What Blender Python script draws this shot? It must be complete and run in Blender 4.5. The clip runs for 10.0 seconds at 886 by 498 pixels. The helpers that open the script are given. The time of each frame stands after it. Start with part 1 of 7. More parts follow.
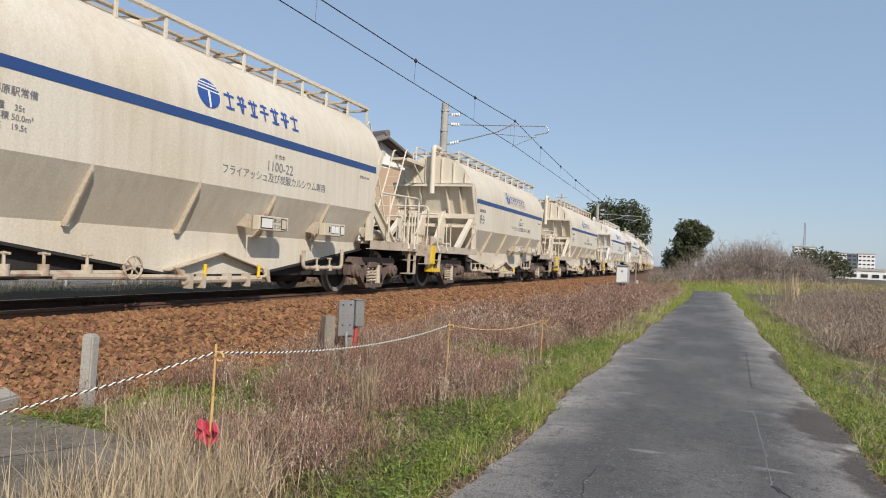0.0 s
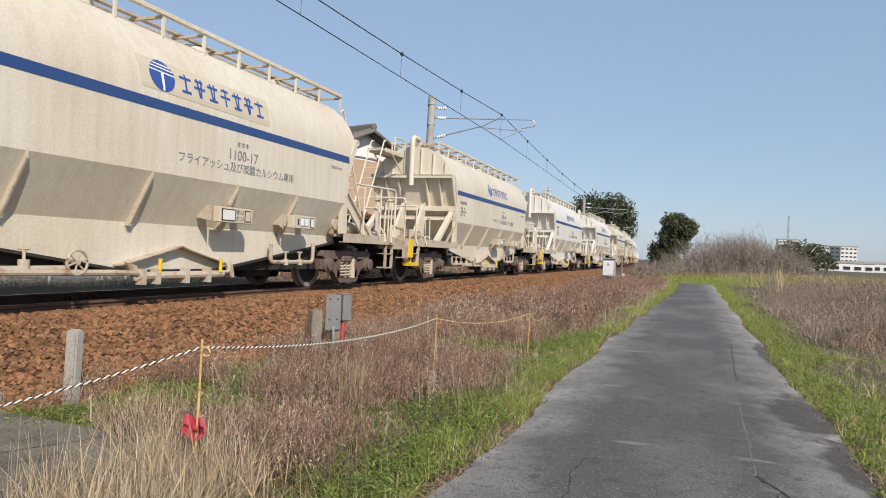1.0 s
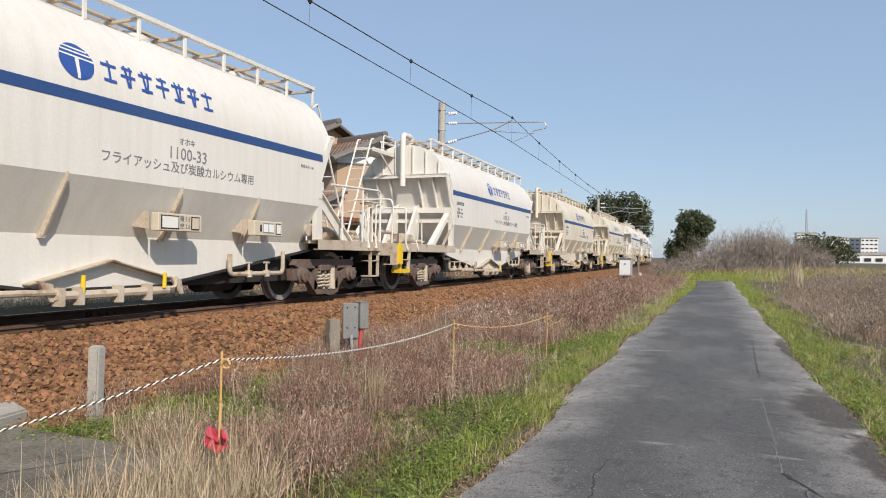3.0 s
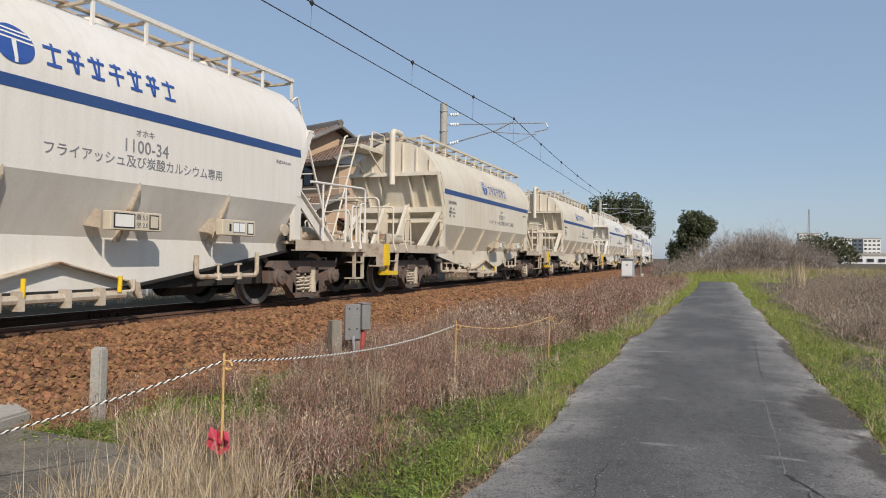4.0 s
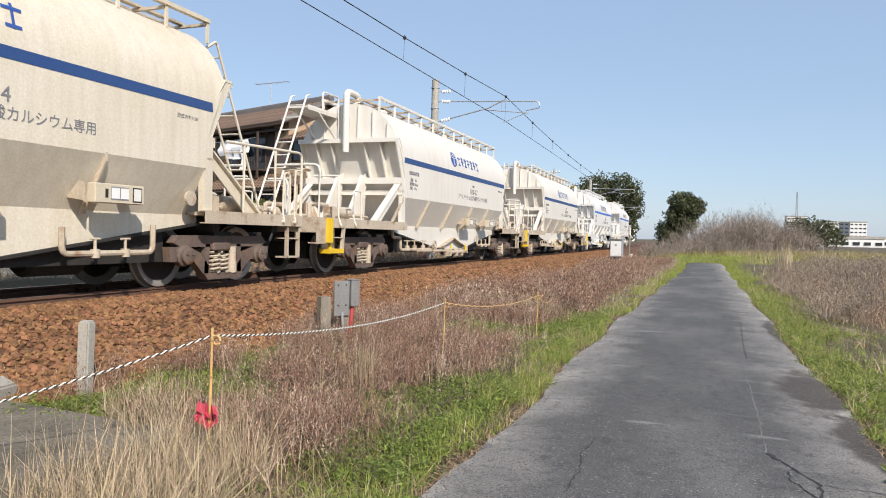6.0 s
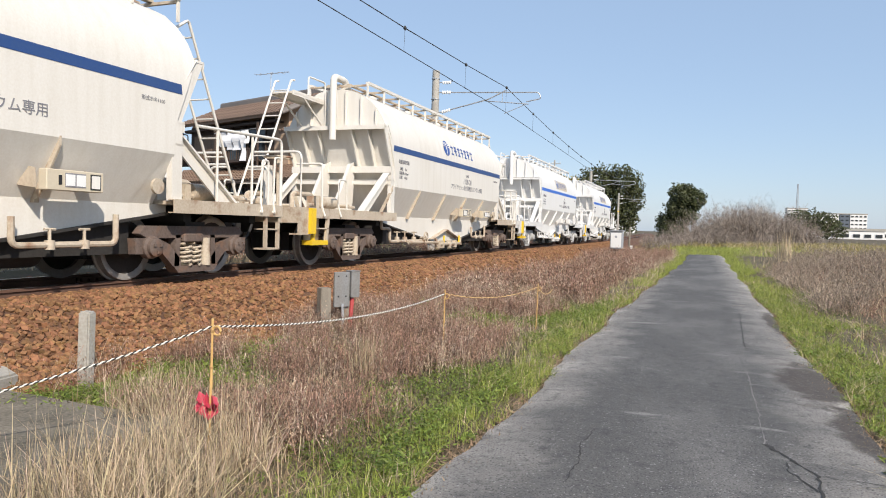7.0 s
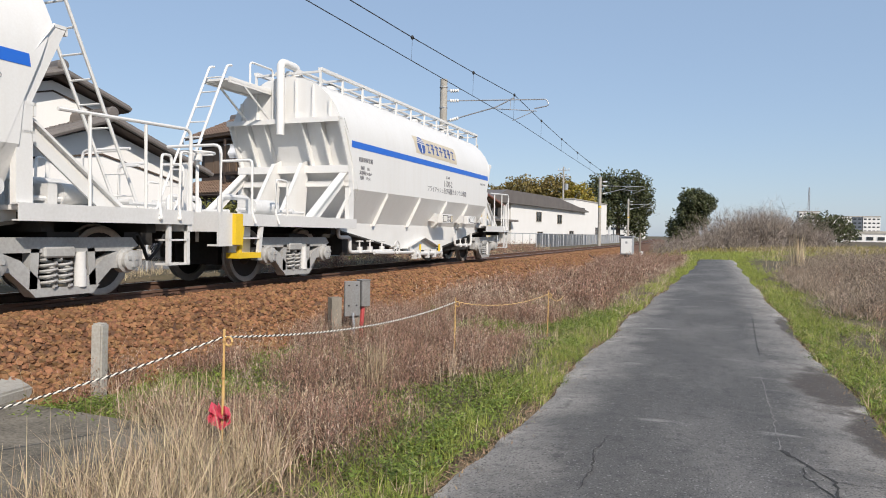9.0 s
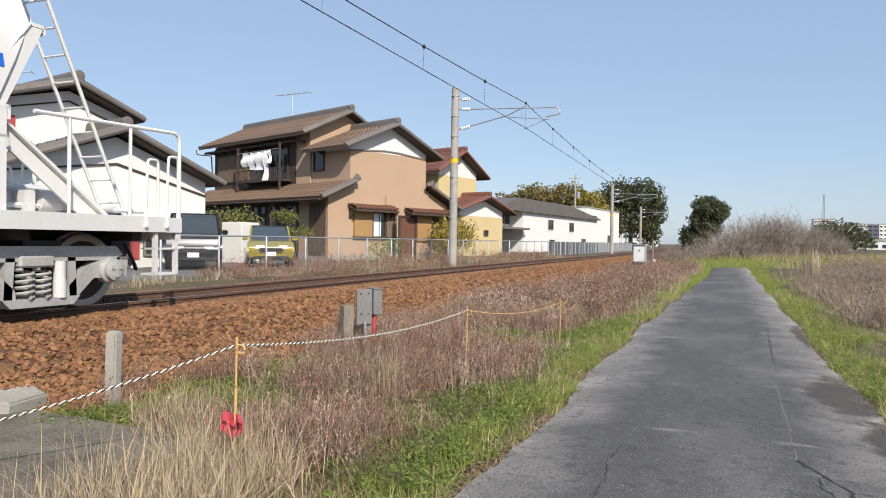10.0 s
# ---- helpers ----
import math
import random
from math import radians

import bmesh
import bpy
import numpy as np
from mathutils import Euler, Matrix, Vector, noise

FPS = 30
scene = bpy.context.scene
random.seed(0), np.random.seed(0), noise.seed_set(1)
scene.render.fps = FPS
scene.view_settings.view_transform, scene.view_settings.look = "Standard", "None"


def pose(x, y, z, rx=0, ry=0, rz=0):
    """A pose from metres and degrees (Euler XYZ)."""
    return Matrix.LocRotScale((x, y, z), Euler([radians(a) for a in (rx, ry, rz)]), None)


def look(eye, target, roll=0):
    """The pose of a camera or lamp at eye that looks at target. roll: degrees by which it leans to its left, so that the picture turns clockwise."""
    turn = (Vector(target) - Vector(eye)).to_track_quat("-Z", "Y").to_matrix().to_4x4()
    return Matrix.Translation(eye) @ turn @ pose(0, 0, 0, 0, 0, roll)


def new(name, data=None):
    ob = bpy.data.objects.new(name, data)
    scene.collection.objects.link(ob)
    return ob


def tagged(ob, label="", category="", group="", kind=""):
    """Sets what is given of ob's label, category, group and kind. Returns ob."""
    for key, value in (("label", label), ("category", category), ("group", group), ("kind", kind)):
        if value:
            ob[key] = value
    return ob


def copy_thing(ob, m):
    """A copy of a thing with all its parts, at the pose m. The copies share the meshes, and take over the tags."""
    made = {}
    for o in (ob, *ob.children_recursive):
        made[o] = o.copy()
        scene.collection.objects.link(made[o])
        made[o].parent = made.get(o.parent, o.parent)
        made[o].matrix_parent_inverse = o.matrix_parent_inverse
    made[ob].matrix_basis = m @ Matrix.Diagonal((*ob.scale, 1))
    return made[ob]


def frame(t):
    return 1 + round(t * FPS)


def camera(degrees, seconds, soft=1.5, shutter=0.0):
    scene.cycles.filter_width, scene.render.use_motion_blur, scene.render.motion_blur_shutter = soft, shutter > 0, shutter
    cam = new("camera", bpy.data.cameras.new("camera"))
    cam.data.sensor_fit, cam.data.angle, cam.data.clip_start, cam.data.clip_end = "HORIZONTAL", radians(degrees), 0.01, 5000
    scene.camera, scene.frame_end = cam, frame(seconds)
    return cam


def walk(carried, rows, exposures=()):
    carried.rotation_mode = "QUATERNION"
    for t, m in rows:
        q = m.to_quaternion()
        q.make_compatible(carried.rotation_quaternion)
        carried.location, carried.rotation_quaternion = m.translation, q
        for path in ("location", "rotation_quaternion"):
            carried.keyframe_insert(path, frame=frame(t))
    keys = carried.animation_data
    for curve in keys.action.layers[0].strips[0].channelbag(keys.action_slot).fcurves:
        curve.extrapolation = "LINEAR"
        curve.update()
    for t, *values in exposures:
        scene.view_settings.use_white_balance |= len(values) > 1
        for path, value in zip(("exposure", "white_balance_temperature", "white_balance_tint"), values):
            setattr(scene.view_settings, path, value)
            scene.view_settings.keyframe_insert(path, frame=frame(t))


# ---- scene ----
# ---- camera ----
cam = camera(65.0, 10.0, soft=1.0)
EYE = (0.0, 0.0, 1.5)
# seconds, tilt, lean, turn of the hand-held camera, which only swings on the spot
SWING = [
    (0.0, 90.580, -2.764, 20.876), (0.5, 90.263, -2.695, 20.127), (1.0, 90.120, -2.576, 19.807),
    (1.5, 90.042, -2.135, 19.964), (2.0, 90.058, -1.626, 20.368), (2.5, 90.317, -0.982, 20.732),
    (4.0, 90.606, -0.610, 21.219), (4.5, 90.336, -0.702, 21.184), (5.0, 89.936, -0.945, 21.127),
    (5.5, 89.385, -1.269, 20.511), (7.0, 88.070, -1.505, 20.390), (7.5, 88.276, -1.257, 19.823),
    (8.0, 88.311, -1.079, 20.155), (8.5, 88.402, -0.944, 20.669), (9.0, 88.714, -0.771, 21.182),
    (9.5, 89.117, -0.617, 21.814), (10.0, 89.380, -0.700, 22.147),
]
walk(cam, [(t, pose(*EYE, a, b, c)) for t, a, b, c in SWING], exposures=[(t, e, 6750, 12) for t, e in ((0.0, 0.20), (0.5, 0.45), (1.0, 0.25), (1.5, 0.42), (2.0, 0.12), (2.5, 0.38), (4.0, 0.06), (4.5, 0.38), (5.0, 0.32), (5.5, 0.42), (7.0, 0.50), (7.5, 0.35), (8.0, 0.48), (8.5, 0.10), (9.0, 0.30), (9.5, 0.12), (10.0, 0.42))])

# ---- world and sun ----
SUN_TO = Vector((0.58, -0.58, 0.60)).normalized()
sun_data = bpy.data.lights.new("sun", "SUN")
sun_data.energy, sun_data.angle, sun_data.color = 3.85, radians(0.6), (1.0, 0.94, 0.85)
sun = new("sun", sun_data)
sun.matrix_world = look((30, -20, 40), Vector((30, -20, 40)) - SUN_TO)
world = bpy.data.worlds.new("sky")
scene.world = world
world.use_nodes = True
wt = world.node_tree
sky = wt.nodes.new("ShaderNodeTexSky")
sky.sky_type, sky.sun_disc = "NISHITA", False
sky.sun_elevation = math.asin(SUN_TO.z)
sky.sun_rotation = math.atan2(SUN_TO.x, SUN_TO.y)
sky.air_density, sky.dust_density, sky.ozone_density = 1.0, 0.6, 1.5
# thin even haze over the clear sky
dim = wt.nodes.new("ShaderNodeMix")
dim.data_type, dim.blend_type = "RGBA", "MULTIPLY"
dim.inputs["Factor"].default_value = 1.0
dim.inputs["B"].default_value = (0.12, 0.12, 0.12, 1)
wt.links.new(sky.outputs[0], dim.inputs["A"])
haze = wt.nodes.new("ShaderNodeMix")
haze.data_type = "RGBA"
haze.inputs["Factor"].default_value = 0.66
haze.inputs["B"].default_value = (0.275, 0.395, 0.575, 1)
wt.links.new(dim.outputs["Result"], haze.inputs["A"])
wt.links.new(haze.outputs["Result"], wt.nodes["Background"].inputs[0])
wt.nodes["Background"].inputs["Strength"].default_value = 1.0

# ---- materials ----
def material(name, base, dark=None, rough=0.7, metal=0.0, grain=30.0, stain=1.2, amount=0.5, bump=0.15,
             streak=0.0, rust=None, rust_amount=0.0, island=0.0, through_light=0.0, stretch=(1, 1, 1)):
    """A painted, earthy or metal surface: a base colour, a second one in stains, fine grain and relief."""
    m = bpy.data.materials.new(name)
    m.use_nodes = True
    t = m.node_tree
    n, link = t.nodes, t.links.new
    b = n["Principled BSDF"]
    b.inputs["Roughness"].default_value, b.inputs["Metallic"].default_value = rough, metal
    dark = dark or tuple(c * 0.6 for c in base)
    co = n.new("ShaderNodeTexCoord")
    mp = n.new("ShaderNodeMapping")
    mp.inputs["Scale"].default_value = stretch
    link(co.outputs["Object"], mp.inputs[0])
    big = n.new("ShaderNodeTexNoise")
    big.inputs["Scale"].default_value, big.inputs["Detail"].default_value = stain, 6
    link(mp.outputs[0], big.inputs["Vector"])
    small = n.new("ShaderNodeTexNoise")
    small.inputs["Scale"].default_value, small.inputs["Detail"].default_value = grain, 5
    link(mp.outputs[0], small.inputs["Vector"])
    add = n.new("ShaderNodeMath")
    add.operation = "ADD"
    link(big.outputs[0], add.inputs[0])
    link(small.outputs[0], add.inputs[1])
    ramp = n.new("ShaderNodeMapRange")
    ramp.inputs["From Min"].default_value, ramp.inputs["From Max"].default_value = 0.75, 1.3
    ramp.inputs["To Max"].default_value = amount
    link(add.outputs[0], ramp.inputs[0])
    mix = n.new("ShaderNodeMix")
    mix.data_type = "RGBA"
    mix.inputs["A"].default_value, mix.inputs["B"].default_value = (*base, 1), (*dark, 1)
    link(ramp.outputs[0], mix.inputs["Factor"])
    colour = mix.outputs["Result"]
    if streak:
        # dirt that ran down the sides
        ms = n.new("ShaderNodeMapping")
        ms.inputs["Scale"].default_value = (5, 5, 0.35)
        link(co.outputs["Object"], ms.inputs[0])
        run = n.new("ShaderNodeTexNoise")
        run.inputs["Scale"].default_value, run.inputs["Detail"].default_value = 1.6, 7
        link(ms.outputs[0], run.inputs["Vector"])
        rr = n.new("ShaderNodeMapRange")
        rr.inputs["From Min"].default_value, rr.inputs["From Max"].default_value = 0.42, 0.75
        rr.inputs["To Max"].default_value = streak
        link(run.outputs[0], rr.inputs[0])
        m2 = n.new("ShaderNodeMix")
        m2.data_type = "RGBA"
        m2.inputs["B"].default_value = (*(rust or dark), 1)
        link(colour, m2.inputs["A"])
        link(rr.outputs[0], m2.inputs["Factor"])
        colour = m2.outputs["Result"]
    if rust_amount:
        spot = n.new("ShaderNodeTexNoise")
        spot.inputs["Scale"].default_value, spot.inputs["Detail"].default_value = 4.0, 9
        link(mp.outputs[0], spot.inputs["Vector"])
        sr = n.new("ShaderNodeMapRange")
        sr.inputs["From Min"].default_value, sr.inputs["From Max"].default_value = 0.62 - 0.25 * rust_amount, 0.72
        link(spot.outputs[0], sr.inputs[0])
        m3 = n.new("ShaderNodeMix")
        m3.data_type = "RGBA"
        m3.inputs["B"].default_value = (*(rust or (0.16, 0.07, 0.03)), 1)
        link(colour, m3.inputs["A"])
        link(sr.outputs[0], m3.inputs["Factor"])
        colour = m3.outputs["Result"]
    if island:
        geo = n.new("ShaderNodeNewGeometry")
        hsv = n.new("ShaderNodeHueSaturation")
        vr = n.new("ShaderNodeMapRange")
        vr.inputs["To Min"].default_value, vr.inputs["To Max"].default_value = 1 - island, 1 + island
        link(geo.outputs["Random Per Island"], vr.inputs[0])
        link(vr.outputs[0], hsv.inputs["Value"])
        hr = n.new("ShaderNodeMapRange")
        hr.inputs["To Min"].default_value, hr.inputs["To Max"].default_value = 0.5 - 0.03 * island, 0.5 + 0.03 * island
        wn = n.new("ShaderNodeTexWhiteNoise")
        wn.noise_dimensions = "1D"
        link(geo.outputs["Random Per Island"], wn.inputs["W"])
        link(wn.outputs["Value"], hr.inputs[0])
        link(hr.outputs[0], hsv.inputs["Hue"])
        link(colour, hsv.inputs["Color"])
        colour = hsv.outputs[0]
    link(colour, b.inputs["Base Color"])
    if bump:
        bp = n.new("ShaderNodeBump")
        bp.inputs["Strength"].default_value, bp.inputs["Distance"].default_value = bump, 0.02
        link(add.outputs[0], bp.inputs["Height"])
        link(bp.outputs[0], b.inputs["Normal"])
    if through_light:
        tr = n.new("ShaderNodeBsdfTranslucent")
        link(colour, tr.inputs[0])
        ms = n.new("ShaderNodeMixShader")
        ms.inputs[0].default_value = through_light
        link(b.outputs[0], ms.inputs[1])
        link(tr.outputs[0], ms.inputs[2])
        link(ms.outputs[0], n["Material Output"].inputs[0])
    return m


M = {
    "dirty": material("cream_paint_dirty", (0.69, 0.645, 0.55), (0.54, 0.45, 0.32), 0.55, 0, 40, 0.55, 0.75, 0.05, streak=0.26, rust=(0.38, 0.30, 0.20)),
    "fair": material("off_white_paint", (0.71, 0.685, 0.635), (0.59, 0.54, 0.46), 0.5, 0, 40, 0.6, 0.5, 0.05, streak=0.18, rust=(0.42, 0.36, 0.27)),
    "clean": material("white_paint", (0.72, 0.715, 0.70), (0.60, 0.585, 0.55), 0.45, 0, 40, 0.7, 0.35, 0.04, streak=0.12, rust=(0.55, 0.50, 0.42)),
    "blue_dirty": material("navy_stripe", (0.018, 0.06, 0.205), (0.045, 0.085, 0.19), 0.5, 0, 30, 1.0, 0.5, 0.03),
    "blue_clean": material("blue_stripe", (0.01, 0.13, 0.60), (0.03, 0.14, 0.5), 0.4, 0, 30, 1.0, 0.3, 0.02),
    "frame_dirty": material("frame_paint_rusty", (0.52, 0.45, 0.355), (0.30, 0.22, 0.15), 0.65, 0, 30, 2.0, 0.6, 0.1, rust_amount=0.22, rust=(0.25, 0.13, 0.07)),
    "frame_clean": material("frame_paint_grey", (0.64, 0.64, 0.63), (0.48, 0.46, 0.44), 0.55, 0, 30, 2.0, 0.4, 0.06),
    "bogie_dirty": material("bogie_brown", (0.16, 0.12, 0.10), (0.08, 0.055, 0.045), 0.75, 0.1, 30, 3.0, 0.8, 0.2, rust_amount=0.3, rust=(0.2, 0.11, 0.07)),
    "bogie_clean": material("bogie_grey", (0.42, 0.42, 0.41), (0.24, 0.23, 0.22), 0.6, 0.1, 30, 3.0, 0.6, 0.12),
    # disc steel, darkened in colour for the shade of the body above
    "wheel": material("wheel_steel_shaded", (0.05, 0.045, 0.042), (0.025, 0.02, 0.018), 0.75, 0.2, 30, 2.0, 0.6, 0.1),
    "tread": material("wheel_rim", (0.42, 0.39, 0.36), (0.22, 0.19, 0.17), 0.5, 0.5, 30, 2.0, 0.5, 0.1),
    # near-black: the shade under the wagon body is put into this colour
    "under": material("underside_shade_black", (0.03, 0.028, 0.026), (0.015, 0.013, 0.012), 0.85, 0, 20, 3.0, 0.7, 0.2),
    "yellow": material("yellow_paint", (0.75, 0.50, 0.02), (0.5, 0.33, 0.03), 0.5, 0, 30, 3.0, 0.4, 0.05),
    "print": material("dark_lettering", (0.17, 0.17, 0.195), (0.33, 0.32, 0.31), 0.6, 0, 60, 4.0, 0.5, 0),
    "print_blue": material("blue_lettering", (0.02, 0.075, 0.30), (0.06, 0.11, 0.3), 0.5, 0, 60, 4.0, 0.4, 0),
    "patch": material("faded_beige_patch", (0.58, 0.51, 0.39), (0.47, 0.40, 0.29), 0.6, 0, 40, 1.5, 0.5, 0.02),
    "logo_white": material("logo_white", (0.75, 0.73, 0.68), None, 0.5, 0, 40, 1.5, 0.2, 0),
    "rail": material("rail_rust", (0.17, 0.095, 0.065), (0.09, 0.05, 0.035), 0.75, 0.3, 40, 3, 0.7, 0.1),
    "railtop": material("rail_polished", (0.36, 0.33, 0.31), (0.25, 0.22, 0.2), 0.35, 0.9, 60, 3, 0.4, 0.02),
    "ballast": material("ballast_bed", (0.15, 0.075, 0.040), (0.065, 0.032, 0.02), 0.9, 0, 22, 2.0, 0.9, 1.0),
    "stone": material("ballast_stone", (0.245, 0.122, 0.055), (0.14, 0.065, 0.032), 0.85, 0, 30, 5, 0.6, 0.3, island=0.4),
    "sleeper": material("concrete_sleeper", (0.28, 0.22, 0.18), (0.16, 0.11, 0.09), 0.9, 0, 40, 3, 0.6, 0.2),
    "asphalt": material("old_asphalt", (0.105, 0.103, 0.104), (0.060, 0.059, 0.060), 0.85, 0, 90, 0.7, 0.8, 0.35),
    "litter": material("dead_leaf_litter", (0.30, 0.21, 0.13), (0.17, 0.11, 0.07), 0.9, 0, 6, 0.8, 0.6, 0, island=0.5),
    "asphalt_edge": material("dusty_asphalt", (0.25, 0.235, 0.22), (0.13, 0.125, 0.12), 0.92, 0, 60, 1.8, 0.8, 0.3),
    "crack": material("crack_filler", (0.04, 0.038, 0.036), None, 0.9, 0, 60, 3, 0.5, 0.1),
    "soil": material("weedy_soil", (0.12, 0.09, 0.054), (0.07, 0.06, 0.03), 0.95, 0, 14, 0.5, 0.9, 0.6),
    "concrete": material("weathered_concrete", (0.42, 0.40, 0.36), (0.24, 0.22, 0.19), 0.9, 0, 40, 2.0, 0.7, 0.25),
    "slab": material("mossy_concrete", (0.22, 0.195, 0.155), (0.06, 0.053, 0.04), 0.92, 0, 40, 3.0, 0.95, 0.3),
    "green": material("grass_green", (0.33, 0.375, 0.085), (0.25, 0.285, 0.065), 0.65, 0, 6, 0.6, 0.6, 0, island=0.45, through_light=0.35),
    "straw": material("dry_straw", (0.51, 0.415, 0.275), (0.30, 0.225, 0.14), 0.75, 0, 6, 0.6, 0.6, 0, island=0.65, through_light=0.25),
    "brown_weed": material("dead_weed", (0.33, 0.205, 0.15), (0.165, 0.095, 0.065), 0.85, 0, 6, 0.8, 0.6, 0, island=0.7, through_light=0.15),
    "olive": material("olive_grass", (0.34, 0.28, 0.10), (0.22, 0.20, 0.06), 0.8, 0, 3, 0.3, 0.6, 0, island=0.4, through_light=0.2),
    "twig": material("bare_twigs", (0.30, 0.24, 0.185), (0.18, 0.135, 0.10), 0.9, 0, 10, 0.6, 0.6, 0, island=0.4),
    "thicket": material("grey_thicket", (0.30, 0.25, 0.21), (0.19, 0.155, 0.13), 0.9, 0, 10, 0.6, 0.6, 0, island=0.4),
    "wood_brown": material("brown_board", (0.20, 0.135, 0.09), (0.11, 0.075, 0.05), 0.75, 0, 25, 2.0, 0.6, 0.15, stretch=(6, 6, 0.6)),
    "wood_rust": material("reddish_brown_board", (0.17, 0.075, 0.05), (0.10, 0.05, 0.035), 0.65, 0, 25, 2.0, 0.6, 0.1),
    "relay": material("worn_grey_enamel", (0.24, 0.245, 0.25), (0.15, 0.145, 0.135), 0.6, 0.1, 40, 5, 0.7, 0.08, streak=0.4, rust=(0.20, 0.17, 0.14)),
    "pale_weed": material("bleached_weed", (0.52, 0.41, 0.315), (0.30, 0.215, 0.16), 0.85, 0, 6, 0.8, 0.6, 0, island=0.65, through_light=0.15),
    "forb": material("leafy_green_weed", (0.20, 0.265, 0.05), (0.12, 0.165, 0.03), 0.55, 0, 6, 0.8, 0.6, 0, island=0.5, through_light=0.3),
    "leaf_garden": material("clipped_garden_leaf", (0.19, 0.185, 0.045), (0.10, 0.11, 0.03), 0.6, 0, 3, 0.8, 0.6, 0, island=0.5, through_light=0.2),
    "bark": material("bark", (0.13, 0.10, 0.075), (0.07, 0.05, 0.04), 0.95, 0, 15, 2, 0.7, 0.5),
    "leaf_dark": material("evergreen_leaf", (0.085, 0.095, 0.038), (0.045, 0.058, 0.022), 0.55, 0, 3, 0.4, 0.6, 0, island=0.55, through_light=0.2),
    "leaf_brown": material("tawny_leaf", (0.22, 0.165, 0.05), (0.13, 0.105, 0.035), 0.6, 0, 3, 0.4, 0.6, 0, island=0.5, through_light=0.2),
    "leaf_yellow": material("yellow_green_leaf", (0.34, 0.25, 0.04), (0.17, 0.17, 0.03), 0.6, 0, 3, 0.8, 0.7, 0, island=0.5, through_light=0.2),
    "plaster_white": material("white_plaster", (0.78, 0.77, 0.75), (0.68, 0.66, 0.63), 0.85, 0, 30, 0.6, 0.4, 0.05, streak=0.08),
    "plaster_brown": material("tan_plaster", (0.47, 0.33, 0.225), (0.39, 0.27, 0.18), 0.9, 0, 40, 0.6, 0.5, 0.1, streak=0.08),
    "plaster_cream": material("cream_plaster", (0.62, 0.50, 0.27), (0.52, 0.41, 0.21), 0.9, 0, 40, 0.6, 0.5, 0.1),
    "tile_brown": material("brown_roof_tile", (0.22, 0.145, 0.10), (0.13, 0.085, 0.06), 0.55, 0, 20, 1.0, 0.7, 0.1, island=0.15),
    "tile_grey": material("grey_roof_tile", (0.17, 0.15, 0.135), (0.09, 0.08, 0.075), 0.6, 0, 20, 1.0, 0.7, 0.1, island=0.15),
    "tile_red": material("reddish_roof_tile", (0.20, 0.085, 0.06), (0.12, 0.055, 0.045), 0.55, 0, 20, 1.0, 0.6, 0.1, island=0.15),
    "wood_dark": material("dark_timber", (0.075, 0.05, 0.037), (0.04, 0.028, 0.022), 0.75, 0, 20, 2, 0.6, 0.2, stretch=(1, 1, 6)),
    "wood_tan": material("tan_board", (0.40, 0.24, 0.10), (0.29, 0.17, 0.07), 0.7, 0, 30, 2, 0.5, 0.1, stretch=(6, 6, 1)),
    "wood_grey": material("weathered_wood", (0.26, 0.23, 0.19), (0.15, 0.13, 0.10), 0.9, 0, 30, 3, 0.7, 0.3, stretch=(6, 6, 1)),
    "cane": material("bamboo_cane", (0.62, 0.40, 0.16), (0.45, 0.28, 0.11), 0.6, 0, 30, 6, 0.5, 0.1),
    "rope_white": material("white_rope", (0.70, 0.68, 0.62), (0.55, 0.5, 0.42), 0.85, 0, 40, 6, 0.4, 0.1),
    "rope_black": material("black_rope", (0.05, 0.05, 0.05), None, 0.85, 0, 40, 6, 0.4, 0.1),
    "pink": material("pink_tape", (0.85, 0.16, 0.24), (0.7, 0.10, 0.16), 0.45, 0, 20, 5, 0.3, 0.05, through_light=0.3),
    "steel": material("galvanised_steel", (0.50, 0.51, 0.52), (0.36, 0.37, 0.38), 0.5, 0.6, 40, 3, 0.5, 0.05),
    "grey_box": material("grey_enamel", (0.33, 0.35, 0.38), (0.26, 0.27, 0.28), 0.5, 0.1, 40, 3, 0.4, 0.03),
    "white": material("white_enamel", (0.78, 0.78, 0.77), (0.62, 0.62, 0.6), 0.45, 0, 40, 2, 0.3, 0.02),
    "black": material("black_rubber", (0.02, 0.02, 0.021), None, 0.7, 0, 40, 3, 0.4, 0.05),
    "wire": material("wire_dark", (0.06, 0.06, 0.062), None, 0.5, 0.5, 40, 3, 0.4, 0),
    "ceramic": material("insulator_white", (0.8, 0.8, 0.78), None, 0.25, 0, 40, 3, 0.2, 0),
    "window": material("window_glass", (0.035, 0.04, 0.045), (0.02, 0.024, 0.028), 0.08, 0, 3, 0.6, 0.4, 0),
    "car_glass": material("car_glass", (0.05, 0.065, 0.075), (0.03, 0.04, 0.05), 0.05, 0, 3, 0.6, 0.4, 0),
    "car_navy": material("navy_car_paint", (0.012, 0.014, 0.022), None, 0.25, 0.2, 30, 1, 0.2, 0),
    "car_yellow": material("yellow_car_paint", (0.36, 0.29, 0.05), (0.31, 0.25, 0.04), 0.25, 0.2, 30, 1, 0.2, 0),
    "car_grey": material("grey_car_paint", (0.16, 0.18, 0.21), None, 0.3, 0.4, 30, 1, 0.2, 0),
    "lot": material("parking_asphalt", (0.17, 0.17, 0.17), (0.11, 0.11, 0.11), 0.9, 0, 50, 0.8, 0.6, 0.2),
    "cloth": material("white_cloth", (0.82, 0.82, 0.82), (0.6, 0.6, 0.62), 0.9, 0, 20, 3, 0.3, 0.2),
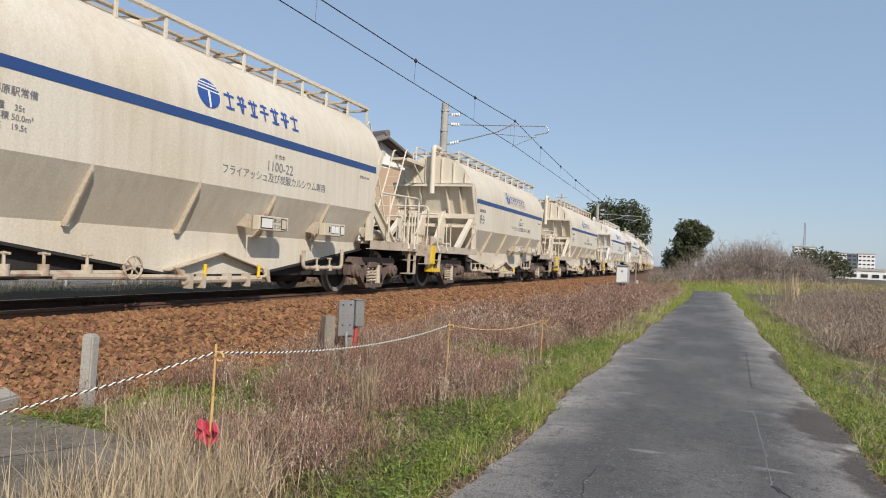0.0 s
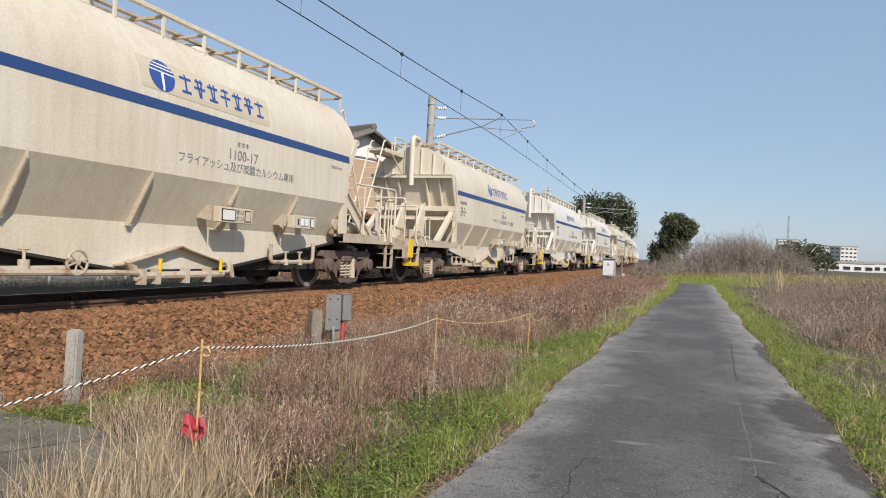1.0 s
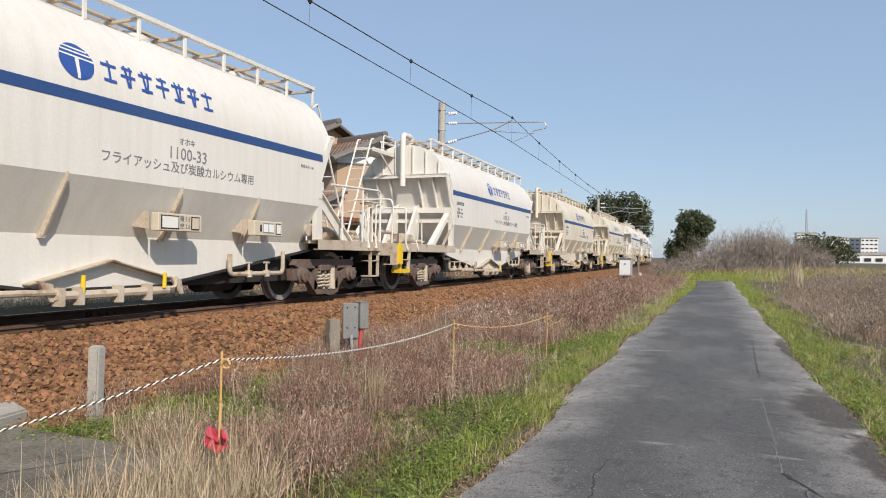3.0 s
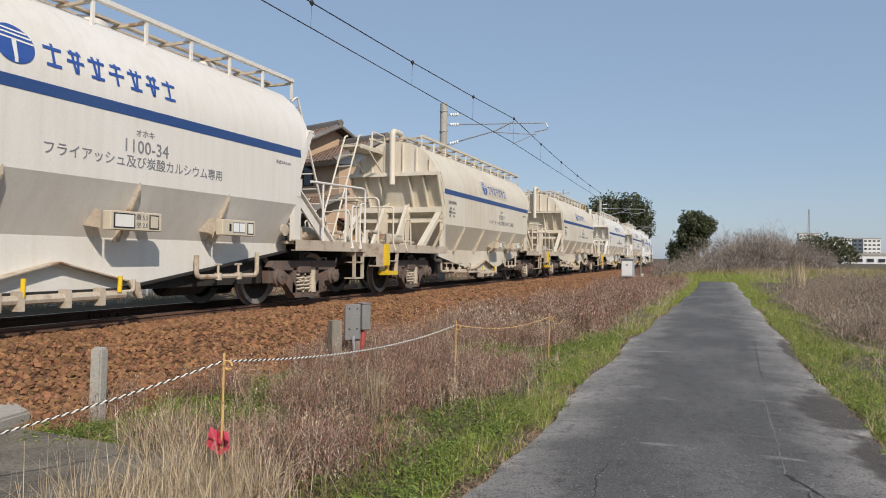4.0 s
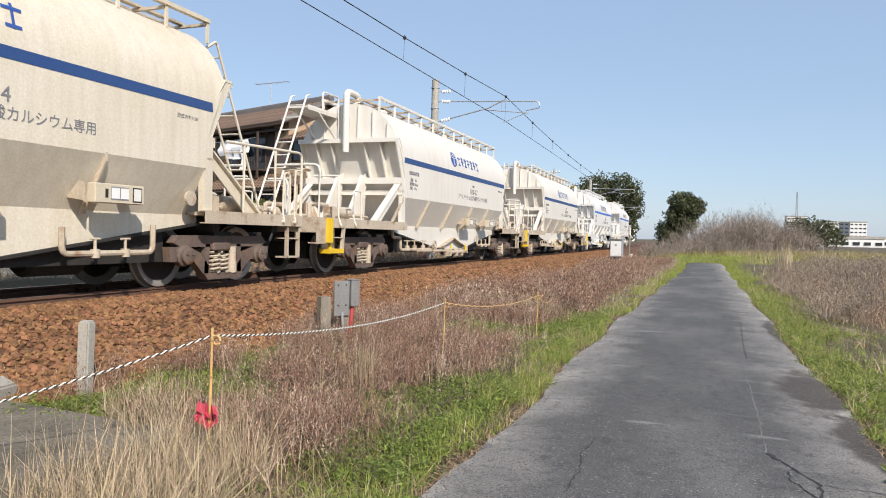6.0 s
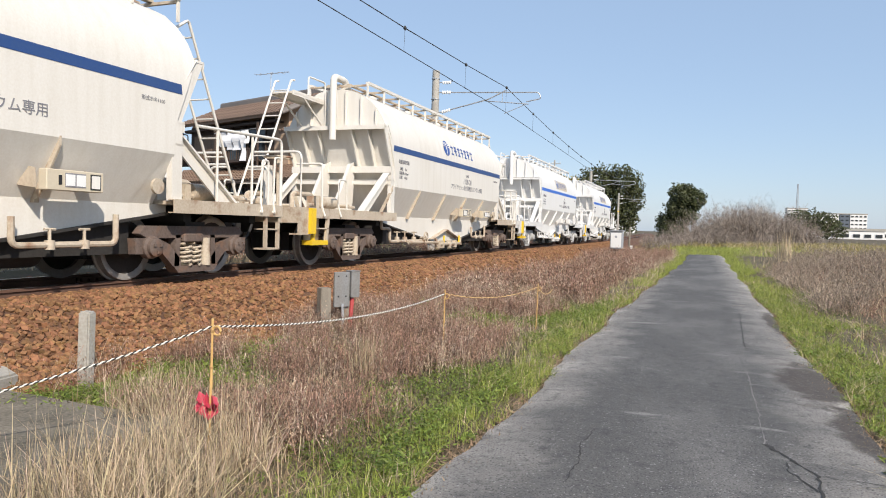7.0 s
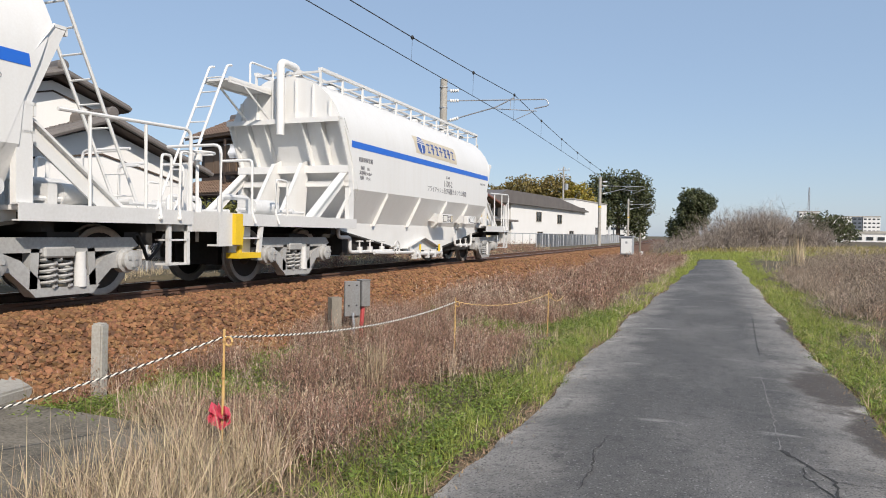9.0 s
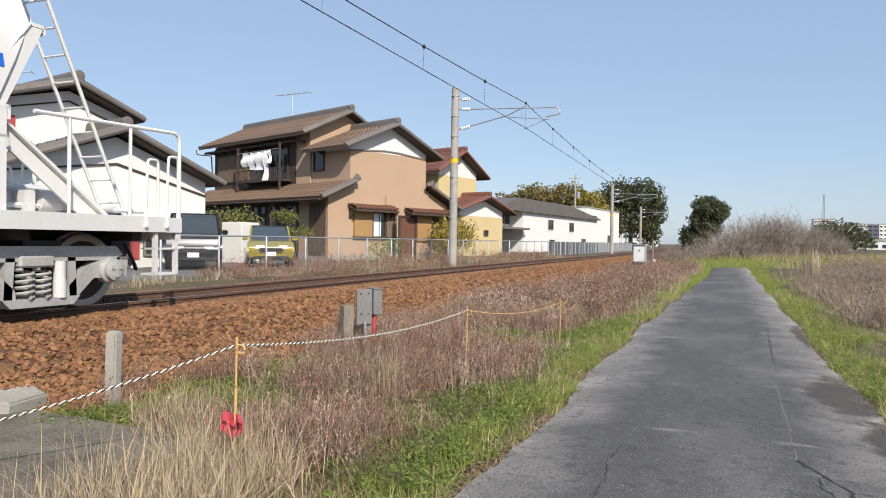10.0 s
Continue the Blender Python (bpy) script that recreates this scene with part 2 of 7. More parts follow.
    "red": material("faded_red", (0.45, 0.06, 0.06), (0.35, 0.08, 0.08), 0.6, 0, 30, 2, 0.4, 0.05),
}



def road_material():
    """Old asphalt: dark worn middle, grey dusty sides with an uneven border, pale scuffs, fine bright grit."""
    m = bpy.data.materials.new("patched_asphalt")
    m.use_nodes = True
    n, link = m.node_tree.nodes, m.node_tree.links.new
    b = n["Principled BSDF"]
    b.inputs["Roughness"].default_value = 0.85
    co = n.new("ShaderNodeTexCoord")
    def tex(scale, detail, stretch=(1, 1, 1)):
        mp = n.new("ShaderNodeMapping")
        mp.inputs["Scale"].default_value = stretch
        link(co.outputs["Object"], mp.inputs[0])
        t = n.new("ShaderNodeTexNoise")
        t.inputs["Scale"].default_value, t.inputs["Detail"].default_value = scale, detail
        link(mp.outputs[0], t.inputs["Vector"])
        return t.outputs[0]
    def math_node(op, a, c):
        k = n.new("ShaderNodeMath")
        k.operation = op
        for i, v in enumerate((a, c)):
            if isinstance(v, (int, float)):
                k.inputs[i].default_value = v
            else:
                link(v, k.inputs[i])
        return k.outputs[0]
    def ranged(v, lo, hi, top=1.0):
        k = n.new("ShaderNodeMapRange")
        k.interpolation_type = "SMOOTHSTEP"
        if lo > hi:
            k.inputs["From Min"].default_value, k.inputs["From Max"].default_value = hi, lo
            k.inputs["To Min"].default_value, k.inputs["To Max"].default_value = top, 0.0
        else:
            k.inputs["From Min"].default_value, k.inputs["From Max"].default_value, k.inputs["To Max"].default_value = lo, hi, top
        link(v, k.inputs[0])
        return k.outputs[0]
    def mixed(a, col, fac):
        k = n.new("ShaderNodeMix")
        k.data_type = "RGBA"
        if isinstance(a, tuple):
            k.inputs["A"].default_value = (*a, 1)
        else:
            link(a, k.inputs["A"])
        k.inputs["B"].default_value = (*col, 1)
        link(fac, k.inputs["Factor"])
        return k.outputs["Result"]
    xyz = n.new("ShaderNodeSeparateXYZ")
    link(co.outputs["Object"], xyz.inputs[0])
    off = math_node("ABSOLUTE", math_node("ADD", xyz.outputs[0], 0.12), 0)
    ragged = math_node("ADD", off, math_node("MULTIPLY", math_node("SUBTRACT", tex(1.3, 7), 0.5), 1.3))
    c = mixed((0.10, 0.096, 0.091), (0.175, 0.167, 0.157), ranged(tex(0.8, 6, (1, 0.4, 1)), 0.42, 0.68))
    c = mixed(c, (0.27, 0.252, 0.23), ranged(ragged, 0.62, 1.15, 0.85))
    c = mixed(c, (0.48, 0.445, 0.40), ranged(ragged, 1.12, 1.5, 0.8))
    c = mixed(c, (0.38, 0.365, 0.34), ranged(tex(1.7, 4, (0.5, 1.6, 1)), 0.63, 0.76, 0.55))
    # mud washed over the right edge
    def blot(x, y, rx, ry):
        dx = math_node("DIVIDE", math_node("SUBTRACT", xyz.outputs[0], x), rx)
        dy = math_node("DIVIDE", math_node("SUBTRACT", xyz.outputs[1], y), ry)
        far = math_node("SQRT", math_node("ADD", math_node("MULTIPLY", dx, dx), math_node("MULTIPLY", dy, dy)), 0)
        return ranged(math_node("ADD", far, math_node("MULTIPLY", math_node("SUBTRACT", tex(3.2, 8), 0.5), 1.6)), 1.15, 0.65, 0.85)
    for x, y, rx, ry in ((1.12, 7.9, 0.34, 1.15), (1.22, 6.1, 0.22, 0.9), (1.22, 13.0, 0.16, 1.6)):
        c = mixed(c, (0.058, 0.043, 0.034), blot(x, y, rx, ry))
    c = mixed(c, (0.045, 0.044, 0.045), ranged(tex(9, 8), 0.5, 0.72, 0.5))
    c = mixed(c, (0.025, 0.024, 0.024), ranged(tex(75, 4), 0.50, 0.66, 0.75))
    c = mixed(c, (0.48, 0.47, 0.45), ranged(tex(60, 3), 0.63, 0.68, 0.45))
    link(c, b.inputs["Base Color"])
    bp = n.new("ShaderNodeBump")
    bp.inputs["Strength"].default_value, bp.inputs["Distance"].default_value = 0.9, 0.015
    link(tex(80, 5), bp.inputs["Height"])
    link(bp.outputs[0], b.inputs["Normal"])
    return m


M["road"] = road_material()


# ---- mesh helpers ----
def quad_box(bm, x0, x1, y0, y1, z0, z1):
    v = [bm.verts.new((x, y, z)) for x in (x0, x1) for y in (y0, y1) for z in (z0, z1)]
    for f in ((0, 1, 3, 2), (4, 6, 7, 5), (0, 4, 5, 1), (2, 3, 7, 6), (0, 2, 6, 4), (1, 5, 7, 3)):
        bm.faces.new([v[i] for i in f])
    return bm


def boxes(*sizes):
    bm = bmesh.new()
    for s in sizes:
        quad_box(bm, *s)
    return bm


def soft_box(x0, x1, y0, y1, z0, z1, r=0.02, seg=2):
    bm = boxes((x0, x1, y0, y1, z0, z1))
    bmesh.ops.bevel(bm, geom=bm.edges[:], offset=r, segments=seg, affect="EDGES")
    return bm


def tube(bm, pts, r, n=8, r_end=None, closed=False):
    """A round bar along a polyline."""
    pts = [Vector(p) for p in pts]
    rings = []
    for i, p in enumerate(pts):
        a = pts[i - 1] if i or closed else p
        b = pts[(i + 1) % len(pts)] if i + 1 < len(pts) or closed else p
        d = (b - a).normalized()
        side = d.cross(Vector((0, 0, 1)))
        side = side.normalized() if side.length > 1e-3 else Vector((1, 0, 0))
        up = side.cross(d).normalized()
        rad = r if r_end is None else r + (r_end - r) * i / (len(pts) - 1)
        rings.append([bm.verts.new(p + (side * math.cos(2 * math.pi * k / n) + up * math.sin(2 * math.pi * k / n)) * rad) for k in range(n)])
    pairs = list(zip(rings, rings[1:])) + ([(rings[-1], rings[0])] if closed else [])
    for a, b in pairs:
        for k in range(n):
            bm.faces.new((a[k], a[(k + 1) % n], b[(k + 1) % n], b[k]))
    if not closed:
        bm.faces.new(rings[0][::-1])
        bm.faces.new(rings[-1])
    return bm


def bend(pts, r=0.08, seg=4):
    """Round the corners of a polyline."""
    pts = [Vector(p) for p in pts]
    out = [pts[0]]
    for a, p, b in zip(pts, pts[1:], pts[2:]):
        s, e = p + (a - p).normalized() * min(r, (a - p).length / 2), p + (b - p).normalized() * min(r, (b - p).length / 2)
        for k in range(seg + 1):
            u = k / seg
            out.append(s * (1 - u) ** 2 + p * 2 * u * (1 - u) + e * u * u)
    return out + [pts[-1]]


def extrude(bm, outline, axis, a, b):
    """A plate or bar: an outline in the two other axes, drawn out from a to b along axis (0 x, 1 y, 2 z)."""
    def at(p, c):
        q = list(p)
        q.insert(axis, c)
        return q
    va, vb = [bm.verts.new(at(p, a)) for p in outline], [bm.verts.new(at(p, b)) for p in outline]
    n = len(outline)
    for i in range(n):
        bm.faces.new((va[i], va[(i + 1) % n], vb[(i + 1) % n], vb[i]))
    bm.faces.new(va[::-1])
    bm.faces.new(vb)
    return bm


def lathe(bm, profile, origin, axis="x", n=24, caps=True):
    """A turned body: (along, radius) pairs about an axis through origin."""
    rings = []
    for s, r in profile:
        ring = []
        for k in range(n):
            a = 2 * math.pi * k / n
            c = {"x": (s, r * math.cos(a), r * math.sin(a)), "y": (r * math.cos(a), s, r * math.sin(a)), "z": (r * math.cos(a), r * math.sin(a), s)}[axis]
            ring.append(bm.verts.new(Vector(origin) + Vector(c)))
        rings.append(ring)
    for a, b in zip(rings, rings[1:]):
        for k in range(n):
            bm.faces.new((a[k], a[(k + 1) % n], b[(k + 1) % n], b[k]))
    if caps:
        bm.faces.new(rings[0][::-1])
        bm.faces.new(rings[-1])
    return bm


def mesh_of(name, bm, mat, smooth=False, crease=38):
    bmesh.ops.recalc_face_normals(bm, faces=bm.faces[:])
    me = bpy.data.meshes.new(name)
    bm.to_mesh(me)
    bm.free()
    me.materials.append(M[mat] if isinstance(mat, str) else mat)
    if smooth:
        me.polygons.foreach_set("use_smooth", [True] * len(me.polygons))
        me.set_sharp_from_angle(angle=radians(crease))
    return me


def part(name, bm, mat, parent=None, label="", smooth=False, crease=38):
    ob = new(name, mesh_of(name, bm, mat, smooth, crease))
    if parent is not None:
        ob.parent = parent
    return tagged(ob, label)


def thing(name, label, category, group="", kind="", m=None):
    ob = new(name)
    ob.empty_display_size = 0.2
    if m is not None:
        ob.matrix_basis = m
    return tagged(ob, label, category, group, kind)


GLYPHS = {}


def glyphs(text, size):
    """The letters of a text as a flat mesh, made once."""
    if (text, size) not in GLYPHS:
        cu = bpy.data.curves.new("letters", "FONT")
        cu.body, cu.size, cu.extrude = text, size, 0.002
        cu.align_x, cu.align_y = "CENTER", "CENTER"
        cu.resolution_u = 2
        tmp = new("letters", cu)
        dg = bpy.context.evaluated_depsgraph_get()
        GLYPHS[text, size] = bpy.data.meshes.new_from_object(tmp.evaluated_get(dg))
        bpy.data.objects.remove(tmp)
    return GLYPHS[text, size]


def lettering(name, text, size, mat, parent, m, sx=1.0):
    """Words as a thin mesh, standing in the x-z plane of the matrix m."""
    me = glyphs(text, size).copy()
    me.transform(m @ Matrix.Diagonal((sx, 1, 1, 1)))
    me.materials.clear()
    me.materials.append(M[mat])
    ob = new(name, me)
    ob.parent = parent
    return ob


def sheet(name, verts, faces, mat):
    me = bpy.data.meshes.new(name)
    me.from_pydata(verts, [], faces)
    me.materials.append(M[mat])
    return new(name, me)


# ---- ground, road, track ----
RAIL_Z, TRACK_X, GAUGE = 0.68, -7.62, 1.067


def track_x(y):
    """The track's middle: straight past the viewer, a gentle bend to the left, then straight again."""
    b = min(45.0, max(0.0, y - 55.0))
    return TRACK_X - 0.00064 * b * b - 0.0576 * max(0.0, y - 100.0)


def track_turn(y):
    return math.degrees(math.atan(0.00128 * min(45.0, max(0.0, y - 55.0))))


def smooth(a, b, x):
    u = min(1.0, max(0.0, (x - a) / (b - a)))
    return u * u * (3 - 2 * u)


def road_edges(y):
    bow = 0.026 * min(26.0, max(0.0, y - 12.0))
    return -1.42 + bow + 0.05 * math.sin(y * 1.3), 1.26 + 0.05 * math.sin(y * 0.9 + 1)


def ground_z(x, y):
    """Height of the land: the road verge, the dip before the ballast, and the higher land behind the track."""
    dx = x - track_x(y)
    z = 0.5 * smooth(-2.6, -3.6, dx) if dx < 0 else 0.0
    if dx > 0:
        z += -0.06 * smooth(2.0, 3.2, dx) * smooth(-1.6, -2.4, x) - 0.35 * smooth(2.5, 2.0, dx)
        z += 0.05 * smooth(1.4, 2.2, x) + 0.55 * smooth(2.8, 6.0, x) * smooth(34, 20, y) + 0.12 * smooth(2.8, 6, x) - 0.02
        z += 0.25 * smooth(36, 60, y) * smooth(-4, -2, x)
    if dx < -1.0:
        z = max(z, 0.2)
    rough = 1.0 if (x < -1.6 or x > 1.5) else 0.0
    return z + rough * 0.05 * noise.noise(Vector((x * 0.7, y * 0.7, 0.0)))


def grid_lines(stops):
    out = []
    for a, b, step in stops:
        n = max(1, round((b - a) / step))
        out += [a + (b - a) * i / n for i in range(n)]
    return out + [stops[-1][1]]


def build_ground():
    xs = grid_lines([(-2500, -300, 440), (-300, -60, 30), (-60, -14, 3), (-14, 8, 0.4), (8, 40, 2), (40, 300, 26), (300, 2500, 440)])
    ys = grid_lines([(-400, -40, 60), (-40, -4, 4), (-4, 30, 0.5), (30, 130, 2.5), (130, 400, 15), (400, 4500, 410)])
    verts = [(x, y, ground_z(x, y) - (0.03 if -1.9 < x < 1.7 else 0.0)) for y in ys for x in xs]
    w = len(xs)
    faces = [(j * w + i, j * w + i + 1, (j + 1) * w + i + 1, (j + 1) * w + i) for j in range(len(ys) - 1) for i in range(w - 1)]
    tagged(sheet("ground", verts, faces, "soil"), "weedy brown soil around road and railway", "ground", kind="structure")


def strip(name, ys, cross, mat, label, category, kind="structure"):
    """A band along y: cross(y) gives its points from side to side."""
    rows = [cross(y) for y in ys]
    w = len(rows[0])
    verts = [p for r in rows for p in r]
    faces = [(j * w + i, j * w + i + 1, (j + 1) * w + i + 1, (j + 1) * w + i) for j in range(len(rows) - 1) for i in range(w - 1)]
    return tagged(sheet(name, verts, faces, mat), label, category, kind=kind)


def road_z(x, y):
    a, b = road_edges(y)
    u = min(1.0, max(0.0, (x - a) / (b - a)))
    return 0.03 - 0.045 * (2 * u - 1) ** 4 + 0.27 * smooth(36, 60, y) + 0.006 * noise.noise(Vector((x * 1.5, y * 0.8, 3)))


def road_row(y):
    a, b = road_edges(y)
    a += 0.05 * noise.noise(Vector((y * 2.1, 0, 7)))
    b += 0.06 * noise.noise(Vector((y * 1.7, 4, 7)))
    return [(a + (b - a) * k / 16, y, road_z(a + (b - a) * k / 16, y)) for k in range(17)]


def build_road():
    ys = grid_lines([(-15, 3, 1.0), (3, 14, 0.15), (14, 46, 0.6)])
    road = strip("road", ys, road_row, "road", "narrow patched grey asphalt lane between weedy verges", "road")
    rnd = random.Random(5)
    def crack(pts, wide, mat="crack"):
        bm = bmesh.new()
        last = None
        fine = []
        for (xa, ya), (xb, yb) in zip(pts, pts[1:]):
            n = max(2, int(math.hypot(xb - xa, yb - ya) / 0.05))
            fine += [(xa + (xb - xa) * i / n, ya + (yb - ya) * i / n) for i in range(n)]
        for i, (x, y) in enumerate(fine):
            x += rnd.uniform(-0.012, 0.012)
            y += rnd.uniform(-0.012, 0.012)
            w = wide * rnd.uniform(0.2, 1.2)
            z = road_z(x, y) + 0.0035
            pair = (bm.verts.new((x - w, y - w * 0.6, z)), bm.verts.new((x + w, y + w * 0.6, z)))
            if last:
                bm.faces.new((last[0], last[1], pair[1], pair[0]))
            last = pair
        part("crack", bm, mat, road)
    crack([(0.47, 5.3), (0.60, 5.05), (0.72, 4.75), (0.70, 4.2), (0.78, 3.4)], 0.013)
    crack([(0.60, 5.05), (0.55, 4.8), (0.66, 4.55), (0.70, 4.4)], 0.006)
    crack([(0.72, 4.75), (0.95, 4.8), (1.2, 4.85)], 0.006)
    crack([(0.47, 5.3), (0.50, 6.5), (0.50, 8.2)], 0.006, "asphalt_edge")
    crack([(0.58, 9.5), (0.60, 10.5), (0.72, 14)], 0.006)
    crack([(-0.70, 4.0), (-0.68, 4.4), (-0.72, 4.8), (-0.68, 5.2)], 0.005)
    crack([(-0.2, 6.1), (0.05, 6.0), (0.2, 6.05)], 0.004)
    crack([(-0.6, 6.6), (-0.3, 6.5)], 0.004)


def bed_row(y):
    c = track_x(y)
    a = radians(track_turn(y))
    out = []
    for d, z in ((-3.1, 0.30), (-2.4, 0.42), (-1.5, 0.56), (-0.9, 0.575), (-0.4, 0.55), (0.4, 0.55), (0.9, 0.575), (1.25, 0.55), (1.6, 0.37), (1.9, 0.18), (2.25, 0.02), (2.7, -0.10)):
        out.append((c + d * math.cos(a), y + d * math.sin(a), z + 0.02 * noise.noise(Vector((d * 5, y * 3, 1)))))
    return out


def build_track():
    ys = grid_lines([(-45, -2, 1.0), (-2, 30, 0.2), (30, 260, 2.0)])
    strip("ballast_bed", ys, bed_row, "ballast", "rust-brown crushed stone railway ballast bed", "ballast")
    prof = [(-0.065, -0.153), (0.065, -0.153), (0.065, -0.140), (0.012, -0.118), (0.009, -0.045), (0.033, -0.032), (0.033, -0.004), (0.029, 0.0), (-0.029, 0.0), (-0.033, -0.004), (-0.033, -0.032), (-0.009, -0.045), (-0.012, -0.118), (-0.065, -0.140)]
    ys = grid_lines([(-45, 55, 5.0), (55, 260, 4.0)])
    for side in (-1, 1):
        rail = thing("rail", "rust-brown steel rail with a polished top on ballast", "rail", "rails", "structure")
        verts, faces = [], []
        n = len(prof)
        for y in ys:
            c, a = track_x(y), radians(track_turn(y))
            for d, z in prof:
                o = side * (GAUGE / 2 + 0.033) + d
                verts.append((c + o * math.cos(a), y + o * math.sin(a), RAIL_Z + z))
        for j in range(len(ys) - 1):
            for i in range(n):
                faces.append((j * n + i, j * n + (i + 1) % n, (j + 1) * n + (i + 1) % n, (j + 1) * n + i))
        web = sheet("rail_web", verts, faces, "rail")
        web.parent = rail
        verts, faces = [], []
        for y in ys:
            c, a = track_x(y), radians(track_turn(y))
            for d in (-0.026, 0.026):
                o = side * (GAUGE / 2 + 0.033) + d
                verts.append((c + o * math.cos(a), y + o * math.sin(a), RAIL_Z + 0.002))
        faces = [(2 * j, 2 * j + 1, 2 * j + 3, 2 * j + 2) for j in range(len(ys) - 1)]
        top = sheet("running_surface", verts, faces, "railtop")
        top.parent = rail
        # joint bars with bolts
        for y in (7.6, 32.6):
            bm = bmesh.new()
            o = TRACK_X + side * (GAUGE / 2 + 0.033)
            for s in (-1, 1):
                quad_box(bm, o + s * 0.018 - 0.012, o + s * 0.018 + 0.012, y - 0.28, y + 0.28, RAIL_Z - 0.12, RAIL_Z - 0.045)
            for k in (-0.21, -0.07, 0.07, 0.21):
                quad_box(bm, o - 0.06, o + 0.06, y + k - 0.018, y + k + 0.018, RAIL_Z - 0.1, RAIL_Z - 0.065)
            part("joint_bar", bm, "rail", rail)
    sleepers = thing("sleeper_row", "brown-stained concrete sleepers half buried in ballast", "sleepers", kind="structure")
    me = mesh_of("sleeper", soft_box(-1.0, 1.0, -0.11, 0.11, -0.16, 0.0, 0.02, 1), "sleeper")
    for k in range(120):
        y = -12 + k * 0.62
        o = new("sleeper", me)
        o.matrix_basis = pose(track_x(y), y, RAIL_Z - 0.122, 0, 0, track_turn(y))
        o.parent = sleepers


def scatter_stones(name, count, where, size, seed, label):
    """Loose crushed stones as one heap of small uneven blocks."""
    rnd = np.random.RandomState(seed)
    base = np.array([(1, 0, 0), (-1, 0, 0), (0, 1, 0), (0, -1, 0), (0, 0, 1), (0, 0, -1), (0.62, 0.62, 0.5), (-0.62, -0.62, 0.5), (0.6, -0.6, 0.45), (-0.6, 0.6, 0.45)])
    tri = [(4, 6, 0), (4, 2, 6), (4, 9, 2), (4, 1, 9), (4, 7, 1), (4, 3, 7), (4, 8, 3), (4, 0, 8), (6, 2, 0), (9, 1, 2), (7, 3, 1), (8, 0, 3), (5, 0, 2), (5, 2, 1), (5, 1, 3), (5, 3, 0)]
    tri = np.array(tri)
    verts, faces = [], []
    for i in range(count):
        x, y, z = where(rnd)
        s = size * rnd.uniform(0.55, 1.35) * np.array((rnd.uniform(0.75, 1.25), rnd.uniform(0.75, 1.25), rnd.uniform(0.65, 1.0)))
        e = Euler((rnd.uniform(-0.6, 0.6), rnd.uniform(-0.6, 0.6), rnd.uniform(0, 6.28))).to_matrix()
        p = (base * rnd.uniform(0.75, 1.15, base.shape) * s) @ np.array(e).T + (x, y, z)
        verts.append(p)
        faces.append(tri + i * len(base))
    me = bpy.data.meshes.new(name)
    me.from_pydata(np.concatenate(verts).tolist(), [], np.concatenate(faces).tolist())
    me.materials.append(M["stone"])
    return tagged(new(name, me), label, "gravel", kind="stuff")


def ballast_top(d):
    pts = ((-3.1, 0.30), (-1.5, 0.56), (-0.9, 0.575), (-0.4, 0.55), (0.4, 0.55), (0.9, 0.575), (1.25, 0.55), (1.6, 0.37), (1.9, 0.18), (2.25, 0.02), (2.7, -0.10))
    return float(np.interp(d, [p[0] for p in pts], [p[1] for p in pts]))


def build_stones():
    def near(r):
        y = 2.5 + 13.5 * r.uniform() ** 1.25
        d = r.uniform(0.62, 2.45)
        return TRACK_X + d, y, ballast_top(d) + 0.012
    scatter_stones("ballast_stones", 15000, near, 0.038, 3, "loose rust-brown crushed stones on the slope")
    def far(r):
        y = 15 + 40 * r.uniform() ** 1.3
        d = r.uniform(0.62, 2.3) if r.uniform() < 0.85 else r.uniform(-2.6, -0.65)
        return TRACK_X + d, y, ballast_top(d) + 0.01
    scatter_stones("ballast_stones", 14000, far, 0.05, 4, "loose rust-brown crushed stones on the slope")
    def back(r):
        y = 2.5 + 25 * r.uniform()
        d = r.uniform(-2.7, -0.65)
        return TRACK_X + d, y, ballast_top(d) + 0.01
    scatter_stones("ballast_stones", 4500, back, 0.045, 6, "loose rust-brown crushed stones behind the track")


# ---- the hopper wagons ----
LENGTH, HALF = 15.06, 1.27
ROOF = [(1.27, 1.64), (1.27, 2.52), (1.255, 2.72), (1.20, 2.94), (1.09, 3.16), (0.92, 3.38), (0.70, 3.56), (0.42, 3.69), (0.15, 3.74)]
BODY_LEN = 8.43


def body_end(z):
    """How far the end sheet stands from the stripe's end, at a height."""
    return -0.32 if z >= 2.93 else -0.30 + (2.93 - z) * 0.42


def wagon_body(style):
    bm = bmesh.new()
    half = [(0.92, 0.97)] + ROOF
    ring = half + [(-w, z) for w, z in half[::-1]]
    cols = [0.0, 0.02, 0.12, 0.25, 0.4, 0.5, 0.6, 0.75, 0.88, 0.98, 1.0]
    rows = []
    for c in cols:
        row = []
        for w, z in ring:
            a, b = body_end(z), BODY_LEN - body_end(z)
            row.append(bm.verts.new((w, a + (b - a) * c, z)))
        rows.append(row)
    n = len(ring)
    for a, b in zip(rows, rows[1:]):
        for i in range(n):
            bm.faces.new((a[i], a[(i + 1) % n], b[(i + 1) % n], b[i]))
    for row in (rows[0], rows[-1]):
        for i in range(n // 2 - 1):
            bm.faces.new((row[i], row[i + 1], row[n - 2 - i], row[n - 1 - i]))
    return bm


def mirrored(fn):
    """Both ends of the wagon: the end's own distance and its side."""
    for end in (0, 1):
        yield (lambda u: u) if end == 0 else (lambda u: BODY_LEN - u)


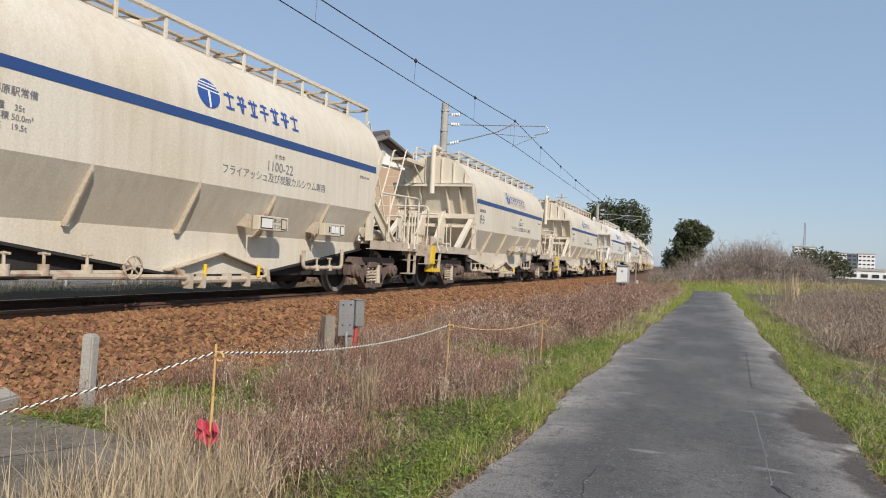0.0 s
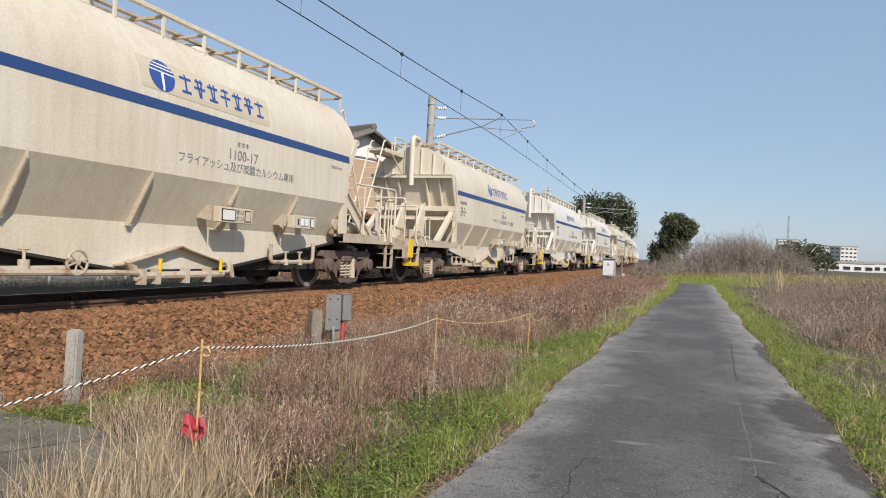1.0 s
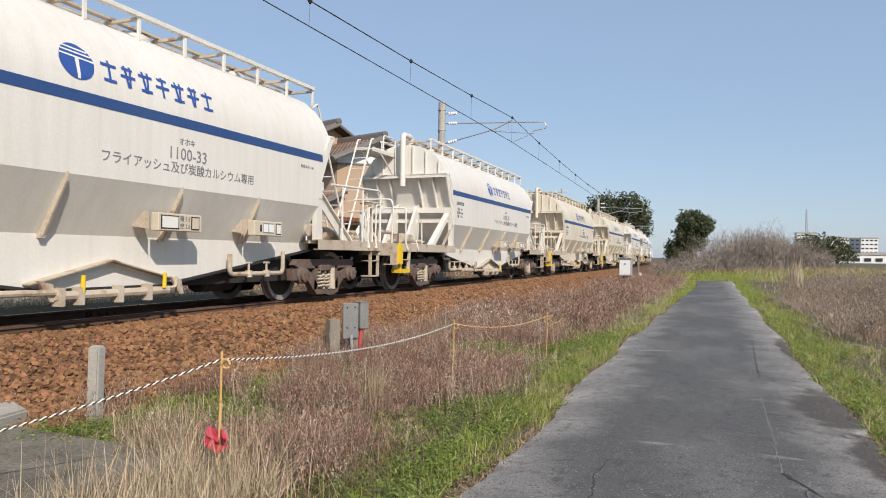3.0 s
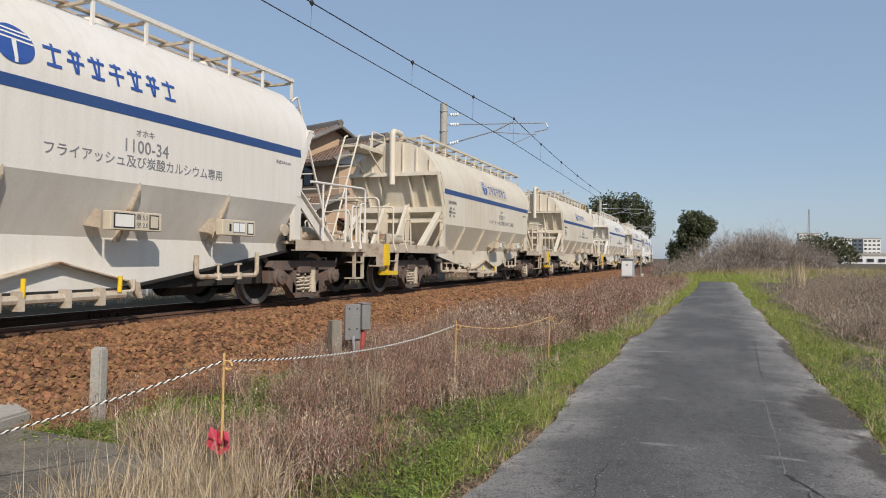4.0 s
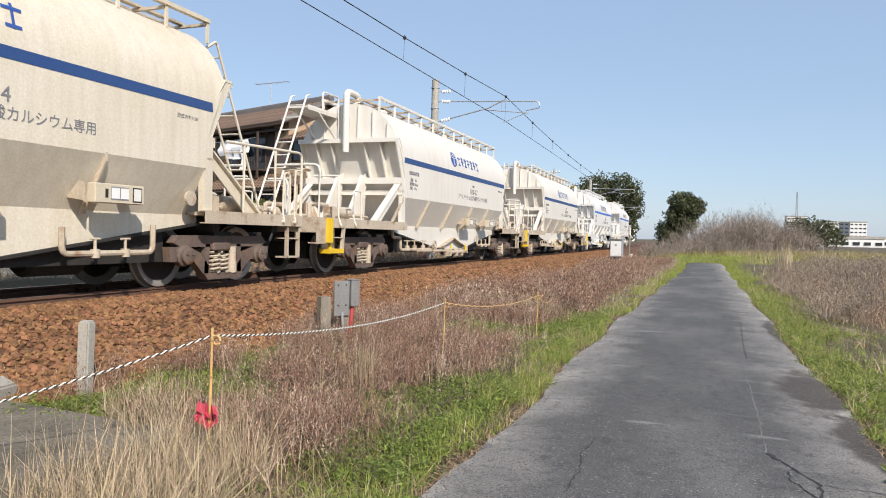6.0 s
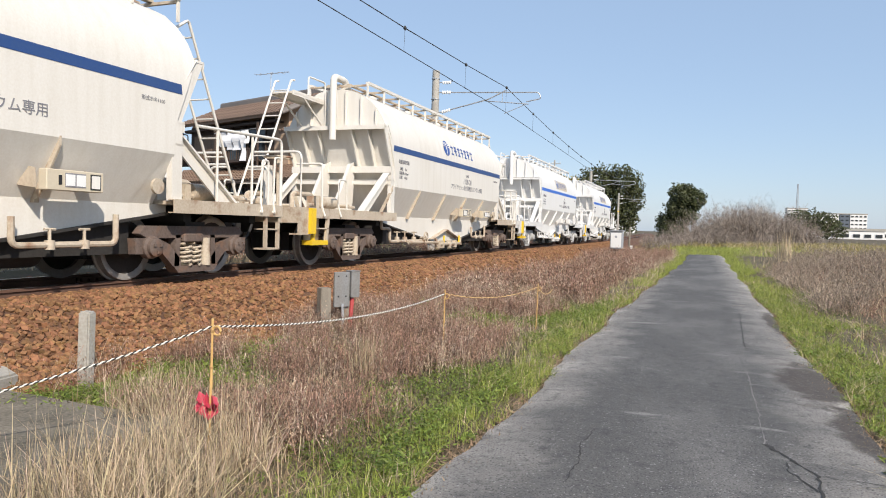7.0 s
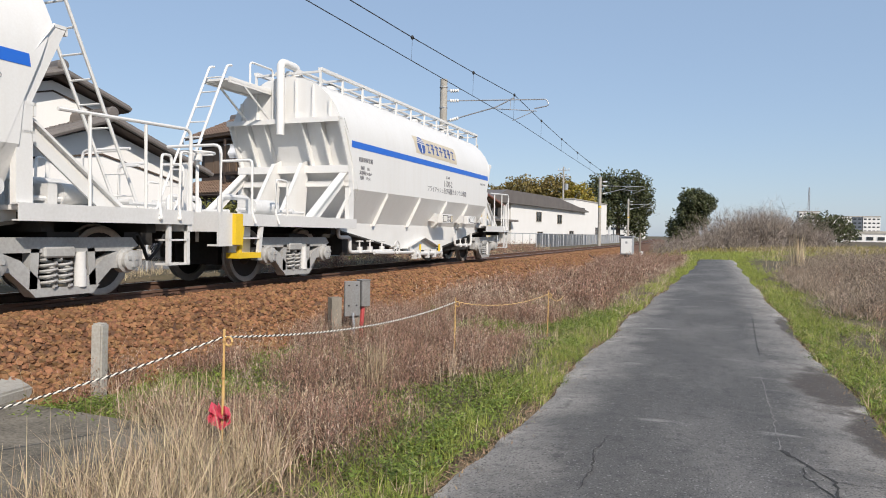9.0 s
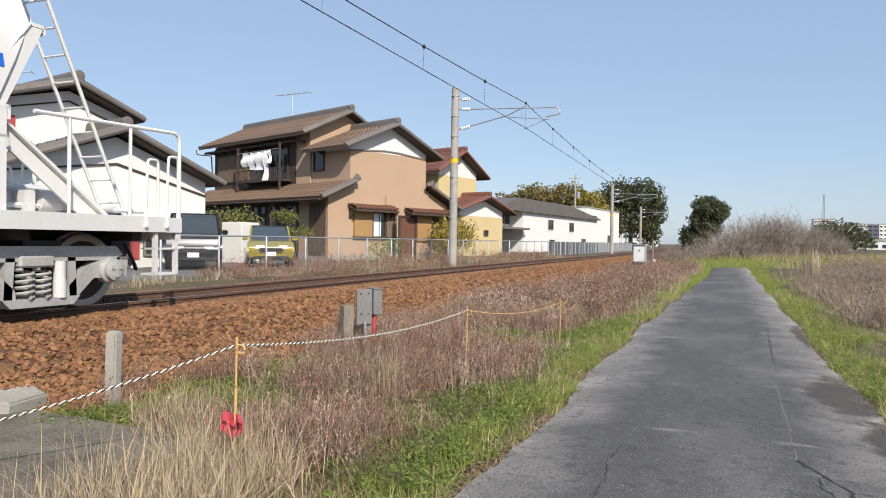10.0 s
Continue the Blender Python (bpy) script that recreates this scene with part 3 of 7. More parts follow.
def build_wagon(style):
    body, frame_m, bogie_m, blue, label = {
        "dirty": ("dirty", "frame_dirty", "bogie_dirty", "blue_dirty", "weathered cream hopper wagon with navy stripe and rusty bogies"),
        "fair": ("fair", "frame_dirty", "bogie_dirty", "blue_dirty", "off-white hopper wagon with navy stripe and brown bogies"),
        "clean": ("clean", "frame_clean", "bogie_clean", "blue_clean", "clean white hopper wagon with bright blue stripe, grey bogies"),
    }[style]
    w = thing("hopper_wagon", label, "freight wagon", "hopper wagons of the train")
    hull = part("hopper_body", wagon_body(style), body, w, smooth=True, crease=16)
    for s in (-1, 1):
        bm = bmesh.new()
        extrude(bm, [(-0.02, 2.42), (BODY_LEN + 0.02, 2.42), (BODY_LEN, 2.545), (0.0, 2.545)], 0, s * (HALF + 0.001), s * (HALF + 0.005))
        part("stripe", bm, blue, hull, "blue painted stripe")
        # side plates that reach past the sloping end sheets
        for f in mirrored(0):
            bm = bmesh.new()
            extrude(bm, [(f(-0.30), 2.93), (f(0.0), 2.49), (f(0.10), 1.64), (f(0.50), 1.64), (f(0.2), 2.2)], 0, s * (HALF - 0.02), s * (HALF - 0.004))
            part("side_plate", bm, body, w)
            bm = bmesh.new()
            extrude(bm, [(f(0.10), 1.64), (f(0.50), 1.64), (f(0.6), 0.98), (f(0.12), 0.98)], 0, s * (HALF - 0.02), s * (HALF - 0.004))
            bmesh.ops.transform(bm, matrix=Matrix.Identity(4), verts=bm.verts[:])
            for v in bm.verts:
                if v.co.z < 1.3:
                    v.co.x -= s * 0.345
            part("hopper_slope_plate", bm, body, w)
        # upright seams
        for u in (2.1, 4.2, 6.3):
            bm = bmesh.new()
            pts = [(HALF + 0.002, 1.66)] + [(a + 0.002, z + 0.001) for a, z in ROOF[1:]]
            for (a, za), (b, zb) in zip(pts, pts[1:]):
                v = [bm.verts.new(p) for p in ((s * a, u - 0.008, za), (s * a, u + 0.008, za), (s * b, u + 0.008, zb), (s * b, u - 0.008, zb))]
                bm.faces.new(v)
            part("weld_seam", bm, body, hull)
        # ribs on the inward slope
        for u in (0.02, 1.61, 3.34, 5.06, 6.69):
            bm = bmesh.new()
            extrude(bm, [(s * 0.92, 0.95), (s * 1.01, 0.95), (s * 1.285, 1.56), (s * 1.272, 1.66)], 1, u - 0.10, u - 0.075)
            quad_box(bm, s * 0.99, s * 1.015, u - 0.12, u - 0.055, 0.95, 0.99)
            for v in bm.verts:
                v.co.y += (v.co.z - 1.3) * 0.10
            part("slope_rib", bm, frame_m if style != "clean" else body, w)
        # the V-shaped centre skirt
        bm = bmesh.new()
        extrude(bm, [(-0.25, 1.0), (8.55, 1.0), (8.55, 0.90), (5.0, 0.40), (3.25, 0.40), (-0.25, 0.90)], 0, s * 0.905, s * 0.935)
        part("skirt", bm, body, w)
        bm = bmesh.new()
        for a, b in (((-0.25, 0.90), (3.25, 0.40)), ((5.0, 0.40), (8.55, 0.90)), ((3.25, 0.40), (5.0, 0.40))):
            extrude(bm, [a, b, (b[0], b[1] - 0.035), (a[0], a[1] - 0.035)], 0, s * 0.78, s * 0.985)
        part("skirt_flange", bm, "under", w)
        bm = bmesh.new()
        for a, b in (((3.05, 0.47), (4.12, 0.72)), ((4.12, 0.72), (5.15, 0.47))):
            extrude(bm, [a, b, (b[0], b[1] - 0.016), (a[0], a[1] - 0.016)], 0, s * 0.93, s * 1.07)
        part("outlet_hood", bm, frame_m, w)
        # discharge gear under the hood
        bm = bmesh.new()
        tube(bm, [(s * 1.1, 3.3, 0.33), (s * 1.1, 4.95, 0.33)], 0.05, 8)
        tube(bm, bend([(s * 1.1, 4.7, 0.36), (s * 1.1, 5.1, 0.36), (s * 1.1, 5.1, 0.5)], 0.06), 0.025, 6)
        tube(bm, [(s * 1.1, 1.3, 0.40), (s * 1.1, 3.35, 0.37)], 0.035, 8)
        for u in (3.35, 3.6, 4.15, 4.6):
            quad_box(bm, s * 1.04, s * 1.16, u - 0.035, u + 0.035, 0.22, 0.42)
        for u in (3.2, 5.12):
            extrude(bm, [(u - 0.09, 0.5), (u + 0.09, 0.46), (u + 0.14, 0.27), (u + 0.06, 0.27)], 0, s * 1.05, s * 1.09)
        part("discharge_pipe", bm, frame_m, w, smooth=True)
        for u in (3.62, 4.85):
            part("lever_grip", tube(bmesh.new(), [(s * 1.14, u, 0.36), (s * 1.14, u + 0.01, 0.55)], 0.026, 8), "yellow", w, "yellow lever grip")
        for u in (0.75, 1.2, 1.75):
            bm = lathe(bmesh.new(), [(-0.06, 0.02), (-0.06, 0.06), (0.06, 0.06), (0.06, 0.02)], (s * 1.05, u, 0.47), "z", 10)
            tube(bm, [(s * 1.05, u, 0.5), (s * 1.05, u, 0.66)], 0.018, 6)
            tube(bm, [(s * 0.97, u, 0.64), (s * 1.13, u, 0.64)], 0.016, 6)
            part("valve", bm, frame_m, w, smooth=True)
        part("air_pipe", tube(bmesh.new(), bend([(s * 1.05, -0.1, 0.9), (s * 1.05, -0.1, 0.72), (s * 1.05, 0.35, 0.72), (s * 1.05, 0.35, 0.43), (s * 1.05, 2.3, 0.43)], 0.08), 0.035, 8), frame_m, w, smooth=True)
        part("air_pipe", tube(bmesh.new(), bend([(s * 1.05, 6.25, 0.8), (s * 1.05, 6.25, 0.5), (s * 1.05, 7.6, 0.5), (s * 1.05, 7.6, 0.85)], 0.09), 0.035, 8), frame_m, w, smooth=True)
        for u in (6.7, 7.15):
            bm = lathe(bmesh.new(), [(-0.05, 0.02), (-0.05, 0.055), (0.05, 0.055), (0.05, 0.02)], (s * 1.05, u, 0.5), "z", 10)
            tube(bm, [(s * 1.05, u, 0.5), (s * 1.05, u, 0.68)], 0.018, 6)
            tube(bm, [(s * 1.05, u - 0.07, 0.67), (s * 1.05, u + 0.07, 0.67)], 0.016, 6)
            part("valve", bm, frame_m, w, smooth=True)
        bm = bmesh.new()
        tube(bm, [(s * 1.13, 2.35 + 0.14 * math.cos(a * math.pi / 9), 0.50 + 0.14 * math.sin(a * math.pi / 9)) for a in range(18)], 0.016, 6, closed=True)
        for a in range(3):
            dy, dz = 0.14 * math.cos(a * math.pi / 3 + 0.3), 0.14 * math.sin(a * math.pi / 3 + 0.3)
            tube(bm, [(s * 1.13, 2.35 - dy, 0.50 - dz), (s * 1.13, 2.35 + dy, 0.50 + dz)], 0.011, 6)
        tube(bm, [(s * 0.95, 2.35, 0.50), (s * 1.15, 2.35, 0.50)], 0.03, 8)
        part("hand_wheel", bm, frame_m, w, smooth=True)
        # card holders on brackets
        for u0, u1 in ((4.50, 5.27), (6.40, 7.12)):
            holder = part("card_box", soft_box(min(s * 1.24, s * 1.36), max(s * 1.24, s * 1.36), u0, u1, 1.08, 1.30, 0.008, 1), "patch" if style != "clean" else body, w)
            for c in (u0 - 0.05, u1 - 0.09):
                bm = extrude(bmesh.new(), [(s * 0.99, 1.13), (s * 1.25, 1.10), (s * 1.25, 1.30), (s * 1.17, 1.32)], 1, c, c + 0.015)
                part("bracket", bm, frame_m, holder)
            e = s * 1.3605
            flip = s > 0
            def card(a0, a1, z0, z1, mat, lift=0.004):
                y0, y1 = (u0 + a0, u0 + a1) if flip else (u1 - a1, u1 - a0)
                part("card", boxes((min(e, e + s * lift), max(e, e + s * lift), y0, y1, z0, z1)), mat, holder)
            if u0 < 6:
                card(0.04, 0.35, 1.105, 1.275, "black")
                card(0.06, 0.33, 1.12, 1.26, "logo_white", 0.008)
                card(0.57, 0.72, 1.105, 1.275, "black")
                card(0.585, 0.705, 1.12, 1.26, "patch", 0.008)
            else:
                card(0.14, 0.18, 1.14, 1.24, "black")
                card(0.22, 0.48, 1.12, 1.27, "print", 0.003)
                card(0.225, 0.34, 1.135, 1.255, "white", 0.007)
                card(0.36, 0.475, 1.135, 1.255, "white", 0.007)
                card(0.54, 0.68, 1.105, 1.275, "black")
                card(0.555, 0.665, 1.12, 1.26, "logo_white", 0.008)
            rot = Euler((radians(90), 0, radians(90 * s))).to_matrix().to_4x4()
            if u0 < 6:
                yc = u0 + 0.46 if flip else u1 - 0.46
                lettering("card_lettering", "積 5.5", 0.075, "print", holder, Matrix.Translation((s * 1.363, yc, 1.235)) @ rot)
                lettering("card_lettering", "空 2.0", 0.075, "print", holder, Matrix.Translation((s * 1.363, yc, 1.145)) @ rot)
        tarp = lathe(bmesh.new(), [(-0.02, 0.1), (0.02, 0.1)], (s * 1.19, 8.12, 1.22), "x", 14)
        part("cable_reel", tarp, frame_m, w)
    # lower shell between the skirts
    # drawn in the shade-dark underside colour
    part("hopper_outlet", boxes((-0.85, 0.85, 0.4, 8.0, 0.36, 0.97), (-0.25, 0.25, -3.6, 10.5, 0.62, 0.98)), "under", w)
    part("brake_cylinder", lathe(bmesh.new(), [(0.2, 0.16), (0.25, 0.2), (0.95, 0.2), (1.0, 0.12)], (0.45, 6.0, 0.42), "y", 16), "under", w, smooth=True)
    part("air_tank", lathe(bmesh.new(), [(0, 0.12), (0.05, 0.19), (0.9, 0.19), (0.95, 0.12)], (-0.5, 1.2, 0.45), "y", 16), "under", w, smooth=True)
    # end ledges, gussets, upper ribs
    for f in mirrored(0):
        bm = bmesh.new()
        d = -1 if f(0) == 0 else 1
        ledge = [f(-0.31), f(-0.47)]
        quad_box(bm, -1.24, 1.24, min(ledge), max(ledge), 2.90, 2.935)
        quad_box(bm, -1.24, 1.24, min(f(-0.455), f(-0.47)), max(f(-0.455), f(-0.47)), 2.84, 2.935)
        part("end_ledge", bm, body, w)
        for x in (-1.22, -0.82, -0.42, 0.42, 0.82, 1.22):
            bm = bmesh.new()
            extrude(bm, [(f(-0.45), 2.90), (f(-0.28), 2.90), (f(0.10), 2.08), (f(-0.06), 2.08)], 0, x - 0.014, x + 0.014)
            part("end_gusset", bm, body, w)
        for x, top in ((-0.98, 3.28), (-0.62, 3.56), (-0.25, 3.69), (0.25, 3.69), (0.62, 3.56), (0.98, 3.28)):
            bm = boxes((x - 0.012, x + 0.012, min(f(-0.31), f(-0.37)), max(f(-0.31), f(-0.37)), 2.94, top))
            part("end_rib", bm, body, w)
        bm = bmesh.new()
        quad_box(bm, -1.25, 1.25, min(f(-0.10), f(0.2)), max(f(-0.10), f(0.2)), 2.04, 2.08)
        quad_box(bm, -1.25, 1.25, min(f(-0.10), f(-0.07)), max(f(-0.10), f(-0.07)), 1.94, 2.08)
        part("cross_beam", bm, body, w)
        bm = bmesh.new()
        quad_box(bm, -1.25, 1.25, min(f(-0.08), f(0.25)), max(f(-0.08), f(0.25)), 1.76, 1.79)
        quad_box(bm, -1.25, 1.25, min(f(-0.08), f(-0.05)), max(f(-0.08), f(-0.05)), 1.68, 1.79)
        part("cross_beam", bm, body, w)
        for s in (-1, 1):
            bm = boxes((s * 1.16, s * 1.25, min(f(-0.06), f(0.12)), max(f(-0.06), f(0.12)), 1.05, 2.05))
            part("end_post", bm, body, w)
            bm = bmesh.new()
            extrude(bm, [(f(-0.06), 1.95), (f(-0.06), 1.74), (f(-0.95), 1.06), (f(-1.25), 1.06)], 0, s * 1.12, s * 1.15)
            extrude(bm, [(f(-0.06), 1.96), (f(-0.06), 1.93), (f(-1.25), 1.05), (f(-1.30), 1.06)], 0, s * 1.06, s * 1.21)
            part("end_brace", bm, body, w)
            bm = bmesh.new()
            extrude(bm, [(f(0.02), 2.2), (f(-0.25), 2.1), (f(-0.95), 1.08), (f(-0.1), 1.08)], 0, s * 0.30, s * 0.32)
            extrude(bm, [(f(-0.24), 2.12), (f(-0.26), 2.08), (f(-0.98), 1.06), (f(-0.95), 1.08)], 0, s * 0.27, s * 0.35)
            part("end_brace", bm, body, w)
    # walkway on the roof
    bm = bmesh.new()
    for x in (-0.72, 0.72):
        quad_box(bm, x - 0.05, x + 0.035, -0.25, 9.0, 3.84, 3.895)
    for k in range(12):
        u = -0.24 + k * 9.22 / 11
        for s in (-1, 1):
            quad_box(bm, s * 0.70, s * 0.735, u - 0.02, u + 0.02, 3.54, 3.86)
    part("roof_walkway", bm, body, w)
    bm = bmesh.new()
    for k in range(12):
        u = -0.24 + k * 9.22 / 11
        quad_box(bm, -0.70, 0.70, u - 0.025, u + 0.025, 3.80, 3.838)
    for x in (-0.24, 0.0, 0.24):
        quad_box(bm, x - 0.05, x + 0.05, -0.24, 8.98, 3.842, 3.872)
    part("walkway_grating", bm, frame_m, w, "open grating of the roof walkway")
    for u in (1.0, 3.1, 5.3, 7.4):
        bm = lathe(bmesh.new(), [(3.68, 0.30), (3.80, 0.30), (3.82, 0.27), (3.83, 0.0001)], (0, u, 0), "z", 18)
        part("roof_hatch", bm, body, w, smooth=True)
    # the vent pipe with its bend, and the small landing with the ladder
    bm = bmesh.new()
    tube(bm, bend([(0.05, -0.55, 2.62), (0.05, -0.55, 3.98), (0.05, 0.0, 3.98), (0.05, 0.0, 3.72)], 0.12), 0.075, 12)
    lathe(bm, [(3.70, 0.15), (3.80, 0.15), (3.80, 0.11), (3.88, 0.11)], (0.05, 0.0, 0), "z", 14)
    part("vent_pipe", bm, body, w, "white vent pipe bent over the roof", smooth=True)
    for front in (True, False):
        xs, top, foot = ((-0.75, -0.37), (-1.55, 3.72), (-2.85, 1.06)) if front else ((0.26, 0.64), (9.28, 3.66), (10.5, 1.06))
        bm = bmesh.new()
        for x in xs:
            back = (top[0] + (0.12 if front else -0.5), top[1] + (0.02 if front else -0.35))
            tube(bm, bend([(x, back[0], back[1]), (x, *top), (x, *foot)], 0.06), 0.022, 6)
        for k in range(9):
            t = (k + 0.8) / 9.5
            tube(bm, [(x, top[0] + (foot[0] - top[0]) * t, top[1] + (foot[1] - top[1]) * t) for x in xs], 0.013, 6)
        part("ladder", bm, body, w, smooth=True)
    bm = bmesh.new()
    quad_box(bm, -0.85, -0.30, -1.55, -0.33, 3.46, 3.50)
    for x in (-0.84, -0.32):
        tube(bm, [(x, -1.2, 3.46), (x, -0.38, 2.95)], 0.022, 6)
        quad_box(bm, x - 0.015, x + 0.015, -1.56, -0.33, 3.42, 3.52)
    tube(bm, bend([(-0.30, -1.0, 3.5), (-0.30, -1.0, 3.9), (-0.30, -0.3, 3.9), (-0.30, -0.3, 3.6)], 0.08), 0.02, 6)
    part("ladder_landing", bm, body, w, smooth=True)
    # end platforms: sills, deck, headstock
    for a, b in ((-3.80, 0.15), (8.30, 10.75)):
        for s in (-1, 1):
            bm = bmesh.new()
            extrude(bm, [(s * 1.30, 1.07), (s * 1.20, 1.07), (s * 1.20, 1.055), (s * 1.285, 1.055), (s * 1.285, 0.905), (s * 1.20, 0.905), (s * 1.20, 0.89), (s * 1.30, 0.89)], 1, a, b)
            for k in range(5):
                u = a + 0.25 + k * (b - a - 0.4) / 4
                quad_box(bm, s * 1.21, s * 1.286, u - 0.01, u + 0.01, 0.906, 1.054)
            part("side_sill", bm, frame_m, w)
        e = a if a < 0 else b - 0.08
        part("headstock", boxes((-1.28, 1.28, e, e + 0.08, 0.80, 1.066)), frame_m, w)
        part("deck", boxes((-1.2, 1.2, a + 0.08, b - 0.09, 1.0, 1.05)), frame_m, w)
        for c in (a + 0.4, b - 0.6):
            part("floor_beam", boxes((-1.1, 1.1, c, c + 0.15, 0.78, 0.99)), "under", w)
        # machinery on the deck
        for s in (-1, 1):
            m0 = (-2.6 if a < 0 else 9.0)
            bm = lathe(bmesh.new(), [(-0.3, 0.06), (-0.3, 0.12), (0.3, 0.12), (0.3, 0.06)], (s * 0.85, m0 + 0.4, 1.20), "y", 12)
            quad_box(bm, s * 0.75, s * 0.95, m0 - 0.1, m0 + 0.02, 1.05, 1.3)
            tube(bm, [(s * 0.9, m0 - 0.3, 1.14), (s * 0.9, m0 + 1.5, 1.14)], 0.03, 6)
            tube(bm, bend([(s * 0.5, m0 - 0.2, 1.05), (s * 0.5, m0 - 0.2, 1.35), (s * 0.5, m0 + 0.5, 1.35), (s * 0.5, m0 + 0.5, 1.05)], 0.08), 0.045, 8)
            tube(bm, [(s * 0.2, m0 + 0.9, 1.15), (s * 1.1, m0 + 0.9, 1.15)], 0.035, 8)
            part("valve_gear", bm, frame_m, w, smooth=True)
        # coupler and hose
        d = -1 if a < 0 else 1
        e = a if a < 0 else b
        bm = boxes((-0.12, 0.12, min(e, e + d * 0.30), max(e, e + d * 0.30), 0.60, 0.86), (-0.16, 0.08, min(e + d * 0.2, e + d * 0.29), max(e + d * 0.2, e + d * 0.29), 0.57, 0.89))
        part("coupler", bm, "under", w)
        part("brake_hose", tube(bmesh.new(), bend([(0.35, e, 0.75), (0.35, e + d * 0.12, 0.55), (0.3, e + d * 0.24, 0.40)], 0.1), 0.025, 8), "black", w, smooth=True)
    for s in (-1, 1):
        # railings of the rear platform
        bm = bmesh.new()
        x = s * 1.28
        tube(bm, bend([(x, 8.75, 2.06), (x, 10.72, 2.12), (x, 10.72, 1.06)], 0.12), 0.022, 8)
        for u in (9.15, 9.95):
            tube(bm, [(x, u, 1.06), (x, u, 2.07)], 0.02, 6)
        for u, wd, h in ((10.15, 0.16, 1.75), (10.48, 0.16, 1.82)):
            tube(bm, bend([(x, u, 0.98), (s * 1.34, u, 0.93), (x, u + 0.03, 1.1), (x, u + 0.06, h), (x, u + 0.06 + wd, h), (x, u + 0.06 + wd, 1.05)], 0.05), 0.018, 6)
        part("railing", bm, body, w, smooth=True)
        bm = bmesh.new()
        tube(bm, bend([(x, -3.75, 1.05), (x, -3.75, 2.0), (s * 0.35, -3.75, 2.0)], 0.12), 0.022, 8)
        tube(bm, bend([(s * 0.6, -3.72, 1.05), (s * 0.6, -3.72, 1.75), (s * 0.2, -3.72, 1.75)], 0.1), 0.02, 8)
        part("railing", bm, body, w, smooth=True)
        part("handrail", tube(bmesh.new(), bend([(s * 1.33, -3.02, 0.93), (x, -3.05, 1.1), (x, -3.05, 1.86), (s * 0.75, -3.05, 1.86)], 0.06), 0.02, 8), body, w, "", smooth=True)
        part("handrail", tube(bmesh.new(), bend([(s * 1.33, -2.42, 0.93), (x, -2.45, 1.1), (x, -2.45, 1.62), (x, -2.15, 1.62), (x, -2.12, 1.0)], 0.06), 0.018, 8), body, w, "", smooth=True)
        part("marker_plate", boxes((s * 1.30, s * 1.36, -3.52, -3.36, 0.62, 1.06)), "yellow", w, "yellow marker plate")
        bm = boxes((s * 1.26, s * 1.30, -3.8, -3.52, 0.62, 0.9), (s * 1.1, s * 1.3, -3.8, -3.36, 0.60, 0.625))
        part("step_bracket", bm, frame_m, w)
        # steps
        for u in (-3.28, -2.82):
            bm = extrude(bmesh.new(), [(u - 0.02, 0.9), (u + 0.05, 0.9), (u - 0.02, 0.42), (u - 0.09, 0.42)], 0, s * 1.24, s * 1.29)
            part("step_hanger", bm, "yellow" if u < -3 else frame_m, w)
        part("step_tread", boxes((s * 1.1, s * 1.31, -3.40, -2.86, 0.42, 0.50)), "yellow", w, "yellow step tread")
        part("step_tread", boxes((s * 1.1, s * 1.29, -3.30, -2.8, 0.70, 0.72)), frame_m, w)
        part("step_guard", boxes((s * 1.08, s * 1.10, -3.32, -2.84, 0.50, 0.88)), frame_m, w)
        bm = boxes((s * 1.22, s * 1.27, 10.34, 10.39, 0.38, 0.9), (s * 1.22, s * 1.27, 10.67, 10.72, 0.38, 0.9), (s * 1.05, s * 1.27, 10.34, 10.72, 0.37, 0.395), (s * 1.05, s * 1.27, 10.34, 10.72, 0.68, 0.70))
        part("step_ladder", bm, frame_m, w)
    # hand brake
    bm = bmesh.new()
    tube(bm, [(0.62 + 0.24 * math.cos(a * math.pi / 10), -3.45 + 0.24 * math.sin(a * math.pi / 10), 1.94) for a in range(20)], 0.018, 6, closed=True)
    for a in range(3):
        c, d = 0.24 * math.cos(a * math.pi / 3), 0.24 * math.sin(a * math.pi / 3)
        tube(bm, [(0.62 - c, -3.45 - d, 1.93), (0.62 + c, -3.45 + d, 1.93)], 0.012, 6)
    tube(bm, [(0.62, -3.45, 0.65), (0.62, -3.45, 1.95)], 0.025, 8)
    lathe(bm, [(1.82, 0.07), (1.92, 0.07)], (0.62, -3.45, 0), "z", 10)
    part("hand_brake", bm, frame_m if style != "clean" else body, w, "hand brake wheel on a shaft", smooth=True)
    part("brake_post", boxes((0.36, 0.48, -3.5, -3.40, 1.05, 1.8)), body, w)
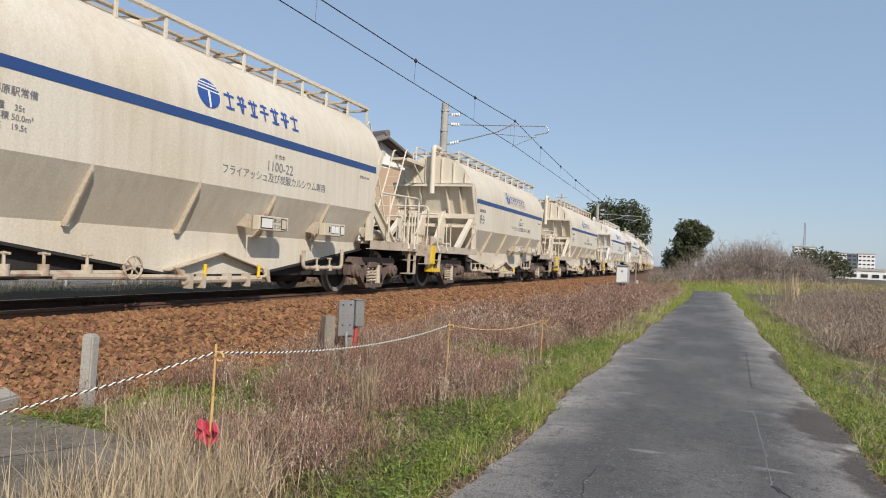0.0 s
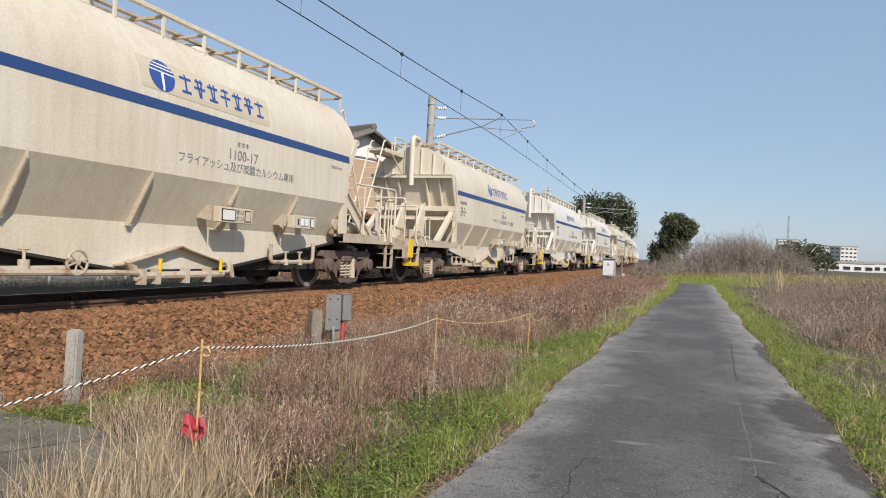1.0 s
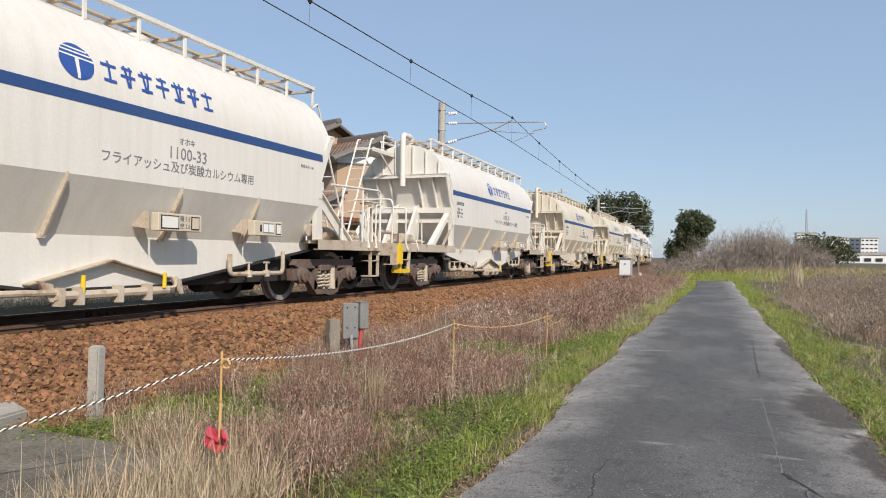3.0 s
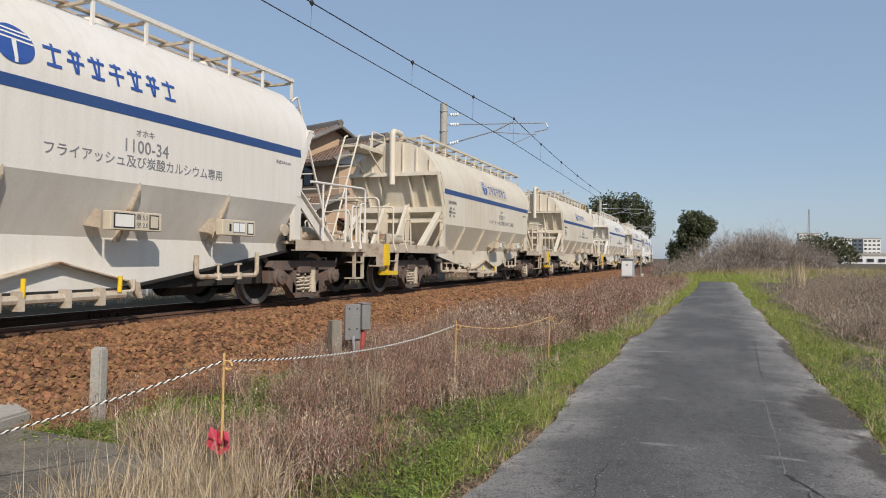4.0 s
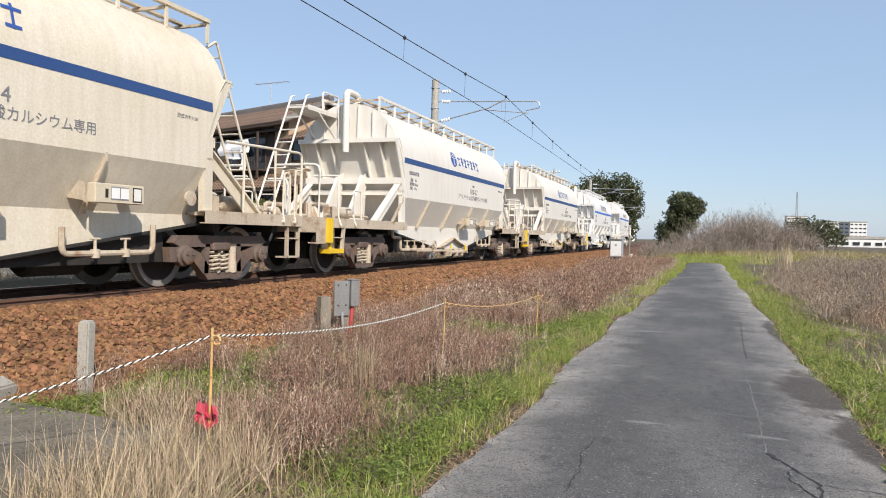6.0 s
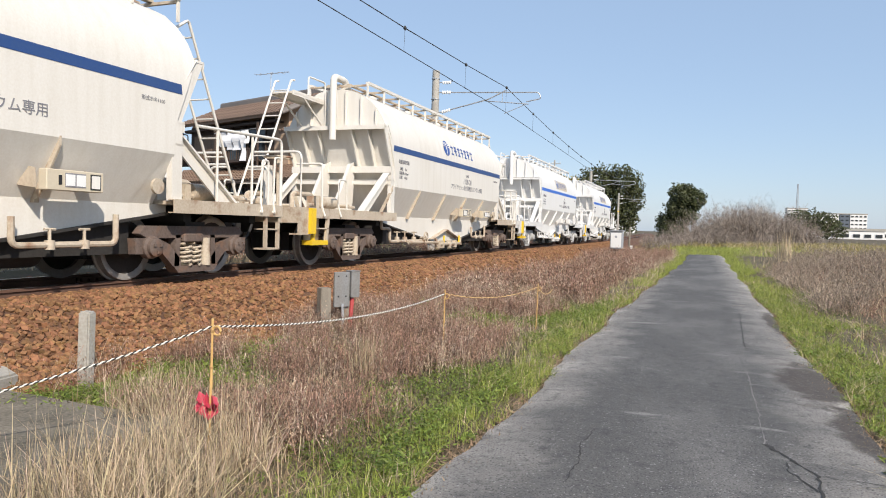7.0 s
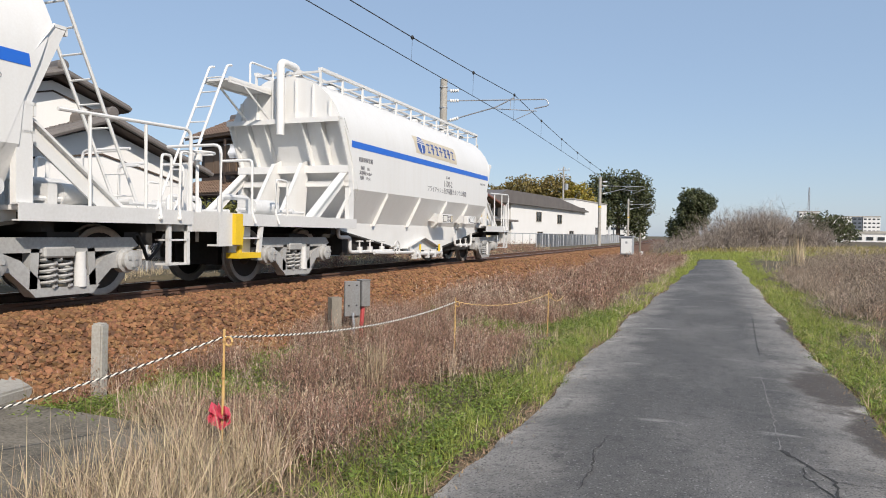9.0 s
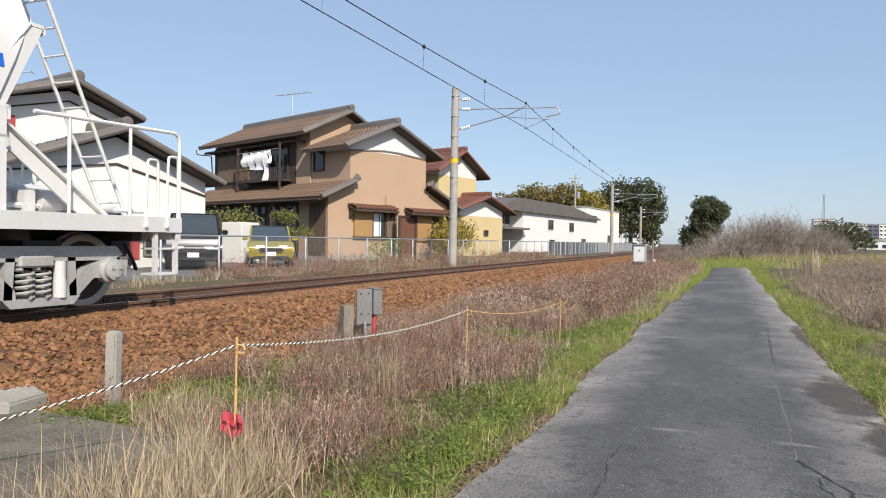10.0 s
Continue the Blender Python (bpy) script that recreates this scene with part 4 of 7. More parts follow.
    # bogies
    for c in (-1.45, 9.05):
        for s in (-1, 1):
            x0, x1 = s * 0.90, s * 1.02
            bm = bmesh.new()
            extrude(bm, [(c - 1.05, 0.62), (c - 0.95, 0.72), (c + 0.95, 0.72), (c + 1.05, 0.62), (c + 0.9, 0.56), (c - 0.9, 0.56)], 0, x0, x1)
            for k in (-1, 1):
                extrude(bm, [(c + k * 1.12, 0.56), (c + k * 1.10, 0.36), (c + k * 0.64, 0.36), (c + k * 0.42, 0.16), (c + k * 0.28, 0.14), (c + k * 0.30, 0.27), (c + k * 0.52, 0.48), (c + k * 0.72, 0.56)], 0, x0, x1)
                extrude(bm, [(c + k * 0.42, 0.18), (c + k * 0.33, 0.18), (c + k * 0.30, 0.6), (c + k * 0.40, 0.6)], 0, x0, x1)
            extrude(bm, [(c - 0.45, 0.18), (c + 0.45, 0.18), (c + 0.36, 0.09), (c - 0.36, 0.09)], 0, x0 - s * 0.02, x1 + s * 0.02)
            frame_b = part("bogie_side_frame", bm, bogie_m, w)
            for k in (-1, 1):
                bm = lathe(bmesh.new(), [(0, 0.15), (s * 0.10, 0.15), (s * 0.12, 0.12), (s * 0.17, 0.12), (s * 0.185, 0.09)], (s * 0.95, c + k * 0.85, 0.445), "x", 12)
                for a in (0.5, 2.6, 4.71):
                    quad_box(bm, min(s * 1.135, s * 1.15), max(s * 1.135, s * 1.15), c + k * 0.85 + 0.06 * math.cos(a) - 0.02, c + k * 0.85 + 0.06 * math.cos(a) + 0.02, 0.445 + 0.06 * math.sin(a) - 0.02, 0.445 + 0.06 * math.sin(a) + 0.02)
                part("axle_box", bm, bogie_m, frame_b, smooth=True)
            for k in (-0.17, 0.02):
                bm = bmesh.new()
                tube(bm, [(s * 0.98 + 0.085 * math.cos(a * 0.6), c + k + 0.085 * math.sin(a * 0.6), 0.19 + a * 0.0058) for a in range(52)], 0.017, 6)
                part("spring", bm, "bogie_clean" if style == "clean" else "frame_dirty", frame_b, smooth=True)
            bm = lathe(bmesh.new(), [(0.17, 0.07), (0.36, 0.07), (0.36, 0.062), (0.56, 0.062)], (s * 1.0, c + 0.22, 0), "z", 12)
            part("damper", bm, frame_m, frame_b, smooth=True)
            part("bolster_end", soft_box(min(s * 0.7, s * 1.06), max(s * 0.7, s * 1.06), c - 0.27, c + 0.12, 0.50, 0.62, 0.02, 1), bogie_m, frame_b)
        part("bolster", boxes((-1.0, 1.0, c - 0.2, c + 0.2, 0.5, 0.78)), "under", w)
        # added dark block: closes the view between the wheels like deep shade
        part("bogie_view_block", boxes((-0.42, 0.42, c - 1.3, c + 1.3, 0.28, 0.62)), "under", w)
    for u in (-2.30, -0.60, 8.20, 9.90):
        bm = lathe(bmesh.new(), [(-1.0, 0.07), (1.0, 0.07)], (0, 0, 0), "x", 12)
        for s in (-1, 1):
            lathe(bm, [(s * 0.49, 0.10), (s * 0.49, 0.13), (s * 0.535, 0.15), (s * 0.55, 0.345), (s * 0.60, 0.345), (s * 0.585, 0.15), (s * 0.60, 0.13), (s * 0.62, 0.10)], (0, 0, 0), "x", 28)
        axle = part("wheelset", bm, "wheel", w, smooth=True)
        axle.matrix_basis = pose(0, u, 0.43)
        for s in (-1, 1):
            bm = lathe(bmesh.new(), [(s * 0.50, 0.345), (s * 0.50, 0.455), (s * 0.525, 0.455), (s * 0.535, 0.433), (s * 0.62, 0.427), (s * 0.625, 0.40), (s * 0.60, 0.345), (s * 0.50, 0.345)], (0, 0, 0), "x", 36, False)
            rim = part("wheel_rim", bm, "tread", axle, smooth=True)
    # fixed lettering on both sides
    for s in (-1, 1):
        at = lambda u, z: Matrix.Translation((s * (HALF + 0.004), u, z)) @ Euler((radians(90), 0, radians(90 * s))).to_matrix().to_4x4()
        flip = (lambda u: u) if s > 0 else (lambda u: BODY_LEN - u)
        lettering("purpose_lettering", "フライアッシュ及び炭酸カルシウム専用", 0.155, "print", hull, at(flip(5.1), 1.885))
        lettering("class_lettering", "オホキ", 0.10, "print", hull, at(flip(5.08), 2.235))
        lettering("form_lettering", "形式ホキ1100", 0.065, "print", hull, at(flip(7.95), 2.27))
        for text, size, u, z in (("東藤原駅常備", 0.10, 0.56, 2.215), ("荷重    35t", 0.085, 0.53, 2.06), ("実容積 50.0m³", 0.085, 0.56, 1.965), ("自重    19.5t", 0.085, 0.53, 1.87)):
            lettering("data_lettering", text, size, "print", hull, at(flip(u), z))
    return w


MARK_MESHES = {}


def company_mark(hull, patch):
    """The company's mark as a plain disc and bars, without its letters; a beige patch behind it on some wagons."""
    def on(u, z, off):
        w = float(np.interp(z, [p[1] for p in ROOF], [p[0] for p in ROOF]))
        return w + off
    def plate(name, outline, off, mat, label):
        for s in (-1, 1):
            key = (name, s, tuple(outline))
            if key not in MARK_MESHES:
                bm = bmesh.new()
                flip = (lambda u: u) if s > 0 else (lambda u: BODY_LEN - u)
                zs = [p[1] for p in outline]
                bm.faces.new([bm.verts.new((0, flip(u), z)) for u, z in outline])
                for z in (2.72, 2.80, 2.86, 2.94, 3.0, 3.06, 3.12):
                    if min(zs) < z < max(zs):
                        bmesh.ops.bisect_plane(bm, geom=bm.verts[:] + bm.edges[:] + bm.faces[:], plane_co=(0, 0, z), plane_no=(0, 0, 1))
                for v in bm.verts:
                    v.co.x = s * on(v.co.y, v.co.z, off)
                MARK_MESHES[key] = mesh_of(name, bm, mat)
            o = new(name, MARK_MESHES[key])
            o.parent = hull
            tagged(o, label)
    if patch:
        plate("mark_patch", [(3.05, 2.66), (5.75, 2.64), (5.78, 3.06), (3.02, 3.06)], 0.004, "patch", "faded beige patch behind the mark")
    c, r = (3.42, 2.865), 0.20
    plate("mark_disc", [(c[0] + r * 1.12 * math.cos(a * math.pi / 14), c[1] + r * math.sin(a * math.pi / 14)) for a in range(28)], 0.007, "print_blue", "round blue mark")
    plate("mark_stem", [(c[0] - 0.018, c[1] - 0.19), (c[0] + 0.018, c[1] - 0.19), (c[0] + 0.025, c[1] + 0.04), (c[0] - 0.025, c[1] + 0.04)], 0.010, "logo_white", "")
    for k, z in enumerate((0.045, 0.095, 0.14)):
        h = r * 1.1 * math.sqrt(max(0.0, 1 - (z / r) ** 2))
        plate("mark_band", [(c[0] - h, c[1] + z), (c[0] + h, c[1] + z - 0.02), (c[0] + h, c[1] + z), (c[0] - h, c[1] + z + 0.018)], 0.010, "logo_white", "")
    # seven blocks of plain crossed bars stand in for the company's name
    for k in range(7):
        u, z = 3.74 + 0.275 * k, 2.86
        level = ((-0.02, 0.0, 0.22), (0.075, 0.03, 0.19)) if k % 2 else ((0.055, 0.0, 0.22), (-0.125, 0.02, 0.20))
        for z0, a0, a1 in level:
            plate("mark_bar", [(u + a0, z + z0), (u + a1, z + z0), (u + a1, z + z0 + 0.036), (u + a0, z + z0 + 0.036)], 0.0075, "print_blue", "")
        for a0, slant in ((0.055, -0.03), (0.14, 0.035)) if k % 3 else ((0.095, 0.0),):
            plate("mark_bar", [(u + a0 - slant, z - 0.13), (u + a0 + 0.034 - slant, z - 0.13), (u + a0 + 0.034, z + 0.13), (u + a0, z + 0.13)], 0.0082, "print_blue", "")


# running number, condition, patch behind the mark
TRAIN = [("22", "dirty", 0), ("17", "dirty", 1), ("18", "dirty", 0), ("33", "fair", 0), ("34", "fair", 0), ("9", "dirty", 1),
         ("14", "dirty", 0), ("27", "fair", 0), ("28", "fair", 0), ("1", "clean", 1), ("2", "clean", 1)]


def build_train():
    for number, _, _ in TRAIN:
        glyphs("1100-" + number, 0.22)
    wagons = []
    first = {}
    for number, style, patch in TRAIN:
        if style not in first:
            first[style] = build_wagon(style)
            w = first[style]
            bare = None
        else:
            w = copy_thing(first[style], Matrix.Identity(4))
        wagons.append((w, number, patch))
    for w, number, patch in wagons:
        hull = next(o for o in w.children if o.name.startswith("hopper_body"))
        company_mark(hull, patch)
        for s in (-1, 1):
            u = 5.10 if s > 0 else BODY_LEN - 5.10
            at = Matrix.Translation((s * (HALF + 0.004), u, 2.07)) @ Euler((radians(90), 0, radians(90 * s))).to_matrix().to_4x4()
            lettering("number_lettering", "1100-" + number, 0.22, "print", hull, at)
    return [w for w, _, _ in wagons]


# how far the train has come, and where its first wagon stands at the start
TRAVEL = [(0.0, 0.02), (0.5, 7.85), (1.0, 15.66), (1.5, 23.59), (2.0, 31.42), (2.5, 39.42), (4.0, 63.06), (4.5, 71.2), (5.0, 78.6),
          (5.5, 87.05), (7.0, 110.78), (7.5, 119.1), (8.0, 126.6), (8.5, 135.1), (9.0, 143.2), (9.5, 151.1), (10.0, 158.71)]
FIRST_Y = 4.20


def wagon_pose(y):
    return pose(track_x(y + 4.0), y, RAIL_Z, 0, 0, track_turn(y + 4.0))


def motions():
    travel_t, travel_s = [p[0] for p in TRAVEL], [p[1] for p in TRAVEL]
    for k, w in enumerate(wagons):
        walk(w, [(t, wagon_pose(FIRST_Y + k * LENGTH - s)) for t, s in TRAVEL])
    turns = [(f / FPS, float(np.interp(f / FPS, travel_t, travel_s))) for f in range(0, 301)]
    for w in wagons:
        for o in w.children:
            if o.name.startswith("wheelset"):
                y = o.matrix_basis.translation.y
                walk(o, [(t, pose(0, y, 0.43, math.degrees(s / 0.43))) for t, s in turns])


# ---- line-side poles and wires ----
def contact_pole(y, height, lean=0.0):
    """A concrete pole beyond the track with a hinged bracket reaching over it."""
    a = radians(track_turn(y))
    base = pose(track_x(y) - 3.05, y, 0.40, 0, lean, math.degrees(a))
    p = thing("catenary_pole", "round weathered concrete railway pole with bracket arm over the track", "pole", "railway poles", m=base)
    part("shaft", lathe(bmesh.new(), [(-0.4, 0.18), (0, 0.175), (height, 0.15), (height + 0.01, 0.12)], (0, 0, 0), "z", 16), "concrete", p, smooth=True)
    bm = bmesh.new()
    for k in range(7):
        z = height - 0.35 - k * 0.85
        lathe(bm, [(z, 0.178), (z + 0.03, 0.178)], (0, 0, 0), "z", 12)
        for s in (-1, 1):
            quad_box(bm, -0.03, 0.03, s * 0.17, s * 0.22, z - 0.02, z + 0.05)
    part("steel_band", bm, "steel", p)
    part("yellow_band", lathe(bmesh.new(), [(height - 3.15, 0.172), (height - 2.95, 0.171)], (0, 0, 0), "z", 16), "yellow", p, "yellow painted band")
    top, low = height - 0.90, height - 1.75
    bm = tube(bmesh.new(), bend([(0.14, 0, top), (4.4, 0, top - 0.15), (4.5, 0, top - 0.40), (3.9, 0, top - 0.50)], 0.12), 0.025, 8)
    part("top_tube", bm, "steel", p, smooth=True)
    bm = tube(bmesh.new(), [(0.14, 0, low), (2.3, 0, top - 0.36), (3.05, 0, top - 0.02)], 0.028, 8)
    part("brace_tube", bm, "steel", p, smooth=True)
    bm = tube(bmesh.new(), [(2.2, 0, top - 0.42), (4.0, 0, top - 0.60)], 0.02, 6)
    tube(bm, [(2.9, 0, top - 0.1), (2.9, 0, top - 0.5)], 0.012, 6)
    tube(bm, [(3.0, 0, top - 0.95), (3.9, 0, top - 0.60)], 0.014, 6)
    part("steady_arm", bm, "steel", p, smooth=True)
    for z in (top, low, height - 0.5):
        bm = bmesh.new()
        d = (4.26, -0.15) if z == top else (2.16, 0.49) if z == low else (1, 0)
        for k in range(4):
            x = 0.30 + k * 0.10
            lathe(bm, [(x, 0.035), (x + 0.02, 0.075), (x + 0.05, 0.075), (x + 0.08, 0.035)], (0, 0, z + (x - 0.14) * d[1] / d[0]), "x", 12)
        part("insulator", bm, "ceramic", p, smooth=True)
    part("feeder_arm", tube(bmesh.new(), [(0.1, 0, height - 0.5), (0.75, 0, height - 0.45)], 0.02, 6), "steel", p)
    return p


def wire(name, pts, r, label, mat="wire"):
    o = part(name, tube(bmesh.new(), pts, r, 5), mat, None, label)
    return tagged(o, label, "cable")


POLES = [(-18.0, 7.55), (27.3, 7.55), (72.5, 7.1), (117.5, 7.2), (160.0, 7.2)]


def build_line():
    for y, h in POLES:
        contact_pole(y, h, 0.3 if y == 27.3 else 0.0)
    tops = []
    for y, h in POLES:
        tops.append((track_x(y) - 0.15 + (0.2 if round(y) % 2 else -0.1), y, 0.4 + h - 0.83))
    contact, carrier = [], []
    for (xa, ya, za), (xb, yb, zb) in zip(tops, tops[1:]):
        for i in range(9):
            u = i / 9
            y = ya + (yb - ya) * u
            x = xa + (xb - xa) * u
            z = za + (zb - za) * u
            carrier.append((x, y, z - 2.1 * u * (1 - u)))
            contact.append((x - 0.02, y, z - 0.98))
    line = wire("messenger_wire", carrier, 0.014, "dark sagging wire that carries the contact wire")
    wire("contact_wire", contact, 0.012, "dark level contact wire over the track")
    for a, b in zip(carrier, contact):
        bm = tube(bmesh.new(), [a, b], 0.005, 4)
        lathe(bm, [(-0.06, 0.02), (0, 0.055), (0.06, 0.02)], a, "z", 8)
        part("dropper", bm, "wire", line)
    # far signal masts
    for x, y, h in ((-19.5, 150, 7.0), (-31, 190, 7), (-24, 176, 6)):
        o = part("signal_mast", tube(bmesh.new(), [(x, y, 0.2), (x, y, h)], 0.12, 8), "steel", None)
        tagged(o, "thin grey railway mast far along the line", "mast", "far masts")


# ---- houses ----
def roof_slope(bm_tiles, p0, p1, p2, p3, rows, cols, thick=0.05):
    """Pan tiles laid on a slope: p0-p1 the eave, p3-p2 the ridge; rolls run down the slope, courses step."""
    p0, p1, p2, p3 = (Vector(p) for p in (p0, p1, p2, p3))
    n = (p1 - p0).cross(p3 - p0).normalized()
    if n.z < 0:
        n = -n
    for j in range(rows):
        grid = []
        for e in (0, 1):
            v = (j + e) / rows
            row = []
            for i in range(cols * 4 + 1):
                u = i / (cols * 4)
                p = (p0.lerp(p1, u)).lerp(p3.lerp(p2, u), v)
                roll = 0.035 * (1 + math.cos(2 * math.pi * i / 4))
                row.append(bm_tiles.verts.new(p + n * (roll + (0.045 if e == 0 else 0.0) + 0.02)))
            grid.append(row)
        under = [bm_tiles.verts.new(v.co - n * 0.09) for v in grid[0]]
        for i in range(cols * 4):
            bm_tiles.faces.new((grid[0][i], grid[0][i + 1], grid[1][i + 1], grid[1][i]))
            bm_tiles.faces.new((under[i], under[i + 1], grid[0][i + 1], grid[0][i]))
    return bm_tiles


def gable_roof(parent, x0, x1, y0, y1, eave, ridge, tile, over=0.55, front=0.5, back=0.3, soffit="wood_dark", ymid=None):
    """A tiled saddle roof, ridge along x, over walls from y0 to y1; x1 is the gable that shows."""
    mid = (y0 + y1) / 2 if ymid is None else ymid
    xa, xb = x0 - back, x1 + front
    roof = part("roof_deck", extrude(bmesh.new(), [
        (y0 - over, eave - over * (ridge - eave) / (mid - y0)), (mid, ridge), (y1 + over, eave - over * (ridge - eave) / (y1 - mid)),
        (y1 + over, eave - over * (ridge - eave) / (y1 - mid) - 0.10), (mid, ridge - 0.12), (y0 - over, eave - over * (ridge - eave) / (mid - y0) - 0.10)], 0, xa + 0.05, xb - 0.03), soffit, parent, "dark timber eaves")
    cols = max(4, round((xb - xa) / 0.28))
    for ye, sgn in ((y0 - over, -1), (y1 + over, 1)):
        half = mid - y0 if sgn < 0 else y1 - mid
        ze = eave - over * (ridge - eave) / half
        rows = max(4, round(math.hypot(half + over, ridge - ze) / 0.32))
        bm = roof_slope(bmesh.new(), (xa, ye, ze), (xb, ye, ze), (xb, mid, ridge), (xa, mid, ridge), rows, cols)
        part("roof_tiles", bm, tile, parent)
        # verge rolls along the gable
        bm = tube(bmesh.new(), [(xb - 0.08, ye, ze + 0.08), (xb - 0.08, mid, ridge + 0.09)], 0.10, 8)
        tube(bm, [(xb + 0.06, ye, ze), (xb + 0.06, mid, ridge)], 0.09, 8)
        part("verge_tiles", bm, "tile_grey" if tile == "tile_brown" else tile, parent, smooth=True)
    bm = extrude(bmesh.new(), [(mid - 0.16, ridge), (mid + 0.16, ridge), (mid + 0.13, ridge + 0.26), (mid + 0.07, ridge + 0.36), (mid - 0.07, ridge + 0.36), (mid - 0.13, ridge + 0.26)], 0, xa, xb)
    part("ridge_tiles", bm, "tile_grey" if tile == "tile_brown" else tile, parent)
    bm = lathe(bmesh.new(), [(0, 0.15), (0.05, 0.19), (0.09, 0.16), (0.1, 0.05)], (xb, mid, ridge + 0.2), "x", 10)
    part("ridge_end_tile", bm, "tile_grey" if tile == "tile_brown" else tile, parent, smooth=True)
    return roof


def gable_wall(parent, x0, x1, y0, y1, base, eave, ridge, mat, band=None, ymid=None):
    """Four walls up to the eaves, with the gable's triangle; band: colour of the triangle."""
    mid = (y0 + y1) / 2 if ymid is None else ymid
    part("wall", boxes((x0, x1, y0, y1, base, eave - 0.1)), mat, parent)
    slope = (ridge - eave) / (mid - y0)
    bm = extrude(bmesh.new(), [(y0, eave - 0.1), (y1, eave - 0.1), (mid, ridge - 0.22)], 0, x0, x1 - 0.004)
    part("gable", bm, band or mat, parent)


def window_unit(parent, x, y0, y1, z0, z1, frame_mat="wood_dark", axis="x", panes=2, glass="window"):
    """A window set proud in a wall that faces +x (axis x) or -y (axis y)."""
    def bx(a0, a1, d0, d1, c0, c1):
        return (x + d0, x + d1, a0, a1, c0, c1) if axis == "x" else (a0, a1, x - d1, x - d0, c0, c1)
    win = part("window", boxes(bx(y0, y1, 0.0, 0.02, z0, z1)), glass, parent)
    bm = boxes(bx(y0 - 0.05, y0 + 0.02, 0.0, 0.07, z0 - 0.05, z1 + 0.05), bx(y1 - 0.02, y1 + 0.05, 0.0, 0.07, z0 - 0.05, z1 + 0.05),
               bx(y0 + 0.02, y1 - 0.02, 0.0, 0.07, z1 - 0.01, z1 + 0.05), bx(y0 + 0.02, y1 - 0.02, 0.0, 0.09, z0 - 0.05, z0 + 0.01))
    for k in range(1, panes):
        c = y0 + (y1 - y0) * k / panes
        quad_box(bm, *bx(c - 0.025, c + 0.025, 0.021, 0.05, z0 + 0.01, z1 - 0.01))
    part("window_frame", bm, frame_mat, win)
    return win


def lean_roof(parent, outline_y, outline_x, z_low, z_high, tile, side):
    """A single tiled slope against a wall: side '-y' falls towards -y, '+x' towards +x."""
    (ya, yb), (xa, xb) = outline_y, outline_x
    if side == "-y":
        c = (xa, ya, z_low), (xb, ya, z_low), (xb, yb, z_high), (xa, yb, z_high)
        cols = max(3, round((xb - xa) / 0.28))
    else:
        c = (xb, ya, z_low), (xb, yb, z_low), (xa, yb, z_high), (xa, ya, z_high)
        cols = max(3, round((yb - ya) / 0.28))
    rows = max(2, round((Vector(c[3]) - Vector(c[0])).length / 0.30))
    part("lean_roof_tiles", roof_slope(bmesh.new(), *c, rows, cols), tile, parent)
    bm = bmesh.new()
    lo = [bm.verts.new(Vector(p) - Vector((0, 0, 0.02))) for p in c]
    hi = [bm.verts.new(Vector(p) - Vector((0, 0, 0.12))) for p in c]
    bm.faces.new(lo)
    bm.faces.new(hi[::-1])
    for i in range(4):
        bm.faces.new((lo[i], lo[(i + 1) % 4], hi[(i + 1) % 4], hi[i]))
    part("lean_roof_deck", bm, "wood_dark", parent)


BASE = 0.45


